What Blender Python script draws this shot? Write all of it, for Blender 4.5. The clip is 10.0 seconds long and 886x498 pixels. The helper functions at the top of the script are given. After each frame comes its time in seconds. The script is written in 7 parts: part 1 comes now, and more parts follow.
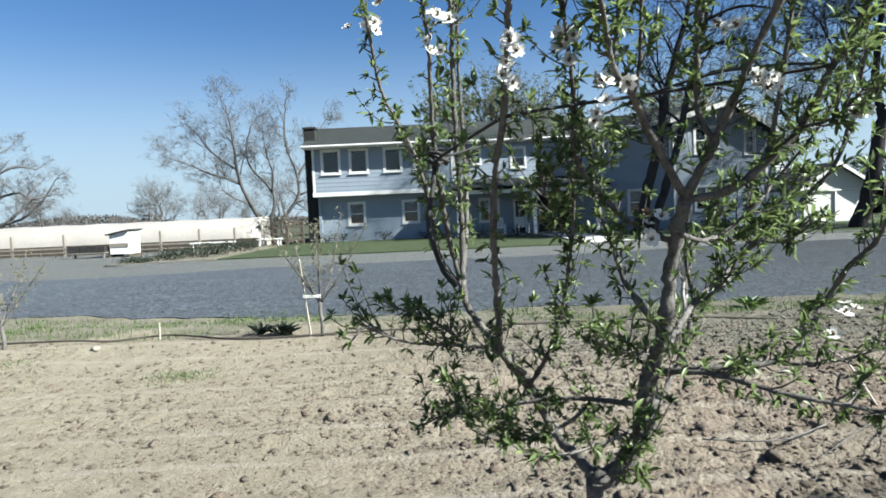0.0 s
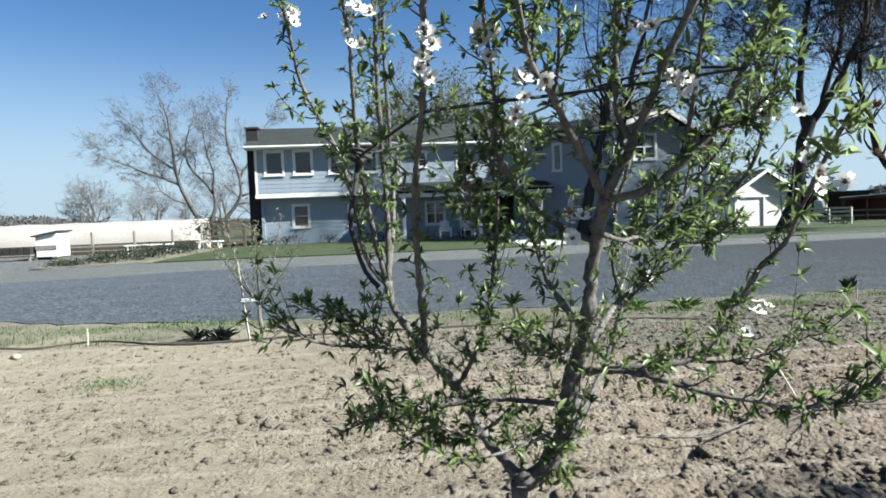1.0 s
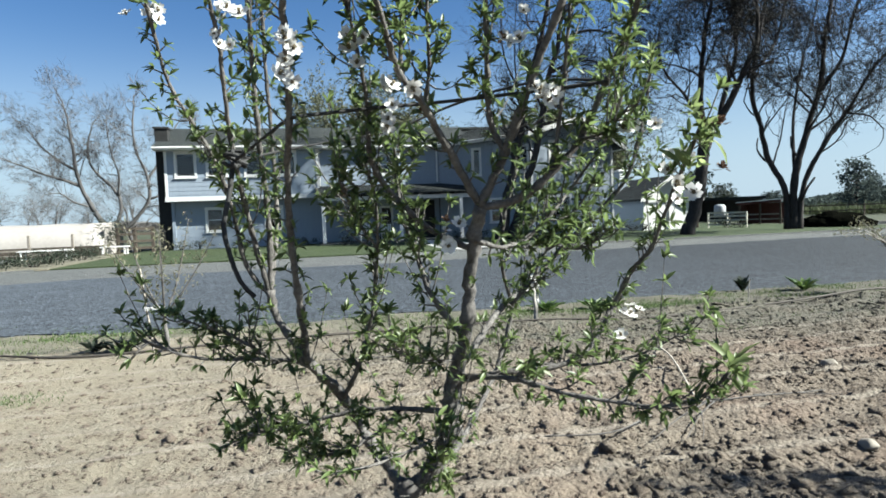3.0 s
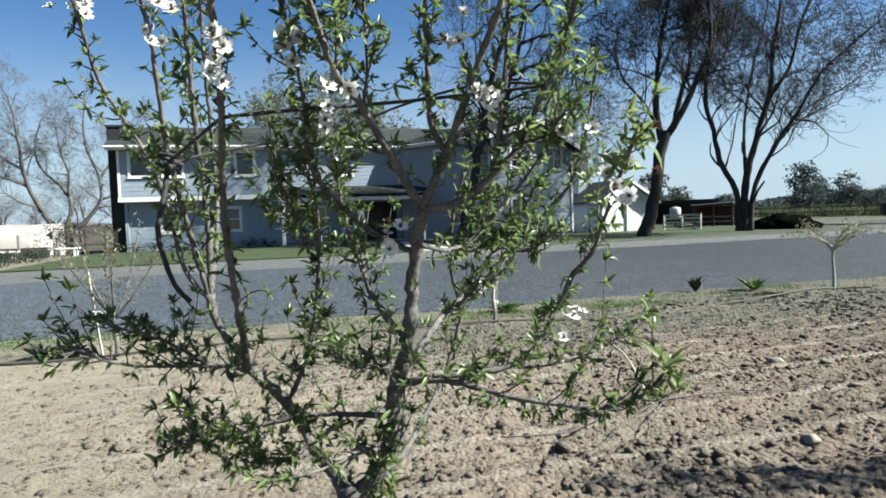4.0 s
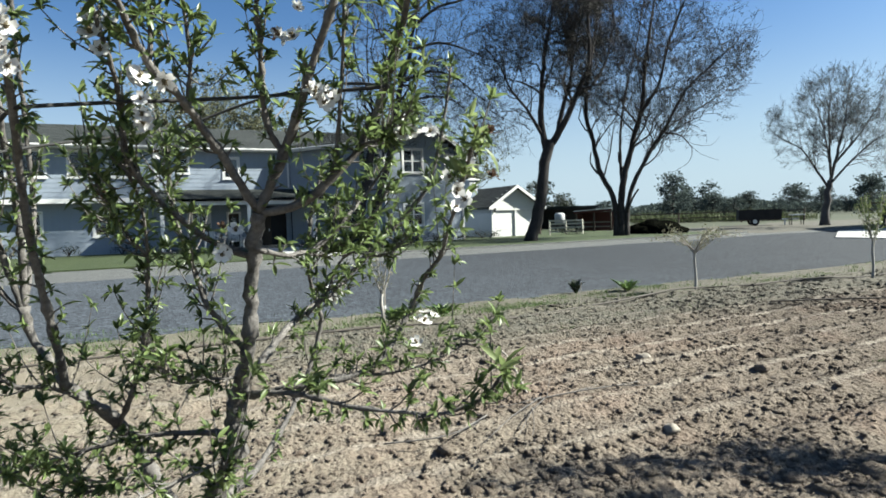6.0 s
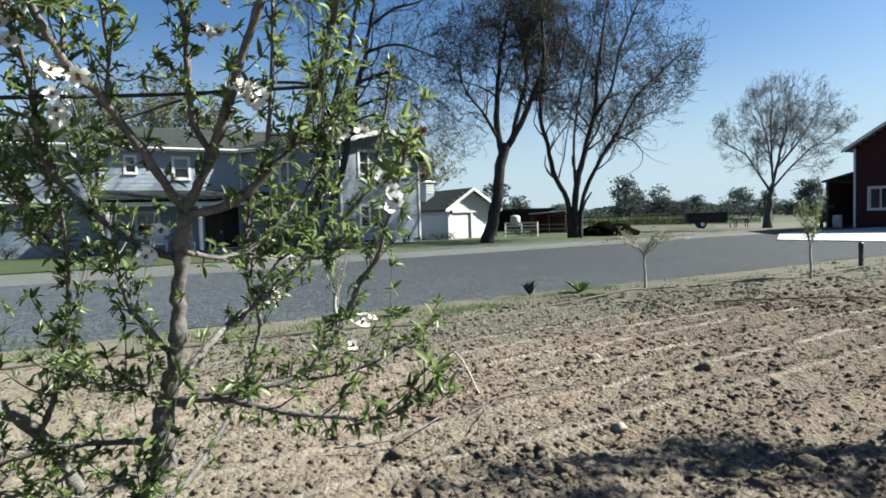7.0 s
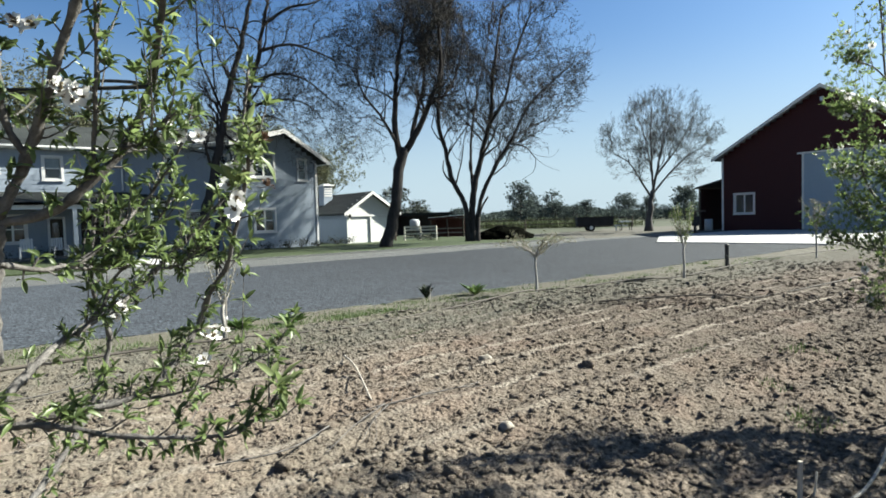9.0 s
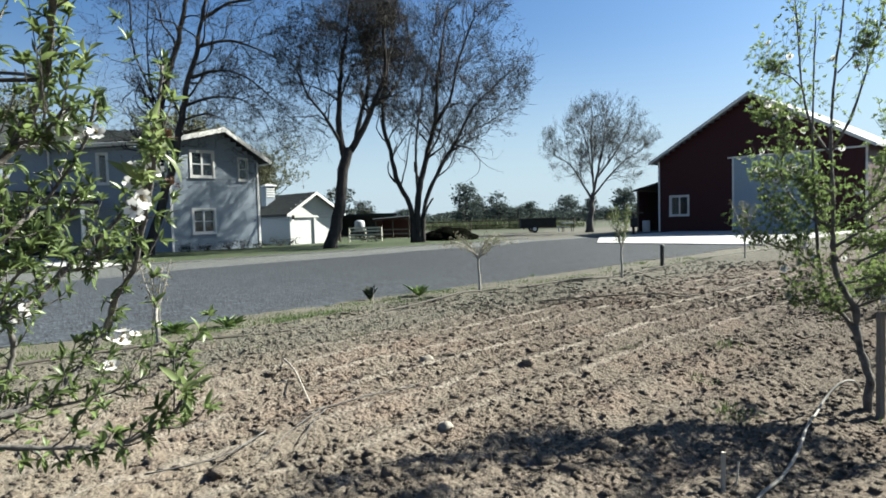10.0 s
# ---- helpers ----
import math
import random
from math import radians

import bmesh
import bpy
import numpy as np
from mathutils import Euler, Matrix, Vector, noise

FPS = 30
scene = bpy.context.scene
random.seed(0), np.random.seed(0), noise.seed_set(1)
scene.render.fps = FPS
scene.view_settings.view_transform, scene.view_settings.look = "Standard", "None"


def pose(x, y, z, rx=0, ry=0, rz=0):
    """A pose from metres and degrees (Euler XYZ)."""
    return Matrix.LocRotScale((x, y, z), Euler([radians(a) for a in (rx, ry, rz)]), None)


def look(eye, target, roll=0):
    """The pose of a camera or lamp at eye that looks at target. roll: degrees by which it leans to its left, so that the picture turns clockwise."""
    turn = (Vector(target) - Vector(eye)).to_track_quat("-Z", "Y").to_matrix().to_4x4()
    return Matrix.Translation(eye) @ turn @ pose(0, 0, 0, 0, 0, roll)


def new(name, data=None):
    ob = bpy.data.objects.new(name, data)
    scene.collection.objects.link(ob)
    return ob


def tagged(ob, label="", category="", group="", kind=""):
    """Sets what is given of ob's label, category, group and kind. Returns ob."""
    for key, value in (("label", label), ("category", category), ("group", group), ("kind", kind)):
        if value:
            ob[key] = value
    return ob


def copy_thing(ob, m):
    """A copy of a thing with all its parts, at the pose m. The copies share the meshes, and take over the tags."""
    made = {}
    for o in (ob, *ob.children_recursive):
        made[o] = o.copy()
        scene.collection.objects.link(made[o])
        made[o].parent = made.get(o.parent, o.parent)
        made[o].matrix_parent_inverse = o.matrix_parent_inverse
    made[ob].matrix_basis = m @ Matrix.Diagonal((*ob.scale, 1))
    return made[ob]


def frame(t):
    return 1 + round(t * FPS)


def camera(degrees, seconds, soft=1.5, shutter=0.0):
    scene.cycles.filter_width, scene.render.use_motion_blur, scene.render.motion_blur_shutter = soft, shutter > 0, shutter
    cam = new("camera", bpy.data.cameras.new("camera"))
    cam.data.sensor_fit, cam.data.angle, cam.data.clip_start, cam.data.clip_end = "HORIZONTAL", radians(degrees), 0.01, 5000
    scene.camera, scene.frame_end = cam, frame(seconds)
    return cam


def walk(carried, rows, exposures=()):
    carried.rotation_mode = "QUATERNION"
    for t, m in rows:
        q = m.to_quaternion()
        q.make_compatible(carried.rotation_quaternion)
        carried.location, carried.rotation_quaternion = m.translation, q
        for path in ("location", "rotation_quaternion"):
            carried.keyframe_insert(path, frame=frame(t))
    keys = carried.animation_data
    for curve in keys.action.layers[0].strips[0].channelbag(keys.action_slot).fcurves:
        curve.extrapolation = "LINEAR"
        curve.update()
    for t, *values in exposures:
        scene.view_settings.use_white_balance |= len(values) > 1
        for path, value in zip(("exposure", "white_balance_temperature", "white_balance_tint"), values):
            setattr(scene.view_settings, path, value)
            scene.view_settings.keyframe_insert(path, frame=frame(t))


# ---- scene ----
# The camera and its path
cam = camera(71.3, 10.0, soft=1.75)
METRES, EYE, TILT, LEAN, TURN = 0.405, 1.5, 0.0, -2.0, 0.0
ROWS = [
    (0.0, 0.0, 0.0, 0.0, -0.26, -3.25, 4.52),
    (0.5, 0.0425, 0.0247, -0.0188, -2.79, -3.34, 4.26),
    (1.0, 0.1031, 0.0546, -0.026, -5.21, -3.35, 4.16),
    (1.5, 0.16, 0.0609, -0.0204, -6.87, -3.41, 4.16),
    (2.0, 0.207, 0.053, -0.0177, -8.81, -3.38, 4.17),
    (3.5, 0.3251, 0.0501, -0.0263, -14.12, -3.6, 3.97),
    (4.0, 0.3717, 0.051, -0.0251, -15.94, -3.61, 3.9),
    (4.5, 0.432, 0.0387, -0.0257, -18.18, -3.62, 3.97),
    (5.0, 0.4742, 0.0446, -0.0332, -20.46, -3.72, 3.76),
    (5.5, 0.5326, 0.0449, -0.0415, -23.17, -3.78, 3.75),
    (6.0, 0.5784, 0.0387, -0.0447, -25.77, -3.78, 3.64),
    (7.5, 0.6987, -0.0013, -0.0541, -31.78, -3.9, 3.32),
    (8.0, 0.7328, -0.0193, -0.0493, -34.12, -3.95, 3.25),
    (8.5, 0.7782, -0.0533, -0.0471, -36.39, -3.91, 3.28),
    (9.0, 0.8278, -0.079, -0.0469, -38.98, -4.01, 3.26),
    (9.5, 0.8819, -0.1139, -0.0545, -41.5, -4.11, 3.13),
    (10.0, 0.9142, -0.1554, -0.056, -43.99, -4.18, 3.04),
]
walk(cam, [(t, pose(0, 0, EYE, TILT, LEAN, TURN) @ pose(METRES * x, METRES * y, METRES * z, 90 + pitch, roll, yaw)) for t, x, y, z, yaw, pitch, roll in ROWS],
     [(0.0, 2.12, 6150, 2), (4.0, 2.12, 6250, 2), (8.0, 2.15, 6500, 2), (10.0, 2.15, 6500, 2)])

# ---- sky and sun ----
SUN_DIR = Vector((2.35, -1.0, 1.95)).normalized()
world = bpy.data.worlds.new("sky")
scene.world = world
world.use_nodes = True
sky_nodes = world.node_tree
sky_tex = sky_nodes.nodes.new("ShaderNodeTexSky")
sky_tex.sky_type = "NISHITA"
sky_tex.sun_disc = False
sky_tex.sun_elevation = math.asin(SUN_DIR.z)
sky_tex.sun_rotation = math.atan2(SUN_DIR.x, SUN_DIR.y)
sky_tex.air_density, sky_tex.dust_density, sky_tex.ozone_density = 1.0, 1.9, 1.8
background = sky_nodes.nodes["Background"]
background.inputs["Strength"].default_value = 0.05
# clear spring air: a cooler, deeper blue than the default
cool = sky_nodes.nodes.new("ShaderNodeMix")
cool.data_type, cool.blend_type = "RGBA", "MULTIPLY"
cool.inputs[0].default_value = 1.0
sky_nodes.links.new(sky_tex.outputs["Color"], cool.inputs[6])
cool.inputs[7].default_value = (0.35, 0.485, 0.66, 1)
# pale haze towards the horizon
direction = sky_nodes.nodes.new("ShaderNodeTexCoord")
axes = sky_nodes.nodes.new("ShaderNodeSeparateXYZ")
sky_nodes.links.new(direction.outputs["Generated"], axes.inputs[0])
height_above = sky_nodes.nodes.new("ShaderNodeMapRange")
height_above.interpolation_type = "SMOOTHERSTEP"
for socket, value in zip(height_above.inputs[1:5], (-0.03, 0.34, 0.85, 0.0)):
    socket.default_value = value
sky_nodes.links.new(axes.outputs["Z"], height_above.inputs[0])
haze = sky_nodes.nodes.new("ShaderNodeMix")
haze.data_type = "RGBA"
sky_nodes.links.new(height_above.outputs[0], haze.inputs[0])
sky_nodes.links.new(cool.outputs[2], haze.inputs[6])
haze.inputs[7].default_value = (3.1, 3.7, 4.3, 1)
sky_nodes.links.new(haze.outputs[2], background.inputs["Color"])

sun_data = bpy.data.lights.new("sun", "SUN")
sun_data.energy, sun_data.angle, sun_data.color = 5.0, radians(0.6), (1.0, 0.95, 0.88)
sun = new("sun", sun_data)
sun.matrix_world = look(SUN_DIR * 60, (0, 0, 0))

# ---- materials ----
def nodes_of(name, rough=0.8, metal=0.0, spec=0.3):
    m = bpy.data.materials.new(name)
    m.use_nodes = True
    nt = m.node_tree
    b = nt.nodes["Principled BSDF"]
    b.inputs["Roughness"].default_value = rough
    b.inputs["Metallic"].default_value = metal
    b.inputs["Specular IOR Level"].default_value = spec
    return m, nt, b


def coords(nt, scale=(1, 1, 1), space="Object"):
    tc = nt.nodes.new("ShaderNodeTexCoord")
    mp = nt.nodes.new("ShaderNodeMapping")
    mp.inputs["Scale"].default_value = scale
    nt.links.new(tc.outputs[space], mp.inputs["Vector"])
    return mp.outputs["Vector"]


def noise_tex(nt, vec, scale, detail=5.0, rough=0.6, distort=0.0):
    n = nt.nodes.new("ShaderNodeTexNoise")
    n.inputs["Scale"].default_value = scale
    n.inputs["Detail"].default_value = detail
    n.inputs["Roughness"].default_value = rough
    n.inputs["Distortion"].default_value = distort
    nt.links.new(vec, n.inputs["Vector"])
    return n.outputs["Fac"]


def ramp(nt, fac, stops):
    r = nt.nodes.new("ShaderNodeValToRGB")
    els = r.color_ramp.elements
    while len(els) < len(stops):
        els.new(0.5)
    for e, (p, c) in zip(els, stops):
        e.position, e.color = p, (*c, 1)
    nt.links.new(fac, r.inputs["Fac"])
    return r.outputs["Color"]


def mix(nt, fac, a, b, mode="MIX"):
    m = nt.nodes.new("ShaderNodeMix")
    m.data_type, m.blend_type = "RGBA", mode
    for sock, v in ((m.inputs[0], fac), (m.inputs[6], a), (m.inputs[7], b)):
        if isinstance(v, (int, float)):
            sock.default_value = v
        elif isinstance(v, tuple):
            sock.default_value = (*v, 1)
        else:
            nt.links.new(v, sock)
    return m.outputs[2]


def bump(nt, b, height, strength=0.4, dist=0.01):
    n = nt.nodes.new("ShaderNodeBump")
    n.inputs["Strength"].default_value, n.inputs["Distance"].default_value = strength, dist
    nt.links.new(height, n.inputs["Height"])
    nt.links.new(n.outputs["Normal"], b.inputs["Normal"])


def span(nt, fac, a, b, lo=0.0, hi=1.0):
    n = nt.nodes.new("ShaderNodeMapRange")
    for i, v in enumerate((a, b, lo, hi)):
        n.inputs[i + 1].default_value = v
    nt.links.new(fac, n.inputs[0])
    return n.outputs[0]


def mottled(name, dark, light, scale=4.0, fine=60.0, rough=0.8, relief=0.3, depth=0.01, spec=0.3, stretch=(1, 1, 1), metal=0.0, island=0.0, east=1.0):
    """A surface with broad stains and a fine grain between two colours."""
    m, nt, b = nodes_of(name, rough, metal, spec)
    v = coords(nt, stretch)
    broad, grain = noise_tex(nt, v, scale, 4), noise_tex(nt, v, fine, 6, 0.7)
    f = mix(nt, 0.5, broad, grain)
    c = ramp(nt, f, [(0.32, dark), (0.68, light)])
    if island:
        g = nt.nodes.new("ShaderNodeNewGeometry")
        k = span(nt, g.outputs["Random Per Island"], 0, 1, 1 - island, 1 + island)
        c = mix(nt, 1.0, c, k, "MULTIPLY")
    if east != 1.0:
        sep = nt.nodes.new("ShaderNodeSeparateXYZ")
        nt.links.new(v, sep.inputs[0])
        c = mix(nt, 1.0, c, span(nt, sep.outputs["X"], -3, 9, 1.0, east), "MULTIPLY")
    nt.links.new(c, b.inputs["Base Color"])
    if relief:
        bump(nt, b, grain, relief, depth)
    return m


def leafy(name, dark, light, through_light=0.35, rough=0.5):
    """Leaves and petals: a colour of its own for each piece, and light that comes through."""
    m, nt, b = nodes_of(name, rough, 0.0, 0.35)
    g = nt.nodes.new("ShaderNodeNewGeometry")
    info = nt.nodes.new("ShaderNodeObjectInfo")
    both = nt.nodes.new("ShaderNodeMath")
    both.operation = "ADD"
    nt.links.new(g.outputs["Random Per Island"], both.inputs[0])
    nt.links.new(info.outputs["Random"], both.inputs[1])
    part_of = nt.nodes.new("ShaderNodeMath")
    part_of.operation = "FRACT"
    nt.links.new(both.outputs[0], part_of.inputs[0])
    c = ramp(nt, part_of.outputs[0], [(0.0, dark), (1.0, light)])
    n = noise_tex(nt, coords(nt), 40.0, 3)
    c = mix(nt, 0.35, c, mix(nt, n, (0.5, 0.5, 0.5), (1.4, 1.4, 1.3)), "MULTIPLY")
    nt.links.new(c, b.inputs["Base Color"])
    t = nt.nodes.new("ShaderNodeBsdfTranslucent")
    nt.links.new(c, t.inputs["Color"])
    s = nt.nodes.new("ShaderNodeMixShader")
    s.inputs[0].default_value = through_light
    nt.links.new(b.outputs[0], s.inputs[1])
    nt.links.new(t.outputs[0], s.inputs[2])
    nt.links.new(s.outputs[0], nt.nodes["Material Output"].inputs["Surface"])
    return m


def soil_colour(nt, v, fresh=False):
    """Pale crusted soil in the west, browner freshly turned soil in the east."""
    broad, mid, fine = noise_tex(nt, v, 0.5, 4), noise_tex(nt, v, 5, 5, 0.65), noise_tex(nt, v, 48, 6, 0.75)
    crust = ramp(nt, mix(nt, 0.5, mid, fine), [(0.37, (0.1349, 0.1178, 0.0879)), (0.5, (0.1643, 0.1453, 0.1102)), (0.62, (0.19, 0.1748, 0.1368))])
    turned = ramp(nt, mix(nt, 0.5, mid, fine), [(0.37, (0.094, 0.0761, 0.0606)), (0.5, (0.1269, 0.1057, 0.0846)), (0.63, (0.156, 0.133, 0.1081))])
    sep = nt.nodes.new("ShaderNodeSeparateXYZ")
    nt.links.new(v, sep.inputs[0])
    along = nt.nodes.new("ShaderNodeMath")
    along.operation = "MULTIPLY_ADD"
    nt.links.new(broad, along.inputs[0])
    along.inputs[1].default_value = 5.0
    nt.links.new(sep.outputs["X"], along.inputs[2])
    east = span(nt, along.outputs[0], -0.3, 5.0)
    # reddish patches, pale wheel-pressed tracks along the rows, weedy grey soil near the tree row
    red = mix(nt, span(nt, noise_tex(nt, v, 1.1, 3), 0.5, 0.68, 0, 0.55), turned, mix(nt, fine, (0.1162, 0.0822, 0.0641), (0.1925, 0.1449, 0.114)))
    both = red if fresh else mix(nt, east, crust, red)
    # soil colour darkens towards the east, to about half
    both = mix(nt, 1.0, both, span(nt, sep.outputs["X"], 2.0, 8.0, 1.0, 0.54), "MULTIPLY")
    row = nt.nodes.new("ShaderNodeMath")
    row.operation = "MULTIPLY_ADD"
    nt.links.new(sep.outputs["X"], row.inputs[0])
    row.inputs[1].default_value = 0.03
    nt.links.new(sep.outputs["Y"], row.inputs[2])
    turn = nt.nodes.new("ShaderNodeMath")
    turn.operation = "MULTIPLY"
    nt.links.new(row.outputs[0], turn.inputs[0])
    turn.inputs[1].default_value = 2 * math.pi / 0.6
    wave = nt.nodes.new("ShaderNodeMath")
    wave.operation = "SINE"
    nt.links.new(turn.outputs[0], wave.inputs[0])
    pale = mix(nt, fine, (0.1598, 0.1386, 0.1108), (0.2274, 0.2028, 0.1716))
    reach = mix(nt, 1.0, span(nt, sep.outputs["Y"], 2.5, 3.3), span(nt, sep.outputs["X"], 13, 17, 1.0, 0.0), "MULTIPLY")
    both = mix(nt, mix(nt, 1.0, mix(nt, 1.0, span(nt, wave.outputs[0], 0.88, 0.985, 0, 0.75), reach, "MULTIPLY"), span(nt, noise_tex(nt, v, 0.9, 4), 0.34, 0.52), "MULTIPLY"), both, pale)
    weedy = mix(nt, fine, (0.0481, 0.0482, 0.04), (0.0933, 0.089, 0.0729))
    near_row = mix(nt, 1.0, span(nt, sep.outputs["Y"], 5.2, 6.6), span(nt, sep.outputs["X"], -1.5, 2.0), "MULTIPLY")
    both = mix(nt, mix(nt, 1.0, near_row, span(nt, mid, 0.35, 0.6, 0.55, 0.95), "MULTIPLY"), both, weedy)
    return both, mid, fine, east


def soil_material():
    m, nt, b = nodes_of("dry tilled soil", 0.95, 0.0, 0.1)
    v = coords(nt)
    c, mid, fine, east = soil_colour(nt, v)
    vor = nt.nodes.new("ShaderNodeTexVoronoi")
    vor.inputs["Scale"].default_value = 30.0
    nt.links.new(v, vor.inputs["Vector"])
    nt.links.new(c, b.inputs["Base Color"])
    lumps = mix(nt, 0.45, mix(nt, 1.0, (1.0, 1.0, 1.0), vor.outputs["Distance"], "SUBTRACT"), fine)
    bump(nt, b, mix(nt, span(nt, east, 0, 1, 0.2, 1.0), mix(nt, 0.5, mid, fine), lumps), 0.9, 0.04)
    return m


def clod_material():
    m, nt, b = nodes_of("dry clods", 0.95, 0.0, 0.1)
    c, mid, fine, east = soil_colour(nt, coords(nt), True)
    g = nt.nodes.new("ShaderNodeNewGeometry")
    c = mix(nt, 1.0, c, span(nt, g.outputs["Random Per Island"], 0, 1, 0.86, 1.12), "MULTIPLY")
    nt.links.new(c, b.inputs["Base Color"])
    bump(nt, b, fine, 1.0, 0.03)
    return m


def gravel_material(name, low, high, stone=28.0, west_tone=1.0, east=1.0):
    """Loose stones; the colour is scaled along x, paler at the west end."""
    m, nt, b = nodes_of(name, 0.9, 0.0, 0.2)
    v = coords(nt)
    vor = nt.nodes.new("ShaderNodeTexVoronoi")
    vor.inputs["Scale"].default_value = stone
    nt.links.new(v, vor.inputs["Vector"])
    bw = nt.nodes.new("ShaderNodeRGBToBW")
    nt.links.new(vor.outputs["Color"], bw.inputs[0])
    broad = noise_tex(nt, coords(nt, (0.35, 1.3, 1)), 0.9, 5, 0.6)
    patch = noise_tex(nt, v, 4.0, 5, 0.7)
    f = mix(nt, 0.55, mix(nt, 0.55, broad, patch), bw.outputs[0])
    c = ramp(nt, f, [(0.26, low), (0.62, high), (0.8, tuple(1.7 * k for k in high))])
    sep = nt.nodes.new("ShaderNodeSeparateXYZ")
    nt.links.new(v, sep.inputs[0])
    c = mix(nt, 1.0, c, span(nt, sep.outputs["X"], -10, 14, west_tone, east), "MULTIPLY")
    nt.links.new(c, b.inputs["Base Color"])
    bump(nt, b, mix(nt, 0.4, vor.outputs["Distance"], patch), 0.9, 0.03)
    return m


def siding_material(name, low, high):
    """Painted boards, a little chalked and streaked by rain."""
    m, nt, b = nodes_of(name, 0.65, 0.0, 0.3)
    streak = noise_tex(nt, coords(nt, (6, 6, 0.35)), 1.2, 5, 0.65)
    grain = noise_tex(nt, coords(nt, (0.6, 0.6, 14)), 9.0, 4)
    c = ramp(nt, mix(nt, 0.75, streak, grain), [(0.33, low), (0.67, high)])
    nt.links.new(c, b.inputs["Base Color"])
    bump(nt, b, grain, 0.15, 0.01)
    return m


SOIL = soil_material()
CLOD = clod_material()
GRAVEL = gravel_material("blue-grey gravel", (0.0085, 0.0105, 0.0133), (0.0372, 0.0433, 0.0518), 20, 1.6, 0.62)
COMPACT = gravel_material("pale compacted gravel", (0.0546, 0.057, 0.0563), (0.0877, 0.0904, 0.0887), 60)
CONCRETE = mottled("pale concrete", (0.2285, 0.2285, 0.223), (0.3264, 0.321, 0.3101), 0.6, 25, 0.85, 0.15)
VERGE = mottled("weedy dry earth", (0.056, 0.054, 0.036), (0.145, 0.131, 0.1), 1.6, 14, 0.95, 0.8, 0.04, east=0.58)
LAWN = mottled("lawn", (0.0137, 0.0228, 0.0069), (0.0342, 0.0479, 0.0159), 0.8, 40, 0.9, 0.7, 0.04)
FARFIELD = mottled("far dry field", (0.0179, 0.0234, 0.0105), (0.0411, 0.0457, 0.0237), 0.05, 1.5, 0.95, 0.4, 0.05)
GRASS = leafy("grass blades", (0.0271, 0.058, 0.0116), (0.0844, 0.1229, 0.0347), 0.3)
DRYGRASS = leafy("dry grass", (0.0912, 0.0866, 0.0365), (0.1915, 0.1642, 0.1003), 0.25)
SIDING = siding_material("blue-grey painted siding", (0.1449, 0.1752, 0.2171), (0.2049, 0.2378, 0.2765))
PALESIDING = siding_material("off-white painted siding", (0.3944, 0.3944, 0.3808), (0.476, 0.476, 0.4624))
WHITE = mottled("white paint", (0.4385, 0.4385, 0.4322), (0.5262, 0.5262, 0.5136), 2.5, 40, 0.5, 0.08)
ROOF = mottled("dark grey shingles", (0.0112, 0.0144, 0.014), (0.024, 0.0276, 0.0268), 1.1, 30, 0.9, 0.6, 0.02, island=0.18)
BARNRED = siding_material("dark red barn siding", (0.0204, 0.0018, 0.003), (0.0319, 0.0033, 0.0046))
REDWOOD = siding_material("faded red boards", (0.0365, 0.01, 0.0074), (0.057, 0.0164, 0.0114))
BARK = mottled("grey-brown bark", (0.0114, 0.01, 0.0097), (0.0495, 0.0454, 0.0439), 6, 30, 0.95, 0.9, 0.03, 0.15, (1, 1, 0.3))
TWIG = mottled("dark twigs", (0.0112, 0.01, 0.0096), (0.0336, 0.0304, 0.0288), 2, 30, 0.95, 0, spec=0.1)
DARKWOOD = mottled("weathered dark wood", (0.0228, 0.0182, 0.0146), (0.073, 0.0593, 0.0456), 3, 40, 0.9, 0.4, stretch=(1, 1, 0.2))
GREYWOOD = mottled("weathered grey wood", (0.1003, 0.0866, 0.073), (0.1915, 0.1733, 0.1505), 3, 50, 0.9, 0.5, stretch=(4, 4, 0.4))
# near-black; behind windows it paints the darkness of unlit rooms as a colour
DARK = mottled("near-black fill", (0.015, 0.015, 0.016), (0.03, 0.03, 0.03), 2, 20, 0.9, 0)
BLACKPLASTIC = mottled("black plastic", (0.012, 0.012, 0.012), (0.035, 0.033, 0.03), 3, 50, 0.5, 0.1)
RUBBER = mottled("black rubber", (0.012, 0.012, 0.012), (0.03, 0.03, 0.03), 5, 60, 0.8, 0.2)
STEEL = mottled("galvanised steel", (0.42, 0.43, 0.44), (0.6, 0.61, 0.62), 3, 40, 0.4, 0.05, metal=0.8)
CREAM = mottled("weathered cream paint", (0.30, 0.29, 0.24), (0.44, 0.43, 0.37), 3, 40, 0.7, 0.2)
FILMWHITE = mottled("white tunnel film", (0.2108, 0.1939, 0.1771), (0.2783, 0.2614, 0.2403), 0.5, 6, 0.45, 0.15)
POLY = mottled("white polyethylene", (0.2678, 0.2808, 0.2938), (0.324, 0.3326, 0.3413), 1, 20, 0.4, 0.05)


DARKBRICK = mottled("dark grey brick", (0.009, 0.0095, 0.0098), (0.022, 0.0225, 0.022), 3, 25, 0.95, 0.6, 0.02)


def glass_material():
    m, nt, b = nodes_of("window glass", 0.04, 0.0, 0.3)
    b.inputs["Base Color"].default_value = (0.45, 0.52, 0.58, 1)
    b.inputs["Transmission Weight"].default_value = 1.0
    return m


GLASS = glass_material()

# ---- builders ----
def thing(name, place, label, category, group="", turn=0.0, kind=""):
    ob = new(name)
    ob.empty_display_size = 0.2
    ob.matrix_world = pose(*place, 0, 0, turn)
    return tagged(ob, label, category, group, kind)


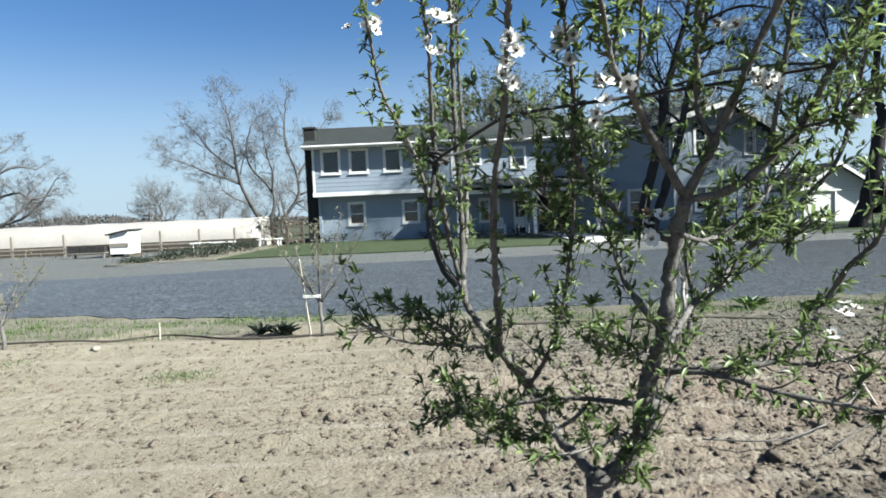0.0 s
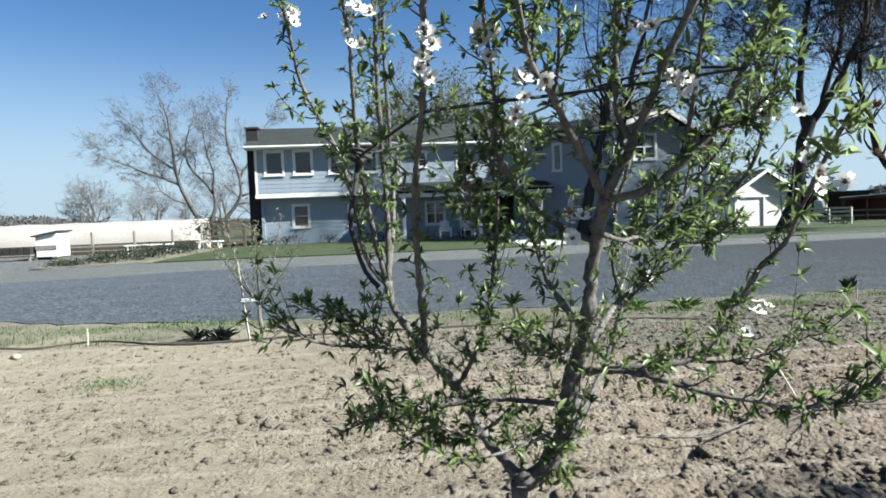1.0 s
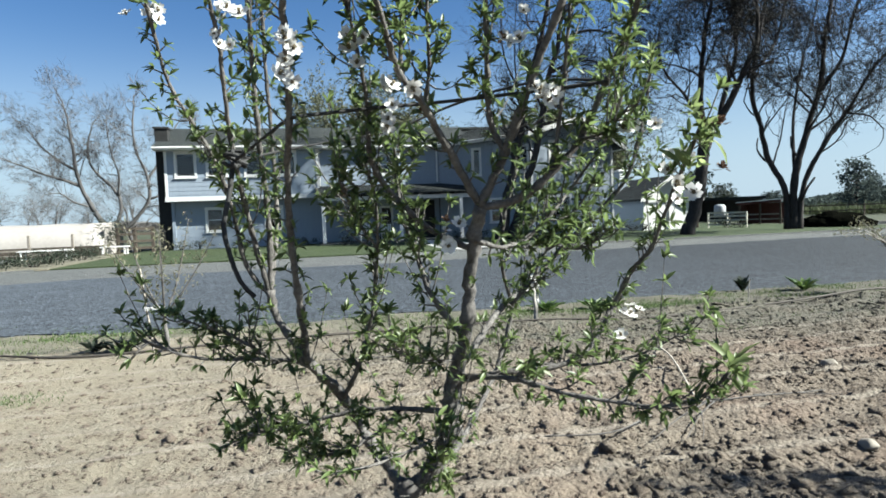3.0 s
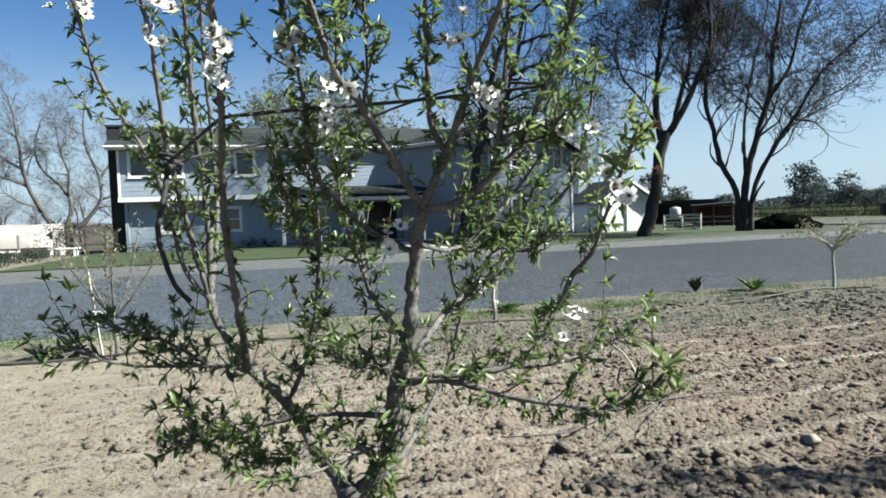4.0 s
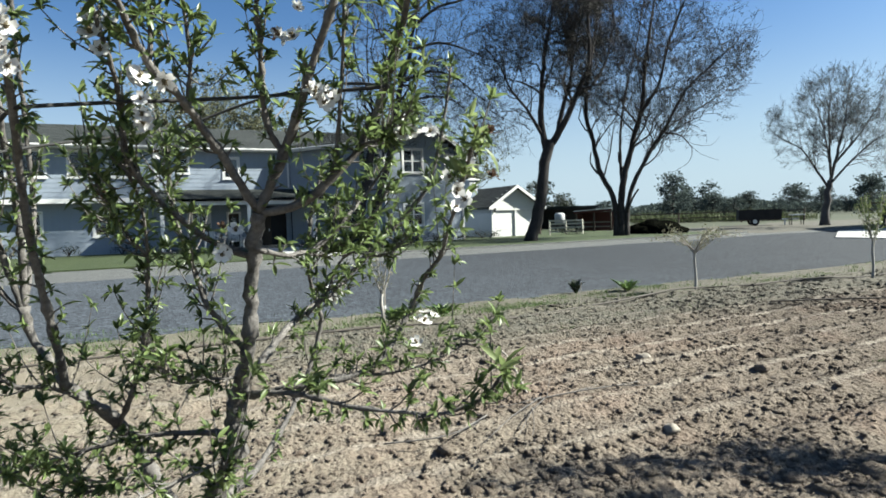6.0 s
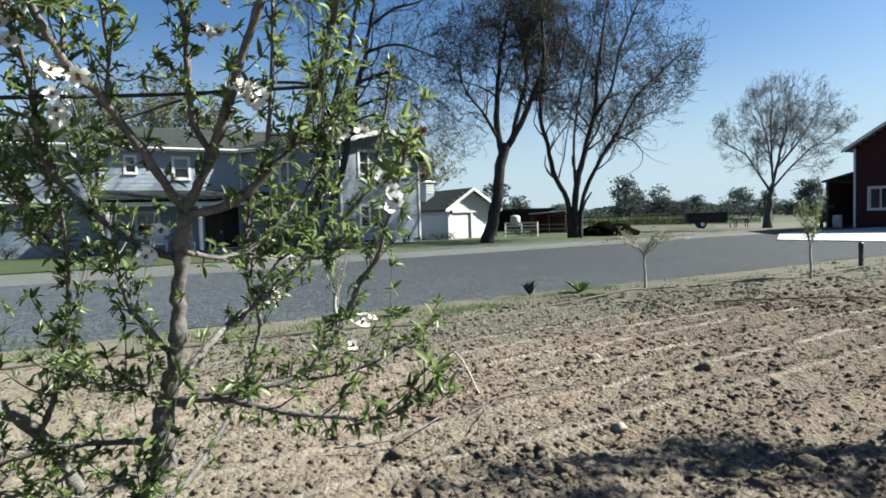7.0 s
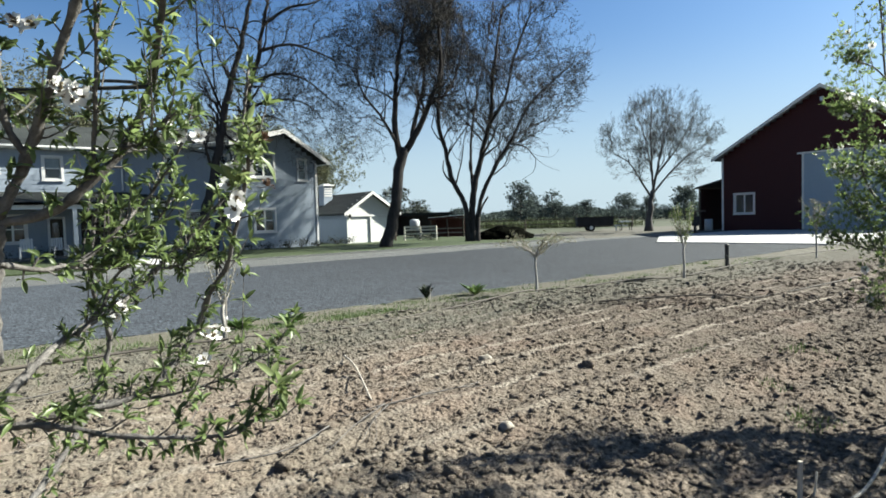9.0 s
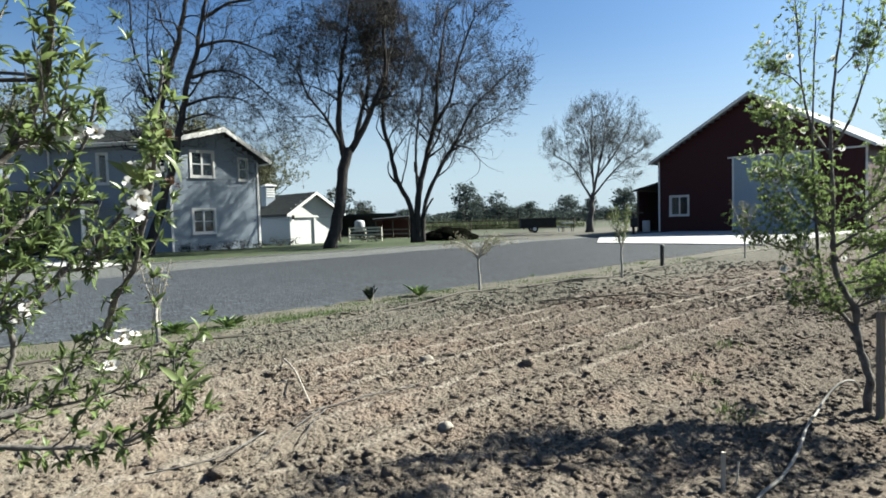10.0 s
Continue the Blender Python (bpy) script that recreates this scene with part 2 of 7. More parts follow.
def mesh_of(name, bm, material, smooth=False):
    me = bpy.data.meshes.new(name)
    if isinstance(bm, Soup):
        bm.fill(me)
    else:
        bmesh.ops.recalc_face_normals(bm, faces=bm.faces)
        bm.to_mesh(me)
        bm.free()
    for mat in material if isinstance(material, (list, tuple)) else [material]:
        me.materials.append(mat)
    if smooth:
        me.shade_smooth()
    return me


def part(name, bm, material, parent, label="", smooth=False):
    """Links a mesh as one object under a thing or under a part."""
    ob = new(name, mesh_of(name, bm, material, smooth))
    ob.parent = parent
    return tagged(ob, label)


def setting(name, bm, material, label, category, smooth=False, kind="structure"):
    ob = new(name, mesh_of(name, bm, material, smooth))
    return tagged(ob, label, category, kind=kind)


class Soup:
    """Vertices and faces gathered in lists, for meshes of very many pieces."""

    def __init__(self):
        self.v, self.f = [], []

    def add(self, verts, faces):
        n = len(self.v)
        self.v.extend(verts)
        self.f.extend([tuple(i + n for i in q) for q in faces])

    def weld(self):
        """Joins points that lie in one place, so that stacked boards hold together."""
        seen, to, v = {}, [], []
        for p in self.v:
            k = (round(p[0], 3), round(p[1], 3), round(p[2], 3))
            if k not in seen:
                seen[k] = len(v)
                v.append(p)
            to.append(seen[k])
        self.v, self.f = v, [tuple(to[i] for i in q) for q in self.f]
        return self

    def fill(self, me):
        me.from_pydata([tuple(p) for p in self.v], [], self.f)
        me.update()

    def tube(self, pts, radii, sides=5, cap=False):
        n, rings = len(self.v), len(pts)
        up = Vector((0.31, 0.17, 0.93))
        for i, (p, r) in enumerate(zip(pts, radii)):
            d = (pts[min(i + 1, rings - 1)] - pts[max(i - 1, 0)])
            d = d.normalized() if d.length > 1e-9 else Vector((0, 0, 1))
            a = d.cross(up)
            a = a.normalized() if a.length > 1e-3 else d.orthogonal().normalized()
            b = d.cross(a)
            for k in range(sides):
                t = 2 * math.pi * k / sides
                self.v.append(p + r * (math.cos(t) * a + math.sin(t) * b))
        for i in range(rings - 1):
            for k in range(sides):
                a, b = n + i * sides + k, n + i * sides + (k + 1) % sides
                self.f.append((a, b, b + sides, a + sides))
        if cap:
            self.f.append(tuple(range(n + sides - 1, n - 1, -1)))
            self.f.append(tuple(range(n + (rings - 1) * sides, n + rings * sides)))

    def ribbon(self, pts, radii, rng):
        """A hair-thin twig as a strip."""
        n = len(self.v)
        d = (pts[-1] - pts[0]).normalized()
        side = d.orthogonal().normalized()
        side.rotate(Matrix.Rotation(rng.uniform(0, math.pi), 3, d))
        for p, r in zip(pts, radii):
            self.v += [p - side * r, p + side * r]
        self.f += [(n + 2 * i, n + 2 * i + 1, n + 2 * i + 3, n + 2 * i + 2) for i in range(len(pts) - 1)]


BOX_FACES = ((0, 3, 2, 1), (4, 5, 6, 7), (0, 1, 5, 4), (1, 2, 6, 5), (2, 3, 7, 6), (3, 0, 4, 7))


def block(bm, x0, x1, y0, y1, z0, z1, m=None, bevel=0.0):
    vs = [bm.verts.new(p) for p in ((x0, y0, z0), (x1, y0, z0), (x1, y1, z0), (x0, y1, z0), (x0, y0, z1), (x1, y0, z1), (x1, y1, z1), (x0, y1, z1))]
    fs = [bm.faces.new([vs[i] for i in q]) for q in BOX_FACES]
    if bevel:
        r = bmesh.ops.bevel(bm, geom=list({e for f in fs for e in f.edges}), offset=bevel, segments=1, affect="EDGES")
        vs = list({v for f in r["faces"] for v in f.verts} | {v for v in vs if v.is_valid})
    if m is not None:
        for v in vs:
            v.co = m @ v.co
    return vs


def box(x0, x1, y0, y1, z0, z1, m=None, bevel=0.0):
    bm = bmesh.new()
    block(bm, x0, x1, y0, y1, z0, z1, m, bevel)
    return bm


def prism(bm, poly, d0, d1, m):
    """A plate with the outline poly (u, z), from depth d0 to d1, in the frame m."""
    a = [bm.verts.new(m @ Vector((u, d0, z))) for u, z in poly]
    b = [bm.verts.new(m @ Vector((u, d1, z))) for u, z in poly]
    n = len(poly)
    bm.faces.new(a)
    bm.faces.new(b[::-1])
    for i in range(n):
        bm.faces.new((a[i], b[i], b[(i + 1) % n], a[(i + 1) % n]))


def face_frame(x, y, z, right):
    """A wall's own frame: u to the right as one looks at it, depth into the wall, z up."""
    u = Vector((*right, 0))
    d = Vector((0, 0, 1)).cross(u)
    return Matrix(((u.x, d.x, 0, x), (u.y, d.y, 0, y), (0, 0, 1, z), (0, 0, 0, 1)))


def lap_wall(m, u0, u1, z0, z1, holes=(), lap=0.25, thick=0.16, gable=None, left=None):
    """A wall of lapped boards with openings; gable=(peak u, peak z) continues it above z1."""
    s = Soup()
    top = gable[1] if gable else z1
    cuts = {z0, z1, top}
    k = math.ceil(z0 / lap) * lap
    while k < top:
        cuts.add(round(k, 4))
        k += lap
    for h in holes:
        cuts |= {h[2], h[3]}
    cuts = sorted(c for c in cuts if z0 <= c <= top)
    for a, b in zip(cuts, cuts[1:]):
        if b - a < 1e-4:
            continue
        mid = (a + b) / 2
        lo, hi = u0, u1
        if mid > z1:
            f = (mid - z1) / (gable[1] - z1)
            lo, hi = u0 + (gable[0] - u0) * f, u1 + (gable[0] - u1) * f
            if left:
                lo = u0 + (gable[0] - u0) * max(0.0, (mid - left) / (gable[1] - left))
        gaps = sorted((h[0], h[1]) for h in holes if h[2] < mid < h[3])
        spans, c = [], lo
        for g0, g1 in gaps:
            spans.append((c, g0))
            c = g1
        spans.append((c, hi))
        base = math.floor(mid / lap) * lap
        fa, fb = (-0.015 + 0.012 * (q - base) / lap for q in (a, b))
        joints = sorted({e for h in holes for e in h[:2]})
        spans = [(p, q) for c0, c1 in spans for p, q in zip([c0] + [e for e in joints if c0 < e < c1], [e for e in joints if c0 < e < c1] + [c1])]
        for c0, c1 in spans:
            if c1 - c0 > 0.005:
                vs = [m @ Vector(p) for p in ((c0, fa, a), (c1, fa, a), (c1, thick, a), (c0, thick, a), (c0, fb, b), (c1, fb, b), (c1, thick, b), (c0, thick, b))]
                s.add(vs, BOX_FACES)
    return s.weld()


def window(parent, m, u0, u1, z0, z1, sashes=1, casing=0.12, split=True, name="window"):
    """A window in an opening: casing, sill, sash frames with a meeting rail, panes."""
    bm = bmesh.new()
    for a in ((u0 - casing, u0, z0 - casing, z1 + casing), (u1, u1 + casing, z0 - casing, z1 + casing), (u0, u1, z1, z1 + casing), (u0, u1, z0 - casing, z0)):
        block(bm, a[0], a[1], -0.05, 0.10, a[2], a[3], m)
    w = part(name, bm, WHITE, parent, "white painted casing round the window")
    part("sill", box(u0 - casing - 0.04, u1 + casing + 0.04, -0.10, -0.052, z0 - casing - 0.01, z0 - casing + 0.04, m), WHITE, w)
    step = (u1 - u0) / sashes
    for i in range(sashes):
        a, b = u0 + i * step, u0 + (i + 1) * step
        bm = bmesh.new()
        e = 0.05
        for q in ((a, a + e, z0, z1), (b - e, b, z0, z1), (a + e, b - e, z0, z0 + e), (a + e, b - e, z1 - e, z1)):
            block(bm, q[0], q[1], 0.02, 0.07, q[2], q[3], m)
        if split:
            zm = (z0 + z1) / 2
            block(bm, a + e, b - e, 0.025, 0.065, zm - 0.025, zm + 0.025, m)
        part("sash", bm, WHITE, w)
        part("pane", box(a + e, b - e, 0.045, 0.051, z0 + e, z1 - e, m), GLASS, w).visible_shadow = False
    return w


def blind(parent, m, u0, u1, z0, z1):
    """A pale drawn blind behind a pane."""
    return part("blind", box(u0, u1, 0.11, 0.125, z0, z1, m), WHITE, parent, "pale roller blind half drawn")


def roof_slope(m, u0, u1, run, rise, thick=0.14, course=0.22):
    """A shingled slope: u along the eave, depth from the eave inwards, stepped courses."""
    s = Soup()
    n = max(2, int(math.hypot(run, rise) / course))
    rng = random.Random(int(u0 * 100) + n)
    for i in range(n):
        a, b = i / n, (i + 1) / n
        c = u0
        while c < u1 - 1e-6:
            e = min(u1, c + rng.uniform(0.7, 1.3))
            h = 0.012 + rng.random() * 0.006
            pts = ((c, run * a, rise * a), (e, run * a, rise * a), (e, run * b, rise * b), (c, run * b, rise * b))
            lo = [m @ Vector((p[0], p[1], p[2] - thick)) for p in pts]
            hi = [m @ Vector((p[0], p[1], p[2] + (h if k < 2 else 0.002))) for k, p in enumerate(pts)]
            s.add(lo + hi, BOX_FACES)
            c = e
    return s


# ---- trees ----
def bend(rng, d, amount):
    return (d + Vector((rng.gauss(0, 1), rng.gauss(0, 1), rng.gauss(0, 1))) * amount).normalized()


def outside(p, crown, slack=1.0):
    """Whether a spot lies beyond a crown's rounded outline: crown is (middle, half width, half height)."""
    q = p - crown[0]
    return (q.x * q.x + q.y * q.y) / crown[1] ** 2 + (q.z / crown[2]) ** 2 > slack


def grow(rng, limbs, twigs, p, d, length, r, level, last, spread=0.75, lift=0.12, kids=(3, 5), thin=0.62, wobble=0.13, shrink=(0.55, 0.8), droop=0.0, crown=None):
    """A branch, and from it the branches that it bears, down to the twigs."""
    n = 5 if level < last - 1 else 3 if level < last else 2
    pts, rad = [p], [r]
    for i in range(n):
        d = bend(rng, d, wobble)
        d = (d + Vector((0, 0, lift if level < last - 1 else lift - droop))).normalized()
        if crown and outside(p, crown):
            d = (d * 0.8 + (crown[0] - p).normalized() * 0.22).normalized()
        p = p + d * (length / n)
        pts.append(p)
        rad.append(r * (1 - (0.55 if level < last else 0.75) * (i + 1) / n))
    if level >= last or (last >= 5 and level == last - 1):
        twigs.ribbon(pts, rad if level >= last else [k * 1.25 for k in rad], rng)
    else:
        (limbs if level <= 2 else twigs).tube(pts, rad, 8 if level == 0 else 6 if level == 1 else 4 if level <= 2 else 3)
    if level >= last or (crown and outside(pts[-1], crown, 1.06)):
        return
    count = rng.randint(*kids)
    for k in range(count):
        f = 1.0 if k == 0 else rng.uniform(0.35, 1.0)
        i = min(n, max(1, round(f * n)))
        q, direction = pts[i], (pts[i] - pts[i - 1]).normalized()
        side = direction.orthogonal().normalized()
        side.rotate(Matrix.Rotation(rng.uniform(0, 2 * math.pi), 3, direction))
        a = spread * rng.uniform(0.55, 1.15) * (0.5 if k == 0 else 1.0)
        nd = (direction * math.cos(a) + side * math.sin(a)).normalized()
        grow(rng, limbs, twigs, q, nd, length * rng.uniform(*shrink), max(0.006, rad[i] * (0.92 if k == 0 else thin)), level + 1, last, spread, lift, kids, thin, wobble, shrink, droop, crown)


def twiglets(rng, twigs, mid, count, r=0.010, size=1.0):
    """The finest twigs, spreading outwards from the others."""
    n = len(twigs.v)
    for _ in range(count):
        c = Vector(twigs.v[rng.randrange(n)])
        d = (bend(rng, (c - mid).normalized(), 0.8) + Vector((0, 0, 0.15))).normalized()
        k = size * rng.uniform(0.3, 0.8)
        twigs.ribbon([c, c + d * k * 0.5, c + (d + Vector((rng.gauss(0, 0.25), rng.gauss(0, 0.25), 0.1))).normalized() * k], [r, r * 0.75, r * 0.35], rng)


def bare_tree(name, place, seed, stems, last, label, group="", buds=None, bark=None, fine=0, **style):
    """A leafless tree: stems are (foot, direction, length, radius)."""
    rng = random.Random(seed)
    t = thing(name, place, label, "tree", group)
    limbs, twigs = Soup(), Soup()
    for foot, direction, length, r in stems:
        grow(rng, limbs, twigs, Vector(foot), Vector(direction).normalized(), length, r, 0, last, **style)
    if fine:
        twiglets(rng, twigs, Vector((0, 0, 4.0)), fine, 0.012, 1.1)
    part("trunk", limbs, bark or BARK, t, "grey-brown trunk and limbs", smooth=True)
    part("crown", twigs, bark or TWIG, t, "crown of fine bare twigs")
    if buds:
        s = Soup()
        for q in rng.sample(range(0, len(twigs.v)), min(buds[0], len(twigs.v))):
            c = Vector(twigs.v[q])
            for _ in range(buds[3] if len(buds) > 3 else 2):
                o = c + Vector((rng.gauss(0, .1), rng.gauss(0, .1), rng.gauss(0, .1)))
                a, b = bend(rng, Vector((0, 0, 0.1)), 1.0) * buds[1], bend(rng, Vector((0, 0, 0.1)), 1.0) * buds[1] * 0.6
                s.add([o - a, o + b, o + a, o - b], [(0, 1, 2, 3)])
        tagged(part("buds", s, buds[2], t, "first small leaves and buds"), kind="stuff")
    return t

# ---- ground ----
ROW_Y, GRASS_Y, ROAD_Y, BAND_Y, LAWN_Y = 7.5, 8.8, 9.6, 20.5, 26.0


def smooth01(t):
    t = np.clip(t, 0, 1)
    return t * t * (3 - 2 * t)


def value_noise(x, y, cell, seed):
    """Smooth random heights on a lattice, -1 to 1."""
    r = np.random.RandomState(seed).rand(512, 512) * 2 - 1
    gx, gy = x / cell, y / cell
    ix, iy = np.floor(gx).astype(int), np.floor(gy).astype(int)
    fx, fy = smooth01(gx - ix), smooth01(gy - iy)
    a, b = r[ix % 512, iy % 512], r[(ix + 1) % 512, iy % 512]
    c, d = r[ix % 512, (iy + 1) % 512], r[(ix + 1) % 512, (iy + 1) % 512]
    return (a * (1 - fx) + b * fx) * (1 - fy) + (c * (1 - fx) + d * fx) * fy


def broad_height(x, y):
    """The lie of the land: the field rises a little to the east, the tree row stands on a low berm."""
    x, y = np.asarray(x, float), np.asarray(y, float)
    fall = 0.02 * np.clip(x, -4, 7) * smooth01((8.2 - y) / 4.0) * (0.35 + 0.65 * smooth01((y - 0.8) / 2.4))
    berm = 0.07 * np.exp(-((y - ROW_Y) / 0.55) ** 2) * smooth01((x + 9) / 5)
    return fall + berm


def tilled(x, y):
    """How much a spot was broken up by the plough, 0 to 1."""
    n = value_noise(x, y, 1.7, 5) * 0.25
    return np.clip(smooth01((8.4 - y) / 0.8) * (0.45 + 0.55 * smooth01((x + 2.0) / 4.0) + n), 0, 1)


def lumps(x, y, cell, seed, share):
    """Rounded clods on a jittered lattice; share is how many of the places bear one."""
    rs = np.random.RandomState(seed)
    jx, jy, hgt, rnd = rs.rand(256, 256), rs.rand(256, 256), rs.uniform(0.35, 1.0, (256, 256)), rs.rand(256, 256)
    ix, iy = np.floor(x / cell).astype(int), np.floor(y / cell).astype(int)
    best = np.zeros_like(x)
    for a in (-1, 0, 1):
        for b in (-1, 0, 1):
            u, v = (ix + a) % 256, (iy + b) % 256
            dx, dy = x / cell - (ix + a + jx[u, v]), y / cell - (iy + b + jy[u, v])
            r = 0.38 + 0.34 * hgt[u, v]
            top = np.sqrt(np.clip(1 - (dx * dx + dy * dy) / (r * r), 0, 1)) * hgt[u, v]
            best = np.maximum(best, np.where(rnd[u, v] < share, top, 0))
    return best * cell


def ground_height(x, y):
    x, y = np.asarray(x, float), np.asarray(y, float)
    w = tilled(x, y)
    h = broad_height(x, y)
    track = smooth01((np.sin(2 * math.pi * (y + 0.03 * x) / 0.6) - 0.86) / 0.12) * smooth01((y - 2.4) / 0.8)
    w = w * np.where(y < 8.5, 1.0, 0.6) * smooth01((y - 0.2) / 0.5) * smooth01((x + 6.2) / 0.6) * smooth01((19.0 - x) / 5.0)
    h = h + w * (0.032 * np.sin(2 * math.pi * (y + 0.03 * x) / 0.6) + 0.018 * value_noise(x * 0.7, y, 0.33, 1) + (1 - 0.6 * track) * 0.012 * (0.5 - np.abs(value_noise(x + 0.03 * value_noise(x, y, 0.2, 9), y, 0.11, 2))) + (1 - 0.6 * track) * 0.013 * value_noise(x, y, 0.065, 3))
    field = smooth01((8.3 - y) / 0.6) * smooth01((y - 0.2) / 0.5)
    shift = 0.02 * value_noise(x, y, 0.05, 41)
    share = (0.12 + 0.75 * w) * (1 - 0.75 * track)
    h = h + field * (0.15 * lumps(x + shift, y, 0.11, 51, share * 0.55) * w + 0.31 * lumps(x, y + shift, 0.07, 52, share) * w)
    near = smooth01((12 - y) / 3) * smooth01((y - 0.2) / 0.5) * smooth01((x + 9) / 3) * smooth01((16 - x) / 5)
    h = h + (1 - w) * near * (0.012 * value_noise(x, y, 0.5, 7) + 0.006 * value_noise(x, y, 0.1, 8))
    return h - 0.03 * smooth01((y - 9.2) / 0.5)


def spaced(a, b, step, low, high, grow_by=1.22):
    c = list(np.arange(a, b, step))
    s = step
    while c[-1] < high:
        s *= grow_by
        c.append(c[-1] + s)
    s = step
    while c[0] > low:
        s *= grow_by
        c.insert(0, c[0] - s)
    return np.array(c)


def build_ground():
    xs = spaced(-5.5, 9.5, 0.037, -2500, 9.4)
    xs = np.concatenate([xs[xs < 9.5], spaced(9.5, 18.5, 0.09, 9.5, 2500)])
    ys = spaced(0.6, 8.4, 0.037, -2500, 2500, 1.1)
    gx, gy = np.meshgrid(xs, ys)
    gz = ground_height(gx, gy)
    nx, ny = len(xs), len(ys)
    v = np.stack([gx, gy, gz], -1).reshape(-1, 3)
    i = np.arange(nx * ny).reshape(ny, nx)
    f = np.stack([i[:-1, :-1], i[:-1, 1:], i[1:, 1:], i[1:, :-1]], -1).reshape(-1, 4)
    me = bpy.data.meshes.new("ground")
    me.from_pydata(v.tolist(), [], f.tolist())
    cx, cy = (gx[:-1, :-1] + gx[1:, 1:]) / 2, (gy[:-1, :-1] + gy[1:, 1:]) / 2
    edge = GRASS_Y - 0.3 - 0.85 * smooth01((cx + 1.5) / 4) + 0.45 * value_noise(cx, cy, 1.1, 11) + 0.35 * value_noise(cx, cy, 0.3, 12) + 0.25 * value_noise(cx, cy, 0.1, 13)
    kind = np.where(cy < edge, 0, np.where((cy < 27) & (np.abs(cx) < 60), 1, 2)).ravel()
    for m in (SOIL, VERGE, FARFIELD):
        me.materials.append(m)
    me.polygons.foreach_set("material_index", kind.astype(np.int32))
    me.shade_smooth()
    return tagged(new("ground", me), "dry tilled orchard soil with a weedy verge and fields beyond", "ground", kind="structure")


build_ground()


def sheet(name, material, label, category, x0, x1, edge_a, edge_b, z, step=0.5, thick=0.05):
    """A slab of ground cover between two uneven edges y = edge_a(x) and edge_b(x)."""
    bm = bmesh.new()
    xs = np.arange(x0, x1 + 1e-6, step)
    rows = []
    for x in xs:
        a, b = edge_a(x), edge_b(x)
        n = 6
        rows.append([bm.verts.new((x, a + (b - a) * k / n, z)) for k in range(n + 1)])
    for r, q in zip(rows, rows[1:]):
        for k in range(len(r) - 1):
            bm.faces.new((r[k], q[k], q[k + 1], r[k + 1]))
    res = bmesh.ops.extrude_face_region(bm, geom=list(bm.faces))
    for e in res["geom"]:
        if isinstance(e, bmesh.types.BMVert):
            e.co.z -= thick
    return setting(name, bm, material, label, category)


def wavy(y, amp, cell, seed, slope=0.0):
    return lambda x: y + slope * x + amp * float(value_noise(np.array(x), np.array(0.3), cell, seed)) + 0.4 * amp * float(value_noise(np.array(x), np.array(0.7), cell / 4, seed + 1))


def road_edge(x):
    """The gravel's ragged edge along the orchard, which draws back in the west."""
    return wavy(ROAD_Y, 0.35, 1.3, 21)(x) + 0.22 * min(6.0, max(0.0, -1.0 - x)) - 0.5 * math.exp(-((x - 4.0) / 2.0) ** 2)


sheet("road", GRAVEL, "dark blue-grey gravel farm road", "road", -80, 90, road_edge, wavy(BAND_Y, 0.5, 5.0, 23, 0.07), -0.016, 0.25)
sheet("pavement", COMPACT, "pale compacted gravel lane beside the lawn", "pavement", -80, 90, wavy(BAND_Y - 0.3, 0.5, 5.0, 23, 0.07), wavy(LAWN_Y, 0.12, 3.0, 27), -0.024, 0.5)
sheet("yard", COMPACT, "pale compacted gravel yard beside the growing tunnel", "yard", -80, -9.4, wavy(LAWN_Y - 0.1, 0.1, 3.0, 27), wavy(37.5, 0.5, 4.0, 29), -0.022, 0.5)
sheet("lawn", LAWN, "strip of short green lawn before the house", "lawn", -9.5, 33, wavy(LAWN_Y - 0.02, 0.12, 3.0, 27), wavy(60, 0.1, 5.0, 28), 0.03, 0.5)

# ---- clods, stones and weeds on the ground ----
def lump_base(kind):
    bm = bmesh.new()
    if kind == 0:
        bm.free()
        return np.array([(1, 0, 0), (0, 1, 0), (-1, 0, 0), (0, -1, 0), (0, 0, 1.0), (0, 0, -0.7)]), np.array([(0, 1, 4), (1, 2, 4), (2, 3, 4), (3, 0, 4), (1, 0, 5), (2, 1, 5), (3, 2, 5), (0, 3, 5)])
    else:
        bmesh.ops.create_icosphere(bm, subdivisions=kind, radius=1.0)
    bmesh.ops.triangulate(bm, faces=bm.faces)
    v = np.array([p.co[:] for p in bm.verts])
    f = np.array([[q.index for q in p.verts] for p in bm.faces])
    bm.free()
    return v, f


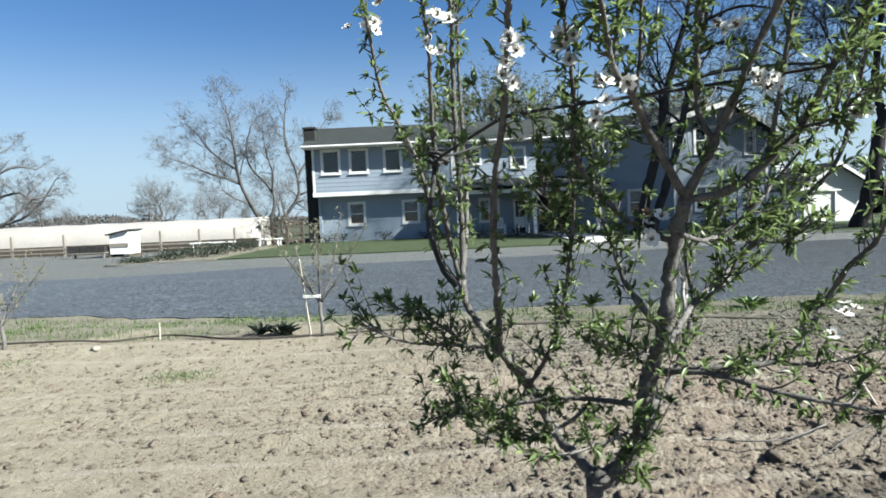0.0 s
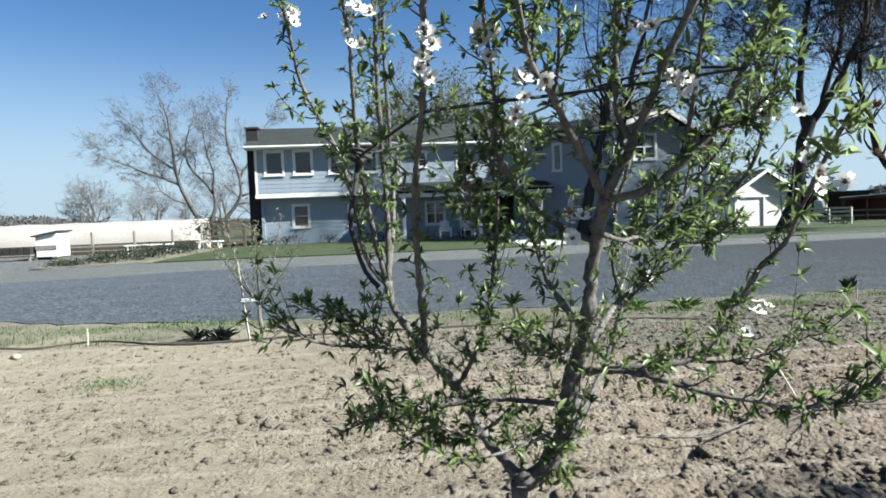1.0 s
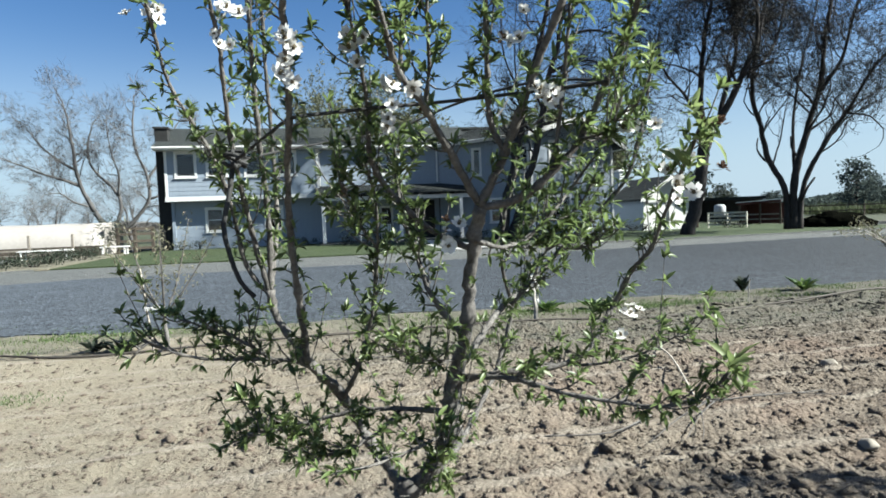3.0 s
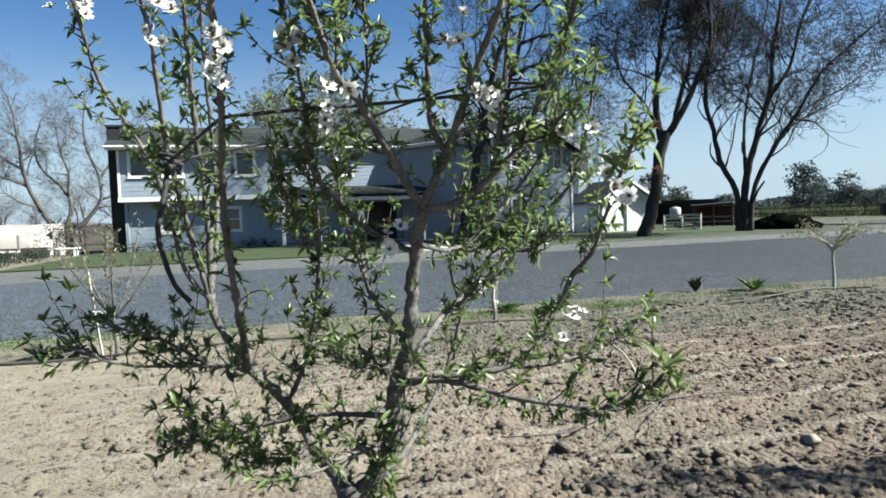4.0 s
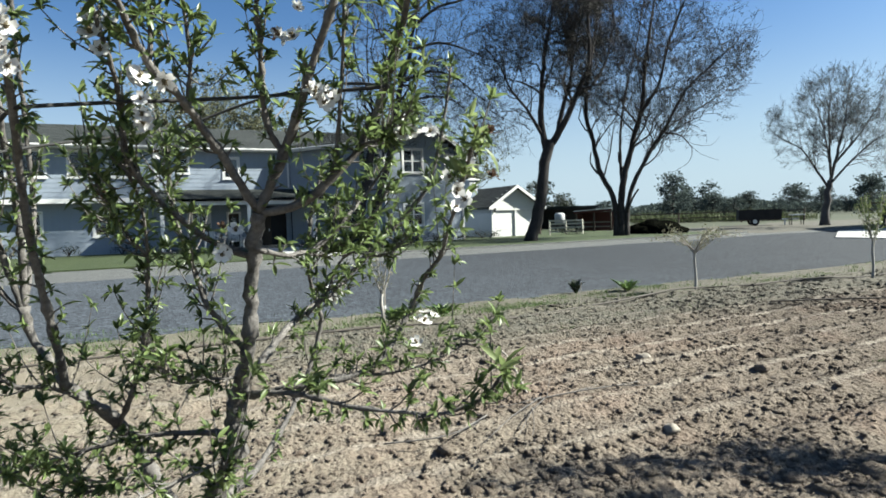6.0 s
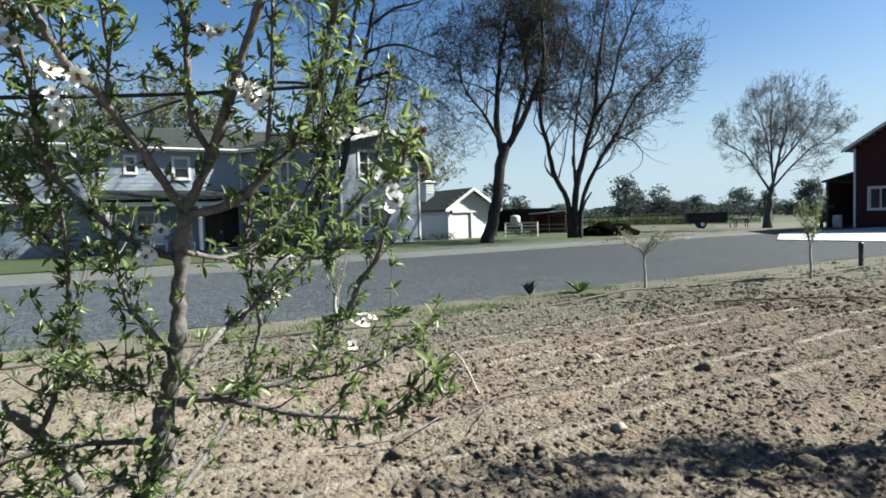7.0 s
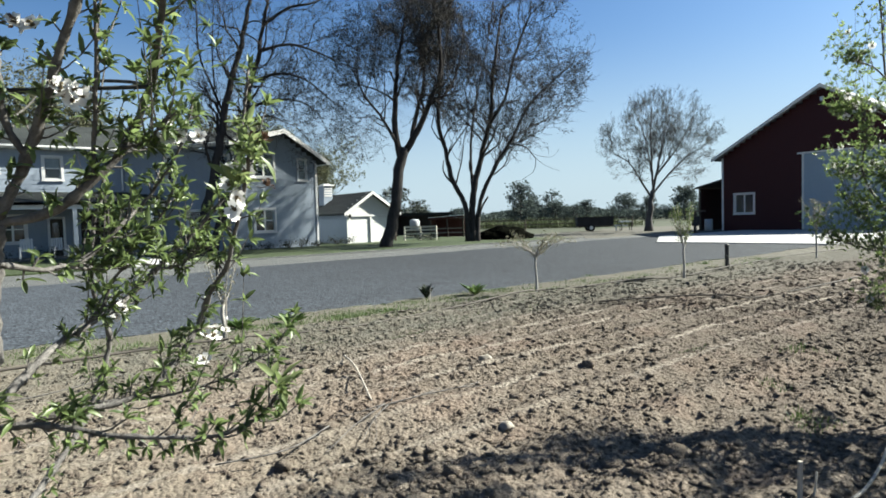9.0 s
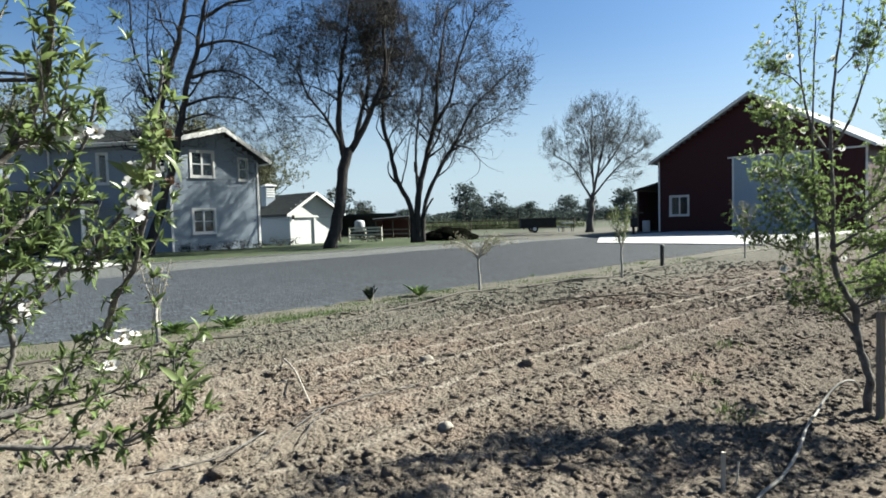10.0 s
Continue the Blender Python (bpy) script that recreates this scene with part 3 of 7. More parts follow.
def scatter_clods(name, count, kind, small, big, seed, label, power=2.6, rough=0.26, far=9.6, start=0.7):
    """Lumps of dry soil lying over the field, thickest where it was tilled deepest."""
    rs = np.random.RandomState(seed)
    base, faces = lump_base(kind)
    ang = np.radians(rs.uniform(-62, 100, count * 5))
    dist = start + far * rs.rand(count * 5) ** 1.15
    x, y = dist * np.sin(ang), dist * np.cos(ang)
    keep = (y > -0.6) & (y < 8.5) & (rs.rand(len(x)) < (0.10 + 0.90 * tilled(x, y) ** 1.4) * np.where(value_noise(x, y, 0.7, 31) > -0.3, 1, 0.45) * np.where(np.sin(2 * math.pi * (y + 0.03 * x) / 0.6) > 0.9, np.where(y > 2.7, 0.15, 1), 1))
    x, y = x[keep][:count], y[keep][:count]
    n = len(x)
    r = small + (big - small) * rs.rand(n) ** power
    z = ground_height(x, y) + r * rs.uniform(-0.35, 0.2, n)
    shape = base[None] * (1 + rough * rs.randn(n, len(base), 1).clip(-1.6, 1.6))
    tilt = rs.uniform(-0.7, 0.7, (n, 1))
    shape = np.stack([shape[..., 0], shape[..., 1] * np.cos(tilt) - shape[..., 2] * np.sin(tilt), shape[..., 1] * np.sin(tilt) + shape[..., 2] * np.cos(tilt)], -1)
    stretch = np.stack([rs.uniform(0.8, 1.6, n), rs.uniform(0.8, 1.5, n), rs.uniform(0.5, 0.85, n)], -1)
    shape = shape * stretch[:, None] * r[:, None, None]
    a = rs.uniform(0, 2 * math.pi, n)
    ca, sa = np.cos(a)[:, None], np.sin(a)[:, None]
    v = np.stack([shape[..., 0] * ca - shape[..., 1] * sa + x[:, None], shape[..., 0] * sa + shape[..., 1] * ca + y[:, None], shape[..., 2] + z[:, None]], -1).reshape(-1, 3)
    f = (faces[None] + (np.arange(n) * len(base))[:, None, None]).reshape(-1, 3)
    me = bpy.data.meshes.new(name)
    me.from_pydata(v.tolist(), [], f.tolist())
    me.materials.append(CLOD)
    if kind:
        me.shade_smooth()
    return tagged(new(name, me), label, "soil", kind="stuff")


scatter_clods("soil_crumbs", 40000, 0, 0.007, 0.018, 3, "small crumbs of dry brown soil", 1.5, 0.22)
scatter_clods("soil_clods", 26000, 1, 0.010, 0.029, 4, "lumpy clods of dry brown soil", 2.2, 0.29, 12.0)
scatter_clods("distant_clods", 9000, 0, 0.02, 0.06, 9, "coarse brown clods towards the lane", 1.8, 0.25, 10.0, 9.5)
scatter_clods("large_clods", 380, 2, 0.022, 0.05, 6, "large lumpy clods of dry brown soil", 2.2, 0.2, 7.0)

PALESTONE = mottled("pale stone", (0.144, 0.126, 0.102), (0.204, 0.186, 0.156), 8, 60, 0.9, 0.4, 0.01)


def stone(x, y, r, seed, label, material):
    rs = np.random.RandomState(seed)
    bm = bmesh.new()
    bmesh.ops.create_icosphere(bm, subdivisions=3, radius=r)
    k = rs.rand(3) * 10
    for v in bm.verts:
        q = v.co / r
        v.co *= 1 + 0.28 * noise.noise(Vector((q.x + k[0], q.y + k[1], q.z + k[2])) * 1.3) + 0.1 * noise.noise(q * 4)
        v.co.z *= 0.7
    me = mesh_of("stone", bm, material, True)
    ob = tagged(new("stone", me), label, "stone")
    ob.location = (x, y, float(ground_height(x, y)) + r * 0.3)
    return ob


stone(4.42, 4.42, 0.065, 1, "pale stone lying on the tilled soil", PALESTONE)
stone(3.22, 2.92, 0.05, 2, "pale stone among the clods", PALESTONE)
stone(3.75, 3.35, 0.055, 3, "brown stone half sunk in soil", CLOD)
stone(4.85, 3.5, 0.06, 4, "brown stone half sunk in soil", CLOD)
stone(3.6, 1.9, 0.07, 6, "brown stone lying in the shade", CLOD)
stone(0.2, 2.4, 0.06, 8, "dark brown clod lying on its side", CLOD)
stone(-4.2, 7.35, 0.05, 7, "pale stone beside the drip hose", PALESTONE)


def blades(name, spots, seed, label, material, category="grass"):
    """Tufts of grass: spots are (x, y, spread x, spread y, blades, height)."""
    rng = random.Random(seed)
    s = Soup()
    xs, ys, hs = [], [], []
    for x, y, sx, sy, n, h in spots:
        for _ in range(n):
            xs.append(rng.gauss(x, sx))
            ys.append(rng.gauss(y, sy))
            hs.append(h * rng.uniform(0.35, 1.2))
    zs = ground_height(np.array(xs), np.array(ys))
    for x, y, z, h in zip(xs, ys, zs, hs):
        a = rng.uniform(0, 6.283)
        lean = rng.uniform(0.1, 0.8) * h
        w = 0.0025 + h * 0.025
        u = Vector((math.cos(a), math.sin(a), 0))
        v = Vector((-u.y, u.x, 0))
        p = Vector((x, y, z - 0.01))
        s.add([p - v * w, p + v * w, p + u * lean * 0.4 + v * w * 0.7 + Vector((0, 0, h * 0.6)), p + u * lean * 0.4 - v * w * 0.7 + Vector((0, 0, h * 0.6)), p + u * lean + Vector((0, 0, h))], [(0, 1, 2, 3), (3, 2, 4)])
    return setting(name, s, material, label, category, kind="stuff")


rng = random.Random(8)
strip = [(x, (9.5 if x < 0 else 8.5) + rng.gauss(0, 0.5), rng.uniform(0.06, 0.35), rng.uniform(0.04, 0.13), rng.randint(60, 240) // (3 if x < 1 else 4), rng.uniform(0.03, 0.10)) for x in [rng.uniform(-9, 20) for _ in range(170)]]
strip += [(rng.uniform(-9, 3), rng.uniform(8.5, 10.4), rng.uniform(0.1, 0.4), rng.uniform(0.04, 0.12), rng.randint(60, 200), rng.uniform(0.02, 0.05)) for _ in range(36)]
strip += [(rng.uniform(1, 9), rng.uniform(6.2, 8.0), rng.uniform(0.08, 0.4), rng.uniform(0.04, 0.1), rng.randint(10, 40), rng.uniform(0.02, 0.045)) for _ in range(70)]
strip += [(rng.uniform(1.5, 10), rng.uniform(8.3, 9.4), rng.uniform(0.12, 0.4), rng.uniform(0.06, 0.14), rng.randint(120, 300), rng.uniform(0.025, 0.06)) for _ in range(26)]
blades("verge_grass", strip + [(-2.7, 6.15, 0.22, 0.09, 900, 0.035), (-4.9, 6.9, 0.2, 0.08, 420, 0.03), (-4.2, 6.0, 0.15, 0.06, 60, 0.03)] + [(x, y, 0.35, 0.14, 320, 0.055) for x, y in ((-6.5, 9.2), (-5.2, 8.6), (-4.5, 9.2), (-3.0, 9.1), (-3.6, 8.5), (-2.0, 9.2), (-0.6, 8.8), (3.2, 8.6), (4.2, 8.4), (4.9, 8.7), (1.2, 8.9), (2.2, 8.4))], 1, "green weeds and grass along the verge", GRASS)
dry = [(rng.uniform(-9, 20), 8.5 + rng.gauss(0, 0.5), rng.uniform(0.2, 0.6), rng.uniform(0.08, 0.25), rng.randint(8, 30), rng.uniform(0.025, 0.06)) for _ in range(50)]
blades("dry_grass", dry, 2, "dry straw-coloured grass along the verge", DRYGRASS)
blades("field_weeds", [(4.78, 1.62, 0.10, 0.07, 160, 0.05), (5.48, 2.16, 0.08, 0.06, 80, 0.05), (5.9, 3.1, 0.08, 0.05, 60, 0.04), (6.6, 2.4, 0.1, 0.1, 90, 0.06), (5.0, 6.4, 0.25, 0.08, 110, 0.035), (5.3, 0.75, 0.10, 0.08, 90, 0.06)], 3, "small green weeds in the tilled soil", GRASS)

# ---- farmhouse ----
def farmhouse():
    h = thing("farmhouse", (3, 39, 0), "two-storey blue-grey clapboard farmhouse with white trim and dark shingle roof", "house")
    o = Matrix.Translation((-3, -39, 0))

    def front(y):
        return o @ face_frame(0, y, 0, (1, 0))

    # lower storey, jettied upper storey on the left, recessed upper wall over the porch
    low, up, rec, wing = front(39.55), front(38.85), front(39.35), front(36.0)
    # the opening from 6.3 to 8.3, backed dark, stands in for porch-corner shade
    part("wall", lap_wall(low, -7.7, 8.6, 0, 2.9, [(-5.75, -4.85, 1.1, 2.4), (-2.3, -1.4, 1.1, 2.4), (2.6, 3.7, 0.95, 2.3), (4.8, 5.45, 0.12, 2.15), (6.3, 8.3, 0.12, 2.55)]), SIDING, h)
    for a in (-5.75, -2.3):
        window(h, low, a, a + 0.9, 1.1, 2.4)
    window(h, low, 2.6, 3.7, 0.95, 2.3, 2)
    ups = [(-7.2, -6.2), (-5.45, -4.45), (-3.3, -2.35), (-1.45, -0.45)]
    part("wall", lap_wall(up, -7.85, 0.95, 3.15, 5.95, [(a, b, 4.35, 5.7) for a, b in ups]), SIDING, h)
    for a, b in ups:
        window(h, up, a, b, 4.35, 5.7, 1, split=False)
    part("wall", lap_wall(rec, 0.95, 8.6, 2.9, 5.95, [(2.15, 2.65, 4.6, 5.5), (4.68, 5.47, 4.3, 5.45)]), SIDING, h)
    window(h, rec, 2.15, 2.65, 4.6, 5.5, casing=0.1)
    window(h, rec, 4.68, 5.47, 4.3, 5.45)
    part("trim", box(-7.9, 1.0, -0.06, 0.8, 2.9, 3.15, up), WHITE, h, "white band board under the upper storey")
    part("downspout", box(8.42, 8.50, -0.10, -0.03, 3.7, 5.85, rec), WHITE, h, "white downspout in the corner")
    part("downspout", box(0.99, 1.06, -0.10, -0.03, 3.6, 5.85, rec), WHITE, h, "white downspout in the corner")
    # wing with its gable to the lane
    part("wall", lap_wall(wing, 13.7, 19.1, 0, 5.45, [(14.95, 16.2, 4.4, 5.8), (17.85, 18.35, 4.25, 5.5), (14.95, 16.15, 1.1, 2.4)], gable=(16.75, 7.05), left=6.2), SIDING, h)
    window(h, wing, 14.95, 16.2, 4.4, 5.8, 2)
    window(h, wing, 17.85, 18.35, 4.25, 5.5, casing=0.1)
    window(h, wing, 14.95, 16.15, 1.1, 2.4, 2)
    # slanting wall that joins the porch corner to the wing, with its own eave
    slant = Vector((5.1, -3.35)).normalized()
    left = o @ face_frame(8.6, 39.35, 0, slant)
    part("wall", lap_wall(left, 0.02, 6.06, 0, 6.0, [(2.36, 2.80, 4.0, 5.6), (5.36, 5.86, 4.05, 5.6), (3.45, 4.40, 1.0, 2.4)]), SIDING, h)
    window(h, left, 2.36, 2.80, 4.0, 5.6, casing=0.1, split=False)
    window(h, left, 5.36, 5.86, 4.05, 5.6, casing=0.1, split=False)
    window(h, left, 3.45, 4.40, 1.0, 2.4, casing=0.1)
    rise = Matrix.Identity(4)
    rise[2][0] = 0.055
    over = o @ face_frame(8.25, 38.95, 6.08, slant) @ rise
    part("roof", roof_slope(over, -0.3, 6.15, 5.6, 1.45), ROOF, h)
    part("fascia", box(-0.1, 6.1, -0.04, 0.0, -0.26, -0.10, over), WHITE, h)
    part("gutter", box(-0.1, 6.1, -0.15, -0.045, -0.18, -0.06, over, 0.02), WHITE, h)
    part("soffit", box(-0.05, 6.1, 0.0, 0.5, -0.28, -0.26, over), SIDING, h)
    # sides and back
    part("wall", lap_wall(o @ face_frame(19.1, 36.0, 0, (0, 1)), 0.16, 11, 0, 5.3), SIDING, h)
    part("wall", lap_wall(o @ face_frame(-7.7, 47.5, 0, (0, -1)), 0, 8.1, 0, 5.9, gable=(4.2, 7.1)), SIDING, h)
    part("wall", lap_wall(o @ face_frame(19.1, 47.5, 0, (-1, 0)), 0.17, 26.6, 0, 5.2), SIDING, h)
    for x, m, a, b in ((-7.86, up, 3.15, 5.9), (-7.71, low, 0, 2.9), (0.82, up, 3.15, 5.9), (13.62, wing, 0, 6.1), (18.98, wing, 0, 5.3)):
        part("corner_board", box(x, x + 0.14, -0.05, -0.024, a, b, m), WHITE, h)
    # solid blocks behind the panes, the darkness of unlit rooms put into their colour
    part("dark_backing", box(-7.3, 18.6, 0.45, 7.9, 0.05, 2.85, low), DARK, h, "dark block standing in for unlit rooms")
    part("dark_backing", box(-7.4, 13.4, 0.75, 8.3, 2.95, 5.6, up), DARK, h, "dark block standing in for unlit rooms")
    part("dark_backing", box(14.0, 18.7, 0.5, 10.9, 2.95, 5.9, wing), DARK, h, "dark block standing in for unlit rooms")
    part("dark_backing", box(14.0, 18.7, 0.5, 3.7, 0.05, 2.9, wing), DARK, h, "dark block standing in for unlit rooms")
    blind(h, wing, 15.6, 16.15, 5.1, 5.75)
    blind(h, rec, 4.72, 5.43, 4.9, 5.42)
    # roofs
    ridge = 1.75
    part("roof", roof_slope(o @ face_frame(0, 38.25, 6.05, (1, 0)), -8.35, 1.25, 5.2, ridge), ROOF, h)
    part("roof", roof_slope(o @ face_frame(0, 38.95, 6.05, (1, 0)), 1.25, 11.0, 4.5, ridge), ROOF, h)
    part("roof", roof_slope(o @ face_frame(0, 48.65, 6.05, (-1, 0)), -14.5, 8.35, 5.2, ridge), ROOF, h)
    for a, b, y, deep in ((-8.35, 1.25, 38.24, 0.65), (1.25, 8.45, 38.94, 0.38)):
        part("fascia", box(a, b, -0.04, 0.0, 5.86, 6.04, front(y)), WHITE, h)
        part("gutter", box(a, b, -0.16, -0.045, 5.92, 6.03, front(y), 0.02), WHITE, h)
        part("soffit", box(a + 0.03, b - 0.03, 0.0, deep, 5.84, 5.86, front(y)), WHITE, h)
    for sx, edge, low_z in ((-1, 13.3, 6.33), (1, 19.65, 5.42)):
        m = o @ (face_frame(edge, 48.0, low_z, (0, -1)) if sx < 0 else face_frame(edge, 35.4, low_z, (0, 1)))
        part("roof", roof_slope(m, 0.0, 12.6, abs(16.75 - edge), 7.25 - low_z), ROOF, h)
        bm = bmesh.new()
        prism(bm, [(16.75, 7.28), (16.75, 7.0), (edge, low_z - 0.24), (edge, low_z + 0.04)], -0.64, -0.6, wing)
        part("bargeboard", bm, WHITE, h)
        if sx > 0:
            part("gutter", box(0, 12.5, -0.14, -0.02, -0.2, -0.05, m, 0.02), WHITE, h)
    # porch before the recessed part
    porch = front(36.9)
    part("porch_roof", roof_slope(o @ face_frame(0, 36.7, 2.95, (1, 0)), 0.7, 10.15, 2.65, 0.65), ROOF, h)
    part("beam", box(0.8, 10.05, -0.05, 0.12, 2.6, 2.82, porch), WHITE, h)
    part("fascia", box(0.7, 10.15, -0.2, -0.17, 2.8, 2.95, porch), WHITE, h)
    for x in (0.98, 5.55, 9.3):
        part("post", box(x, x + 0.2, -0.04, 0.14, 0.12, 2.6, porch, 0.01), WHITE, h)
    part("porch_floor", box(0.8, 10.1, -0.2, 2.6, -0.1, 0.12, porch), COMPACT, h)
    door = part("door", box(4.86, 5.39, 0.04, 0.09, 0.13, 2.10, low), DARKWOOD, h, "narrow glazed porch door in a white frame")
    bm = bmesh.new()
    for q in ((4.70, 4.82, 0.12, 2.25), (5.43, 5.55, 0.12, 2.25), (4.82, 5.43, 2.13, 2.25)):
        block(bm, q[0], q[1], -0.05, 0.10, q[2], q[3], low)
    part("door_frame", bm, WHITE, door, "white door frame")
    part("pane", box(4.96, 5.29, 0.02, 0.038, 0.5, 1.95, low), GLASS, door)
    part("handle", box(5.31, 5.35, -0.01, 0.038, 1.0, 1.12, low), STEEL, door)
    # door added inside the opening that imitates the porch shade
    entry = part("entry_door", box(6.4, 7.4, 0.36, 0.42, 0.12, 2.2, low), DARKWOOD, h, "dark panelled door in an opening standing in for porch shade")
    part("handle", box(7.25, 7.29, 0.31, 0.358, 1.0, 1.12, low), STEEL, entry)
    # chimneys
    ch = part("chimney", box(-8.45, -7.72, 0.6, 1.35, 0, 7.25, front(39), 0.02), DARKBRICK, h, "dark grey brick chimney stack on the end wall")
    part("cap", box(-8.52, -7.66, 0.53, 1.42, 7.25, 7.36, front(39)), DARKBRICK, ch)
    return h


farmhouse()


def garage():
    g = thing("garage", (23.7, 37, 0), "small white garage with a gabled shingle roof", "garage")
    m = Matrix.Translation((-23.7, -37, 0)) @ face_frame(0, 37, 0, (1, 0))
    o = Matrix.Translation((-23.7, -37, 0))
    part("wall", lap_wall(m, 21.8, 25.6, 0, 2.3, [(22.1, 25.3, 0, 1.85)], gable=(23.7, 3.5)), PALESIDING, g)
    part("corner_board", box(21.76, 21.9, -0.06, -0.025, 0, 2.2, m), WHITE, g)
    part("wall", lap_wall(o @ face_frame(21.8, 44, 0, (0, -1)), 0, 6.99, 0, 2.3), SIDING, g)
    part("wall", lap_wall(o @ face_frame(25.6, 37, 0, (0, 1)), 0.17, 7, 0, 2.3), SIDING, g)
    part("wall", lap_wall(o @ face_frame(25.6, 44, 0, (-1, 0)), 0, 3.8, 0, 2.3, gable=(1.9, 3.5)), SIDING, g)
    for a, b in ((22.12, 23.69), (23.71, 25.28)):
        d = part("garage_door", box(a, b, 0.05, 0.09, 0.02, 1.84, m), WHITE, g, "white panelled garage door")
        for k in range(4):
            part("door_panel", box(a + 0.06, b - 0.06, 0.042, 0.052, 0.06 + k * 0.45, 0.44 + k * 0.45, m, 0.008), WHITE, d)
    for sx in (-1, 1):
        f = o @ (face_frame(21.4, 44.3, 2.1, (0, -1)) if sx < 0 else face_frame(26.0, 36.6, 2.1, (0, 1)))
        part("roof", roof_slope(f, 0, 7.7, 2.3, 1.5), ROOF, g)
        bm = bmesh.new()
        prism(bm, [(23.7, 3.62), (23.7, 3.4), (23.7 + sx * 2.32, 1.88), (23.7 + sx * 2.32, 2.1)], -0.43, -0.4, m)
        part("bargeboard", bm, WHITE, g)
    c = part("cupola", box(22.42, 23.18, 4.37, 5.13, 2.75, 4.22, m, 0.02), SIDING, g, "small slatted roof vent with a white cap")
    part("cap", box(22.3, 23.3, 4.25, 5.25, 4.22, 4.32, m, 0.02), WHITE, c)
    part("cap", box(22.55, 23.05, 4.5, 5.0, 4.32, 4.4, m, 0.02), WHITE, c)
    for k in range(4):
        part("slat", box(22.48, 23.12, 4.34, 4.368, 3.45 + k * 0.18, 3.55 + k * 0.18, m), WHITE, c)
    lantern = part("lantern", box(21.92, 22.04, -0.22, -0.08, 1.75, 2.02, m, 0.02), BLACKPLASTIC, g, "small black wall lantern")
    part("bracket", box(21.96, 22.0, -0.078, -0.02, 1.95, 2.0, m), BLACKPLASTIC, lantern)
    part("trim", box(22.0, 25.4, -0.06, -0.03, 1.86, 1.98, m), WHITE, g)
    part("trim", box(23.64, 23.76, -0.05, 0.03, 0.02, 1.85, m), WHITE, g)


garage()


# a white door in shade: the sky-lit blue is put into its colour
DOORSHADE = siding_material("white door paint with bluish shade", (0.19, 0.245, 0.30), (0.24, 0.295, 0.345))
ROOFING = mottled("dull sheet-metal roofing", (0.15, 0.165, 0.18), (0.22, 0.235, 0.25), 0.6, 12, 0.7, 0.1)


def barn():
    b = thing("barn", (47, 16.5, 0), "large dark red barn with white trim and pale sliding door", "barn")
    o = Matrix.Translation((-47, -16.5, 0))
    m = o @ face_frame(47, 16.5, 0, (0, -1))
    part("wall", lap_wall(m, -7.0, 7.0, 0, 5.6, [(-6.0, -4.65, 1.3, 2.7), (-1.25, 4.2, 0, 5.25)], lap=0.25, gable=(0, 9.6)), BARNRED, b)
    window(b, m, -6.0, -4.65, 1.3, 2.7, 2, split=False)
    part("wall", lap_wall(o @ face_frame(67, 23.5, 0, (-1, 0)), 0, 19.83, 0, 5.6, lap=0.25), BARNRED, b)
    part("wall", lap_wall(o @ face_frame(47.17, 9.5, 0, (1, 0)), 0, 19.83, 0, 5.6, lap=0.25), BARNRED, b)
    part("wall", lap_wall(o @ face_frame(67.2, 9.5, 0, (0, 1)), 0, 14, 0, 5.6, lap=0.25, gable=(7, 9.6)), BARNRED, b)
    part("corner_board", box(-7.02, -6.88, -0.06, -0.025, 0, 5.5, m), WHITE, b)
    part("corner_board", box(6.88, 7.02, -0.06, -0.025, 0, 5.5, m), WHITE, b)
    d = part("sliding_door", box(-1.25, 4.2, -0.10, -0.05, 0.04, 5.28, m, 0.01), DOORSHADE, b, "tall white sliding door, bluish shade put into its colour")
    bm = bmesh.new()
    for u in (-1.25, 4.12):
        block(bm, u - 0.04, u + 0.08, -0.13, -0.102, 0.04, 5.3, m)
    part("door_edge", bm, WHITE, d)
    part("door_track", box(-1.6, 7.0, -0.16, -0.08, 5.29, 5.4, m), WHITE, b)
    # solid dark block behind the openings, painted as the unlit inside
    part("dark_backing", box(-6.8, 6.8, 0.6, 19.0, 0.05, 5.0, m), DARK, b, "dark block standing in for the unlit barn inside")
    for sx in (-1, 1):
        f = o @ (face_frame(67.5, 24.05, 5.45, (-1, 0)) if sx < 0 else face_frame(46.4, 8.95, 5.45, (1, 0)))
        part("roof", roof_slope(f, 0, 21.1, 7.55, 4.4, 0.12, 0.6), ROOFING, b)
        bm = bmesh.new()
        prism(bm, [(0, 9.86), (0, 9.62), (sx * 7.56, 5.24), (sx * 7.56, 5.46)], -0.62, -0.58, m)
        part("bargeboard", bm, WHITE, b)
    part("wall_lamp", box(-0.12, 0.12, -0.3, -0.024, 8.7, 9.0, m, 0.03), STEEL, b, "small round yard lamp")
    # lean-to on its north side
    bm = bmesh.new()
    prism(bm, [(-9.2, 3.28), (-7.05, 3.8), (-7.05, 3.92), (-9.2, 3.4)], -0.1, 6.0, m)
    part("lean_to_roof", bm, ROOF, b)
    part("lean_to_wall", box(-8.9, -8.8, 0.2, 6.0, 0, 3.28, m), BARNRED, b)
    part("lean_to_post", box(-8.9, -8.75, -0.02, 0.13, 0, 3.28, m), DARKWOOD, b)
    return b


barn()
sheet("apron", CONCRETE, "pale concrete apron before the barn", "pavement", 28.5, 47.3, wavy(9.5, 0.02, 5, 41), lambda x: min(22.0, 17.6 + 0.6 * (x - 28.5)), 0.03, 0.4)

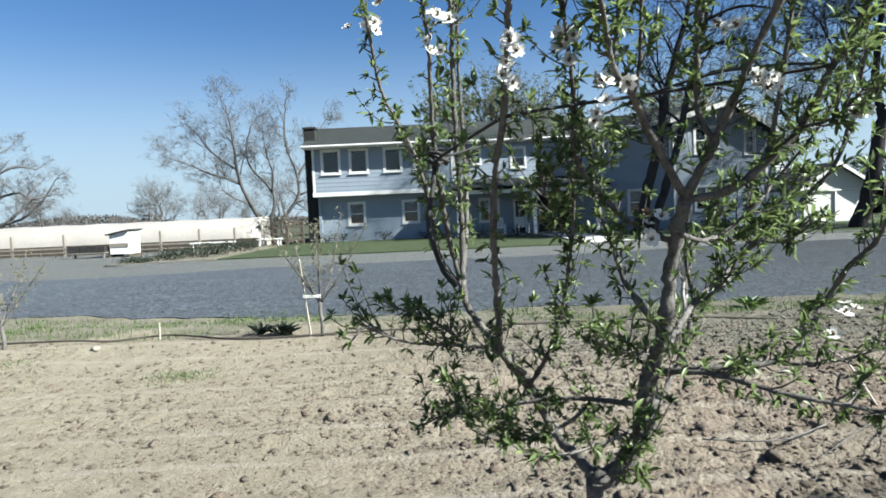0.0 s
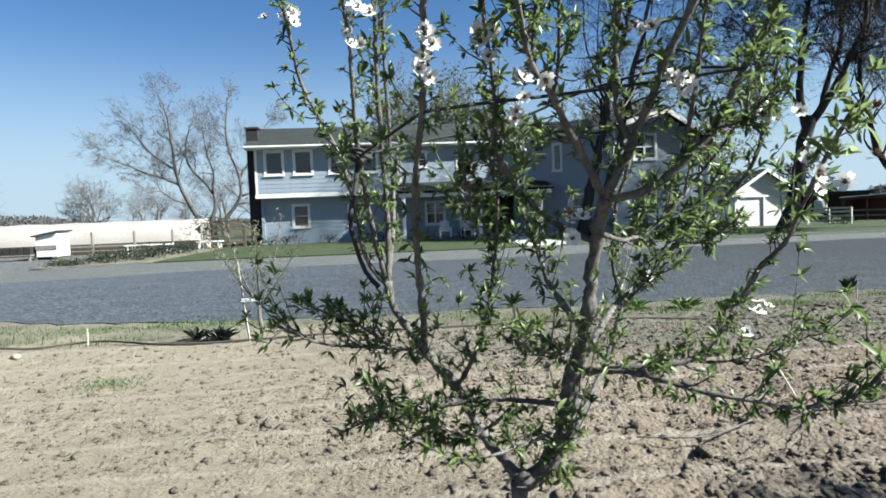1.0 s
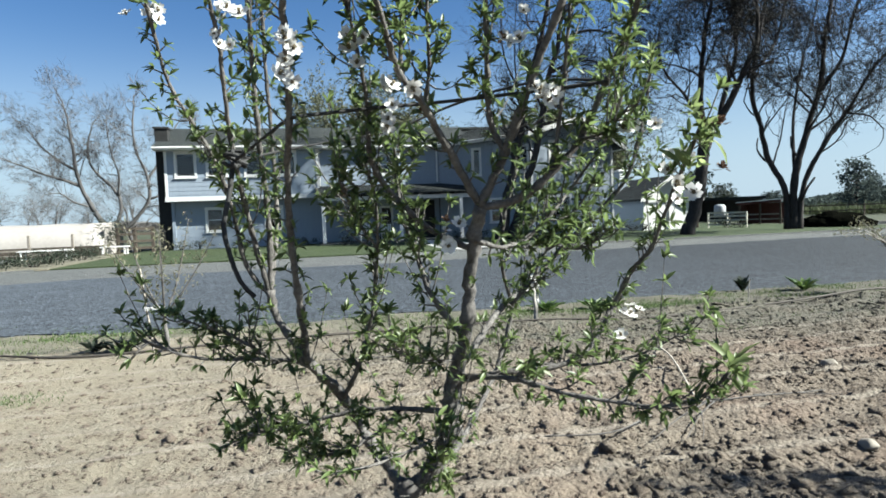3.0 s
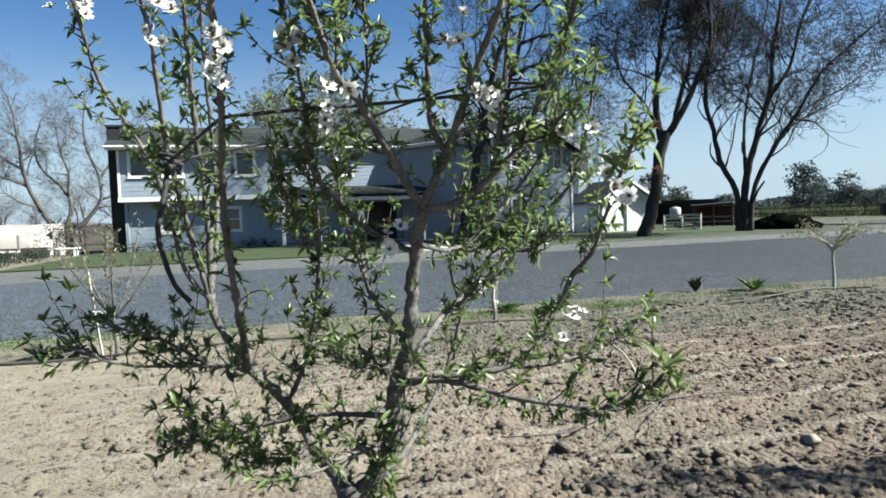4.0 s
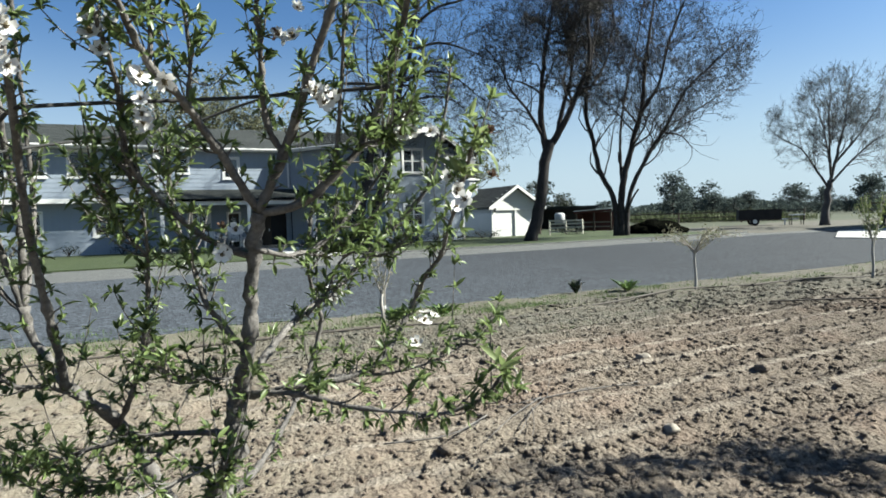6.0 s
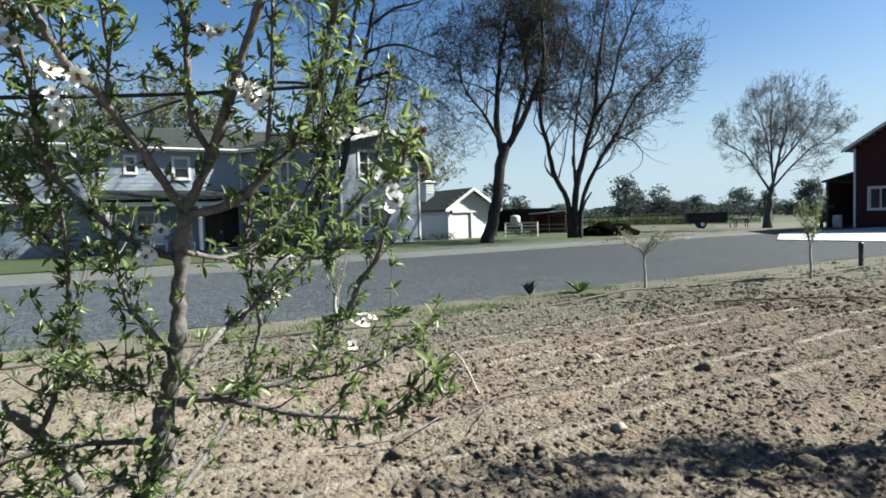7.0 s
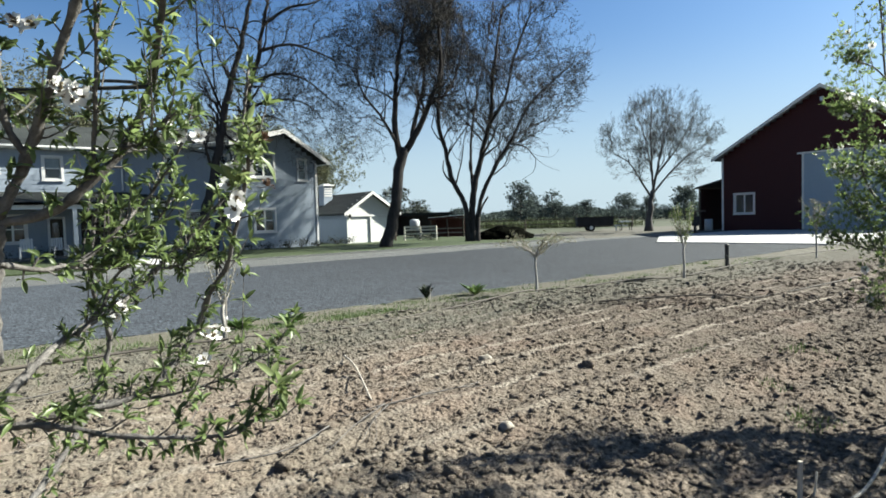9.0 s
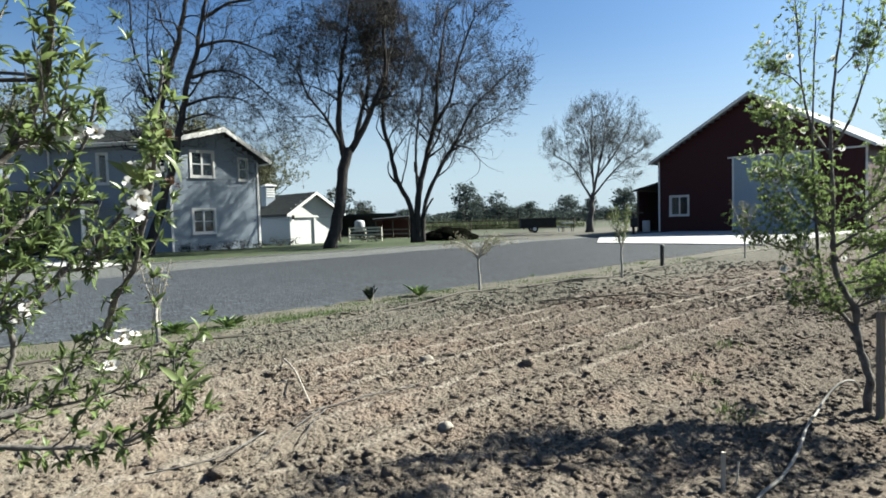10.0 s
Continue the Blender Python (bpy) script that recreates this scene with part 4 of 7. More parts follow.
# ---- large trees ----
def line_points(ctrl, step):
    """A smooth line through control points (Catmull-Rom)."""
    c = [Vector(p) for p in ctrl]
    c = [c[0] * 2 - c[1]] + c + [c[-1] * 2 - c[-2]]
    out = []
    for a, b, d, e in zip(c, c[1:], c[2:], c[3:]):
        n = max(2, int((d - b).length / step))
        for k in range(n):
            t = k / n
            out.append(0.5 * ((2 * b) + (d - a) * t + (2 * a - 5 * b + 4 * d - e) * t * t + (3 * b - a - 3 * d + e) * t ** 3))
    out.append(c[-2])
    return out


def shade_tree(place, seed, label, limbs_in, fork_twigs, reach, crown=None, bark=None, wobble=0.26, fine=1600, stout=1.0, thick=0.010):
    """A big bare tree: drawn-in main limbs, and branches that fork from them down to fine twigs."""
    rng = random.Random(seed)
    base = Vector(place)
    t = thing("shade_tree", base, label, "tree", "trees by the lane")
    limbs, twigs = Soup(), Soup()
    if crown:
        crown = (Vector(crown[0]) - base, crown[1], crown[2])
    for r0, r1, count, ctrl in limbs_in:
        r0, r1 = r0 * stout, r1 * stout
        pts = line_points([Vector(p) - base for p in ctrl], 0.45)
        pts = [p + Vector((rng.gauss(0, 1), rng.gauss(0, 1), 0)) * r0 * 0.12 for p in pts]
        n = len(pts)
        rad = [r0 + (r1 - r0) * (i / (n - 1)) ** 0.8 for i in range(n)]
        rad = [r * rng.uniform(0.93, 1.1) for r in rad]
        if pts[0].z < 0.3:
            rad[0] *= 1.35
            rad[1] *= 1.1
            pts[0] = pts[0] - Vector((0, 0, 0.3))
        limbs.tube(pts, rad, 9, cap=True)
        for k in range(count + (2 if count else 0)):
            f = 0.28 + 0.72 * (k + rng.random()) / (count + 2)
            i = min(n - 1, max(1, int(f * (n - 1))))
            axis = (pts[i] - pts[i - 1]).normalized()
            side = axis.orthogonal().normalized()
            side.rotate(Matrix.Rotation(rng.uniform(0, 2 * math.pi), 3, axis))
            a = rng.uniform(0.5, 1.15)
            d = (axis * math.cos(a) + side * math.sin(a) + Vector((0, 0, 0.1))).normalized()
            grow(rng, limbs, twigs, pts[i], d, reach * rng.uniform(0.7, 1.25), rad[i] * 0.5, 2, 6, 0.75, 0.05, (3, 4), 0.62, wobble, (0.52, 0.78), 0.05, crown)
        if count:
            grow(rng, limbs, twigs, pts[-1], (pts[-1] - pts[-2]).normalized(), reach, rad[-1], 2, 6, 0.7, 0.06, (3, 5), 0.62, wobble, (0.55, 0.78), 0.05, crown)
    part("trunk", limbs, bark or BARK, t, "grey-brown trunk and limbs", smooth=True)
    buds = Soup()
    n = len(twigs.v)
    twiglets(rng, twigs, crown[0] if crown else Vector((1.5, -0.5, 9.0)), fine, thick)
    part("crown", twigs, bark or TWIG, t, "crown of fine bare twigs")
    for _ in range(fork_twigs * 2200):
        c = Vector(twigs.v[rng.randrange(n)]) + Vector((rng.gauss(0, .06), rng.gauss(0, .06), rng.gauss(0, .06)))
        a = bend(rng, Vector((0, 0, 0.2)), 1.0) * rng.uniform(0.03, 0.065)
        b = bend(rng, Vector((0, 0, 0.2)), 1.0) * rng.uniform(0.012, 0.03)
        buds.add([c - a, c + b, c + a, c - b], [(0, 1, 2, 3)])
    if fork_twigs:
        tagged(part("buds", buds, BUDS if bark is None else GREYBUDS, t, "buds and old seed clusters"), kind="stuff")


# twigs, woods and far leaves are paled: distance haze put into their colours
PALETWIG = mottled("pale grey twigs", (0.0461, 0.0442, 0.0435), (0.0998, 0.0963, 0.0952), 2, 30, 0.95, 0, spec=0.1)
WOODS = leafy("hazed far bare woodland", (0.0712, 0.066, 0.064), (0.1187, 0.1125, 0.108), 0.5, 0.9)
GREYLEAF = leafy("hazed grey-green far foliage", (0.04, 0.052, 0.05), (0.066, 0.08, 0.075), 0.2, 0.7)
GREYBUDS = leafy("grey-green buds", (0.04, 0.046, 0.034), (0.085, 0.094, 0.068), 0.3, 0.8)
BUDS = leafy("brown buds", (0.016, 0.0152, 0.0144), (0.0496, 0.0464, 0.0416), 0.2, 0.8)
SPRING = leafy("fresh spring foliage", (0.0547, 0.0615, 0.0319), (0.1094, 0.114, 0.0638), 0.35, 0.7)
FOLIAGE = leafy("dark evergreen foliage", (0.0065, 0.0118, 0.0065), (0.0192, 0.0267, 0.0148), 0.2, 0.7)
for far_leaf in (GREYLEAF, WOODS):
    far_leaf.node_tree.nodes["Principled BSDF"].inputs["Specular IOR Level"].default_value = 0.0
shade_tree((19.6, 29.2, 0), 3, "tall leaning bare shade tree with a dense dark crown", [
    (0.370, 0.294, 0, [(19.69, 29.11, -0.08), (20.13, 28.81, 2.12), (20.48, 28.56, 4.76), (20.72, 28.39, 5.53)]),
    (0.211, 0.069, 9, [(20.51, 28.54, 4.92), (20.39, 28.87, 7.14), (20.60, 28.85, 9.64), (21.12, 28.72, 12.44), (21.51, 28.68, 13.86)]),
    (0.114, 0.049, 7, [(20.38, 28.76, 5.88), (19.25, 28.56, 7.28), (18.32, 28.57, 8.20), (17.70, 28.49, 9.34)]),
    (0.220, 0.069, 9, [(20.72, 28.39, 5.37), (21.21, 27.78, 6.54), (21.59, 27.24, 7.83), (21.94, 26.57, 9.51), (21.62, 26.19, 12.02), (21.85, 26.00, 13.00)]),
    (0.158, 0.059, 9, [(20.93, 28.24, 5.67), (21.67, 28.56, 7.46), (22.41, 28.63, 9.72), (22.66, 29.07, 12.71), (22.73, 29.52, 14.29)]),
    (0.106, 0.049, 7, [(21.64, 27.20, 7.89), (22.68, 27.13, 8.48), (23.92, 27.39, 10.17), (24.51, 27.54, 12.45)]),
], 26, 2.15, ((20.83, 28.58, 11.04), 3.95, 5.3), fine=5500, stout=0.92)
shade_tree((26.4, 30.0, 0), 8, "broad bare shade tree forking low into three limbs", [
    (0.245, 0.066, 14, [(26.58, 29.84, -0.07), (26.44, 29.97, 2.39), (25.92, 30.42, 3.75), (25.43, 30.57, 5.91), (24.84, 30.53, 7.95), (24.93, 30.07, 10.58), (25.11, 29.53, 13.45), (25.22, 29.44, 14.58)]),
    (0.288, 0.074, 15, [(26.76, 29.69, -0.07), (26.85, 29.61, 3.06), (27.60, 29.47, 5.83), (28.19, 29.18, 8.22), (28.50, 29.30, 10.33), (28.92, 29.17, 13.08), (29.55, 29.39, 15.12)]),
    (0.130, 0.049, 12, [(28.02, 29.20, 7.53), (28.27, 27.98, 9.01), (28.31, 27.23, 11.15), (28.60, 26.20, 13.45), (28.80, 25.98, 13.87)]),
    (0.216, 0.049, 12, [(26.94, 29.53, -0.08), (27.19, 29.30, 2.63), (27.89, 28.36, 5.02), (28.30, 27.39, 6.52), (28.78, 26.45, 8.34), (29.36, 25.35, 9.43), (30.12, 24.45, 10.43)]),
    (0.072, 0.033, 8, [(28.10, 27.87, 5.81), (29.56, 27.94, 6.88), (31.58, 27.82, 7.81), (33.11, 27.42, 8.68)]),
    (0.072, 0.025, 5, [(28.19, 27.64, 6.12), (28.39, 26.42, 5.79), (28.58, 25.78, 5.01)]),
    (0.086, 0.066, 0, [(26.96, 29.37, 1.49), (27.15, 29.06, 2.34), (27.33, 28.76, 2.84)]),
    (0.065, 0.025, 4, [(25.99, 30.36, 3.64), (26.78, 30.60, 5.24), (27.19, 30.77, 6.69), (27.87, 30.98, 8.18)]),
    (0.115, 0.041, 12, [(26.80, 29.65, 3.06), (27.92, 30.93, 6.38), (29.15, 31.57, 9.81), (30.66, 32.07, 13.38), (31.72, 32.31, 17.32)]),
], 14, 2.2, ((28.68, 28.20, 11.13), 5.15, 5.85), fine=5000, stout=0.84)
shade_tree((11.4, 33.3, 0), 12, "tall two-stemmed bare shade tree before the gable", [
    (.34, .09, 9, [(10.82, 33.56, 0.01), (11.22, 33.44, 2.12), (11.78, 33.25, 4.78), (12.26, 33.08, 7.44), (12.76, 33.01, 9.26), (13.46, 32.95, 11.72), (13.99, 32.95, 14.06)]),
    (.27, .08, 9, [(11.39, 33.38, -0.02), (11.97, 33.08, 2.10), (12.61, 32.74, 4.47), (13.00, 32.48, 6.54), (13.45, 32.20, 8.90), (14.04, 31.84, 11.55), (14.37, 31.59, 13.74)]),
    (.07, .03, 3, [(12.28, 33.07, 7.44), (11.90, 33.63, 8.97), (11.48, 34.19, 10.80), (11.56, 34.59, 13.57)]),
    (.05, .02, 2, [(12.00, 33.49, 8.81), (12.01, 33.70, 10.77), (12.30, 33.92, 13.53)]),
    (.10, .03, 7, [(13.57, 32.15, 9.14), (14.84, 31.38, 9.57), (15.87, 30.55, 9.18), (16.53, 29.86, 8.39)]),
    (.08, .03, 6, [(13.34, 32.35, 7.73), (14.64, 32.13, 8.27), (16.15, 31.86, 8.29), (17.12, 31.81, 7.76)]),
    (.07, .025, 5, [(13.15, 32.43, 6.95), (14.10, 31.71, 7.32), (14.66, 31.24, 7.03)]),
    (.10, .03, 7, [(13.91, 31.90, 10.72), (15.46, 31.53, 11.24), (17.27, 31.17, 10.86), (18.31, 31.16, 10.55)]),
    (.10, .03, 7, [(14.13, 31.70, 12.12), (15.36, 31.13, 13.08), (16.86, 30.82, 13.60), (18.21, 30.64, 15.06)]),
], 6, 2.2)
shade_tree((46.6, 29.7, 0), 15, "rounded bare shade tree beside the barn", [
    (.30, .20, 0, [(46.63, 29.68, -0.01), (46.67, 29.62, 1.92), (46.83, 29.36, 3.35)]),
    (.13, .04, 12, [(46.81, 29.41, 3.12), (47.04, 29.03, 5.25), (47.73, 28.87, 7.66), (48.29, 28.91, 9.86)]),
    (.10, .03, 10, [(46.73, 29.53, 2.88), (45.45, 29.66, 4.31), (44.13, 29.84, 5.69), (43.07, 30.47, 6.40)]),
    (.10, .03, 10, [(46.83, 29.37, 3.11), (47.09, 28.00, 4.70), (47.34, 26.58, 5.99), (47.43, 25.38, 6.57)]),
    (.10, .03, 11, [(46.86, 29.32, 3.83), (47.52, 30.14, 6.33), (48.12, 31.06, 8.67), (48.29, 31.72, 10.01)]),
    (.10, .03, 11, [(46.94, 29.19, 4.54), (48.62, 28.35, 6.69), (49.96, 28.04, 8.43), (50.63, 27.87, 9.43)]),
    (.09, .03, 10, [(46.84, 29.36, 3.59), (45.54, 28.61, 5.64), (44.66, 28.12, 7.84), (44.30, 27.76, 9.34)]),
], 4, 1.35, ((47.16, 28.85, 7.38), 5.2, 4.5), PALETWIG, 0.12, fine=3000)
shade_tree((-14.3, 53, 0), 25, "broad leafless tree beyond the board fence", [
    (0.3, 0.2, 0, [(-14.78, 53.0, 0.45), (-14.96, 53.0, 1.35), (-15.38, 53.0, 1.81), (-16.02, 53.0, 2.81)]),
    (0.2, 0.05, 11, [(-16.02, 53.0, 2.81), (-16.81, 52.8, 4.77), (-17.07, 52.6, 6.52), (-17.07, 52.4, 7.71), (-17.13, 52.2, 9.07), (-17.37, 52.0, 10.93)]),
    (0.13, 0.04, 9, [(-16.87, 53.0, 4.79), (-17.9, 52.25, 5.32), (-18.82, 51.5, 5.65), (-19.69, 50.75, 6.15), (-20.78, 50.0, 6.63)]),
    (0.11, 0.04, 8, [(-17.15, 53.0, 6.03), (-18.36, 53.33, 6.81), (-19.65, 53.67, 7.96), (-20.75, 54.0, 9.46)]),
    (0.17, 0.05, 9, [(-14.71, 53.0, 1.16), (-14.13, 53.3, 3.26), (-14.84, 53.6, 4.73), (-16.1, 53.9, 6.05), (-16.63, 54.2, 7.71), (-16.24, 54.5, 9.69)]),
    (0.1, 0.04, 7, [(-14.27, 53.0, 3.97), (-14.0, 52.67, 5.52), (-14.34, 52.33, 7.07), (-14.48, 52.0, 8.93)]),
    (0.19, 0.06, 9, [(-14.5, 53.5, 0.96), (-13.34, 53.42, 1.98), (-12.16, 53.33, 3.53), (-12.12, 53.25, 5.47), (-12.79, 53.17, 7.43), (-12.91, 53.08, 9.53), (-12.73, 53.0, 10.73)]),
    (0.11, 0.04, 8, [(-12.13, 53.5, 5.31), (-11.42, 54.0, 6.57), (-10.72, 54.5, 8.2), (-9.99, 55.0, 9.85)]),
    (0.1, 0.04, 7, [(-12.01, 53.5, 3.71), (-11.02, 54.0, 4.22), (-10.14, 54.5, 5.47), (-9.45, 55.0, 6.38)]),
    (0.08, 0.03, 6, [(-16.18, 53.0, 3.17), (-17.17, 52.33, 3.55), (-17.94, 51.67, 4.25), (-18.74, 51.0, 4.09)]),
], 0, 1.35, None, PALETWIG, fine=4500, thick=0.011)
shade_tree((-36.6, 49, 0), 27, "wide leafless tree leaning out over the tunnel", [
    (0.4, 0.26, 0, [(-38.13, 49.0, -0.21), (-37.83, 49.0, 1.12), (-37.02, 49.0, 2.21)]),
    (0.2, 0.06, 10, [(-37.85, 49.0, 0.9), (-36.17, 49.0, 1.72), (-34.8, 49.0, 2.15), (-33.16, 49.0, 2.53), (-32.03, 49.0, 3.24), (-31.06, 49.0, 4.17), (-30.31, 49.0, 5.25)]),
    (0.17, 0.05, 10, [(-37.02, 49.0, 2.21), (-35.63, 48.8, 3.7), (-34.33, 48.6, 4.31), (-32.58, 48.4, 4.58), (-31.7, 48.2, 4.0), (-30.64, 48.0, 4.13)]),
    (0.15, 0.05, 10, [(-37.02, 49.0, 2.21), (-36.09, 49.25, 4.85), (-35.04, 49.5, 6.15), (-33.59, 49.75, 6.74), (-32.42, 50.0, 6.52)]),
    (0.15, 0.05, 9, [(-37.02, 49.0, 2.21), (-37.39, 49.5, 4.91), (-36.22, 50.0, 7.14), (-35.37, 50.5, 7.96), (-34.99, 51.0, 8.45)]),
    (0.12, 0.05, 8, [(-34.34, 49.0, 2.27), (-33.36, 49.67, 3.39), (-33.26, 50.33, 4.53), (-32.7, 51.0, 5.45)]),
], 0, 0.8, None, PALETWIG, fine=1500, thick=0.010)

# bare trees beyond the yard and behind the house
for x, y, seed in ((-33.5, 72.4, 32), (-34.3, 77.4, 33)):
    bare_tree("bare_tree", (x, y, 0), seed, [((0, 0, -0.1), (0.1, 0, 1), 3.4, 0.26), ((0.2, 0.1, -0.1), (-0.5, 0.2, 1), 3.0, 0.2)], 5, "leafless grey tree beyond the yard", "bare trees", bark=PALETWIG, spread=1.0, kids=(3, 5), lift=0.03, wobble=0.2, crown=(Vector((0, 0, 5.2)), 4.6, 3.6), fine=900)
first_bare = bpy.data.objects["bare_tree"]
for x, y, turn, size in ((-40.0, 62.3, 100, 0.8), (-40.1, 52.4, 200, 1.1), (-31.7, 89.6, 260, 0.9), (-39.7, 102.6, 20, 0.9), (-27.3, 85.7, 310, 0.8), (-66.2, 111.9, 150, 0.8), (-10.3, 61.1, 200, 1.0), (-18.5, 72.7, 70, 1.0)):
    copy_thing(first_bare, Matrix.Translation((x, y, 0)) @ Matrix.Rotation(radians(turn), 4, "Z") @ Matrix.Scale(size, 4))
for x, y, seed, h in ((2.5, 60, 51, 6.2), (10.0, 60, 52, 5.6), (25.0, 58, 53, 5.2), (34, 64, 54, 4.4)):
    bare_tree("budding_tree", (x, y, 0), seed, [((0, 0, -0.1), (0.1, 0, 1), h, 0.3), ((0.2, 0, -0.1), (-0.4, 0.2, 1), h * 0.9, 0.22)], 5, "tall tree with a haze of first green leaves", "budding trees", buds=(3000, 0.12, SPRING, 5), spread=0.7, kids=(4, 5), lift=0.08)


def evergreen(name, place, seed, height, width, label, group, far_leaf):
    """A far evergreen: a trunk with limbs, and clumps of leaves round their ends."""
    rng = random.Random(seed)
    t = thing(name, place, label, "tree", group)
    limbs, leaves = Soup(), Soup()
    limbs.tube([Vector((0, 0, -0.2)), Vector((0.1, 0, height * 0.5)), Vector((0, 0.1, height * 0.95))], [height * 0.022, height * 0.015, height * 0.004], 6)
    for _ in range(64):
        z = height * rng.uniform(0.02, 0.97)
        a, r = rng.uniform(0, 2 * math.pi), width * 0.5 * rng.uniform(0.3, 1.0) * (1.15 - z / height) ** 0.35
        tip = Vector((r * math.cos(a), r * math.sin(a), z + rng.uniform(0, 0.08) * height))
        limbs.tube([Vector((0, 0, z * 0.85)), tip], [height * 0.006, height * 0.002], 3)
        s = height * rng.uniform(0.045, 0.085)
        for _ in range(20):
            c = tip + Vector((rng.gauss(0, 1), rng.gauss(0, 1), rng.gauss(0, 0.7))) * s
            u = bend(rng, Vector((0, 0, 0.1)), 1) * height * rng.uniform(0.022, 0.042)
            w = bend(rng, Vector((0, 0, 0.1)), 1) * height * rng.uniform(0.014, 0.03)
            leaves.add([c - u, c + w, c + u, c - w], [(0, 1, 2, 3)])
    part("trunk", limbs, BARK, t)
    part("crown", leaves, far_leaf, t)
    return t


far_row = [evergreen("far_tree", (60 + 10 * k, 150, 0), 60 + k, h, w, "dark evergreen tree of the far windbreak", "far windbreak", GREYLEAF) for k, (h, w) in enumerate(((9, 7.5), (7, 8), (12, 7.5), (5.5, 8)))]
rng = random.Random(17)
for k in range(95):
    a = radians(16 + 50 * (k + rng.uniform(-0.7, 0.7)) / 95)
    d = rng.uniform(125, 230)
    tall = rng.uniform(0.34, 0.6) * (1.0 + 0.18 * math.sin(a * 31) + 0.15 * math.sin(a * 77 + 2)) * d / 170
    wide = tall * rng.uniform(0.85, 1.7)
    copy_thing(far_row[rng.randrange(4)], Matrix.Translation((d * math.sin(a), d * math.cos(a), -0.3)) @ Matrix.Rotation(rng.uniform(0, 6), 4, "Z") @ Matrix.Diagonal((wide, wide * rng.uniform(0.8, 1.2), tall, 1)))
for k, o in enumerate(far_row):
    o.matrix_world = Matrix.Translation(((113.5, 98.5, 0), (136.5, 93.2, 0), (108.4, 104.0, 0), (126.1, 98.9, 0))[k]) @ Matrix.Diagonal((0.95, 0.95, 0.78, 1))
evergreen("round_bush", (54, 78, 0), 91, 6.2, 6.0, "round dark evergreen behind the paddock", "paddock trees", FOLIAGE)
evergreen("round_bush", (60, 80, 0), 92, 4.6, 4.5, "pointed dark evergreen behind the paddock", "paddock trees", FOLIAGE)


def far_woods(name, seed, low, high, tall, material, label):
    """A low belt of woodland along the horizon."""
    rng = random.Random(seed)
    s = Soup()
    for _ in range(42000):
        a = radians(rng.uniform(low, high))
        d = rng.uniform(150, 210)
        top = tall + 1.1 * math.sin(a * 9) + 0.8 * math.sin(a * 23 + 1)
        c = Vector((d * math.sin(a), d * math.cos(a), max(0.2, top) * rng.random() ** 0.7 + 0.2))
        u = Vector((rng.gauss(0, 0.25), rng.gauss(0, 0.25), rng.uniform(0.12, 0.4)))
        w = Vector((rng.gauss(0, 0.14), rng.gauss(0, 0.14), rng.gauss(0, 0.08)))
        s.add([c - u, c + w, c + u, c - w], [(0, 1, 2, 3)])
    setting(name, s, material, label, "woodland", kind="stuff")


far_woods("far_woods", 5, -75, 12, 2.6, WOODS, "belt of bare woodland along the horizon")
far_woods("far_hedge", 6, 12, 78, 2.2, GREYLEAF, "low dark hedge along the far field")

# ---- almond trees ----
YOUNGBARK = mottled("young almond bark", (0.0125, 0.0108, 0.0102), (0.158, 0.148, 0.138), 14, 110, 0.8, 0.7, 0.006, 0.25)
ALMONDLEAF = leafy("almond leaves", (0.0396, 0.0608, 0.0224), (0.162, 0.2156, 0.0816), 0.5, 0.36)
FRESHLEAF = leafy("fresh almond leaves", (0.081, 0.1091, 0.0405), (0.2244, 0.2742, 0.1184), 0.58, 0.4)
PETAL = leafy("white petals", (0.5917, 0.5845, 0.5773), (0.6711, 0.6639, 0.6567), 0.35, 0.6)
STAMEN = leafy("stamens", (0.077, 0.0564, 0.0333), (0.1334, 0.1129, 0.0641), 0.1, 0.7)
SPENT = leafy("withered blossom", (0.0547, 0.0319, 0.0205), (0.1277, 0.0775, 0.0547), 0.2, 0.8)


def curve_points(ctrl, step):
    """A smooth line through control points (Catmull-Rom)."""
    c = [Vector(p) for p in ctrl]
    c = [c[0] * 2 - c[1]] + c + [c[-1] * 2 - c[-2]]
    out = []
    for a, b, d, e in zip(c, c[1:], c[2:], c[3:]):
        n = max(2, int((d - b).length / step))
        for k in range(n):
            t = k / n
            out.append(0.5 * ((2 * b) + (d - a) * t + (2 * a - 5 * b + 4 * d - e) * t * t + (3 * b - a - 3 * d + e) * t ** 3))
    out.append(c[-2])
    return out


def limb_tube(soup, rng, pts, r0, r1, sides, knots=0.12):
    n = len(pts)
    rad = []
    for i in range(n):
        r = r0 + (r1 - r0) * (i / (n - 1)) ** 0.8
        rad.append(r * (1 + rng.uniform(-knots, knots) + (0.34 if rng.random() < 0.14 else 0)))
    pts = [p + Vector((rng.gauss(0, 1), rng.gauss(0, 1), rng.gauss(0, 1))) * r0 * 0.10 for p in pts]
    soup.tube(pts, rad, sides, cap=True)
    return rad


def leaf_shape(length, width, curl, fold, rows=5):
    """A narrow pointed leaf along +y, folded along its midrib and curling down."""
    v, f = [], []
    for i in range(rows):
        t = i / (rows - 1)
        w = width * 0.5 * max(0.04, math.sin(math.pi * min(1, t * 0.92 + 0.05)) ** 0.8)
        a = curl * t
        y, z = length * (math.sin(a) / max(curl, 1e-3)), -length * (1 - math.cos(a)) / max(curl, 1e-3)
        for s in (-1, 0, 1):
            v.append((s * w, y, z + abs(s) * w * fold))
    for i in range(rows - 1):
        for k in (0, 1):
            a = i * 3 + k
            f.append((a, a + 1, a + 4, a + 3))
    return v, f


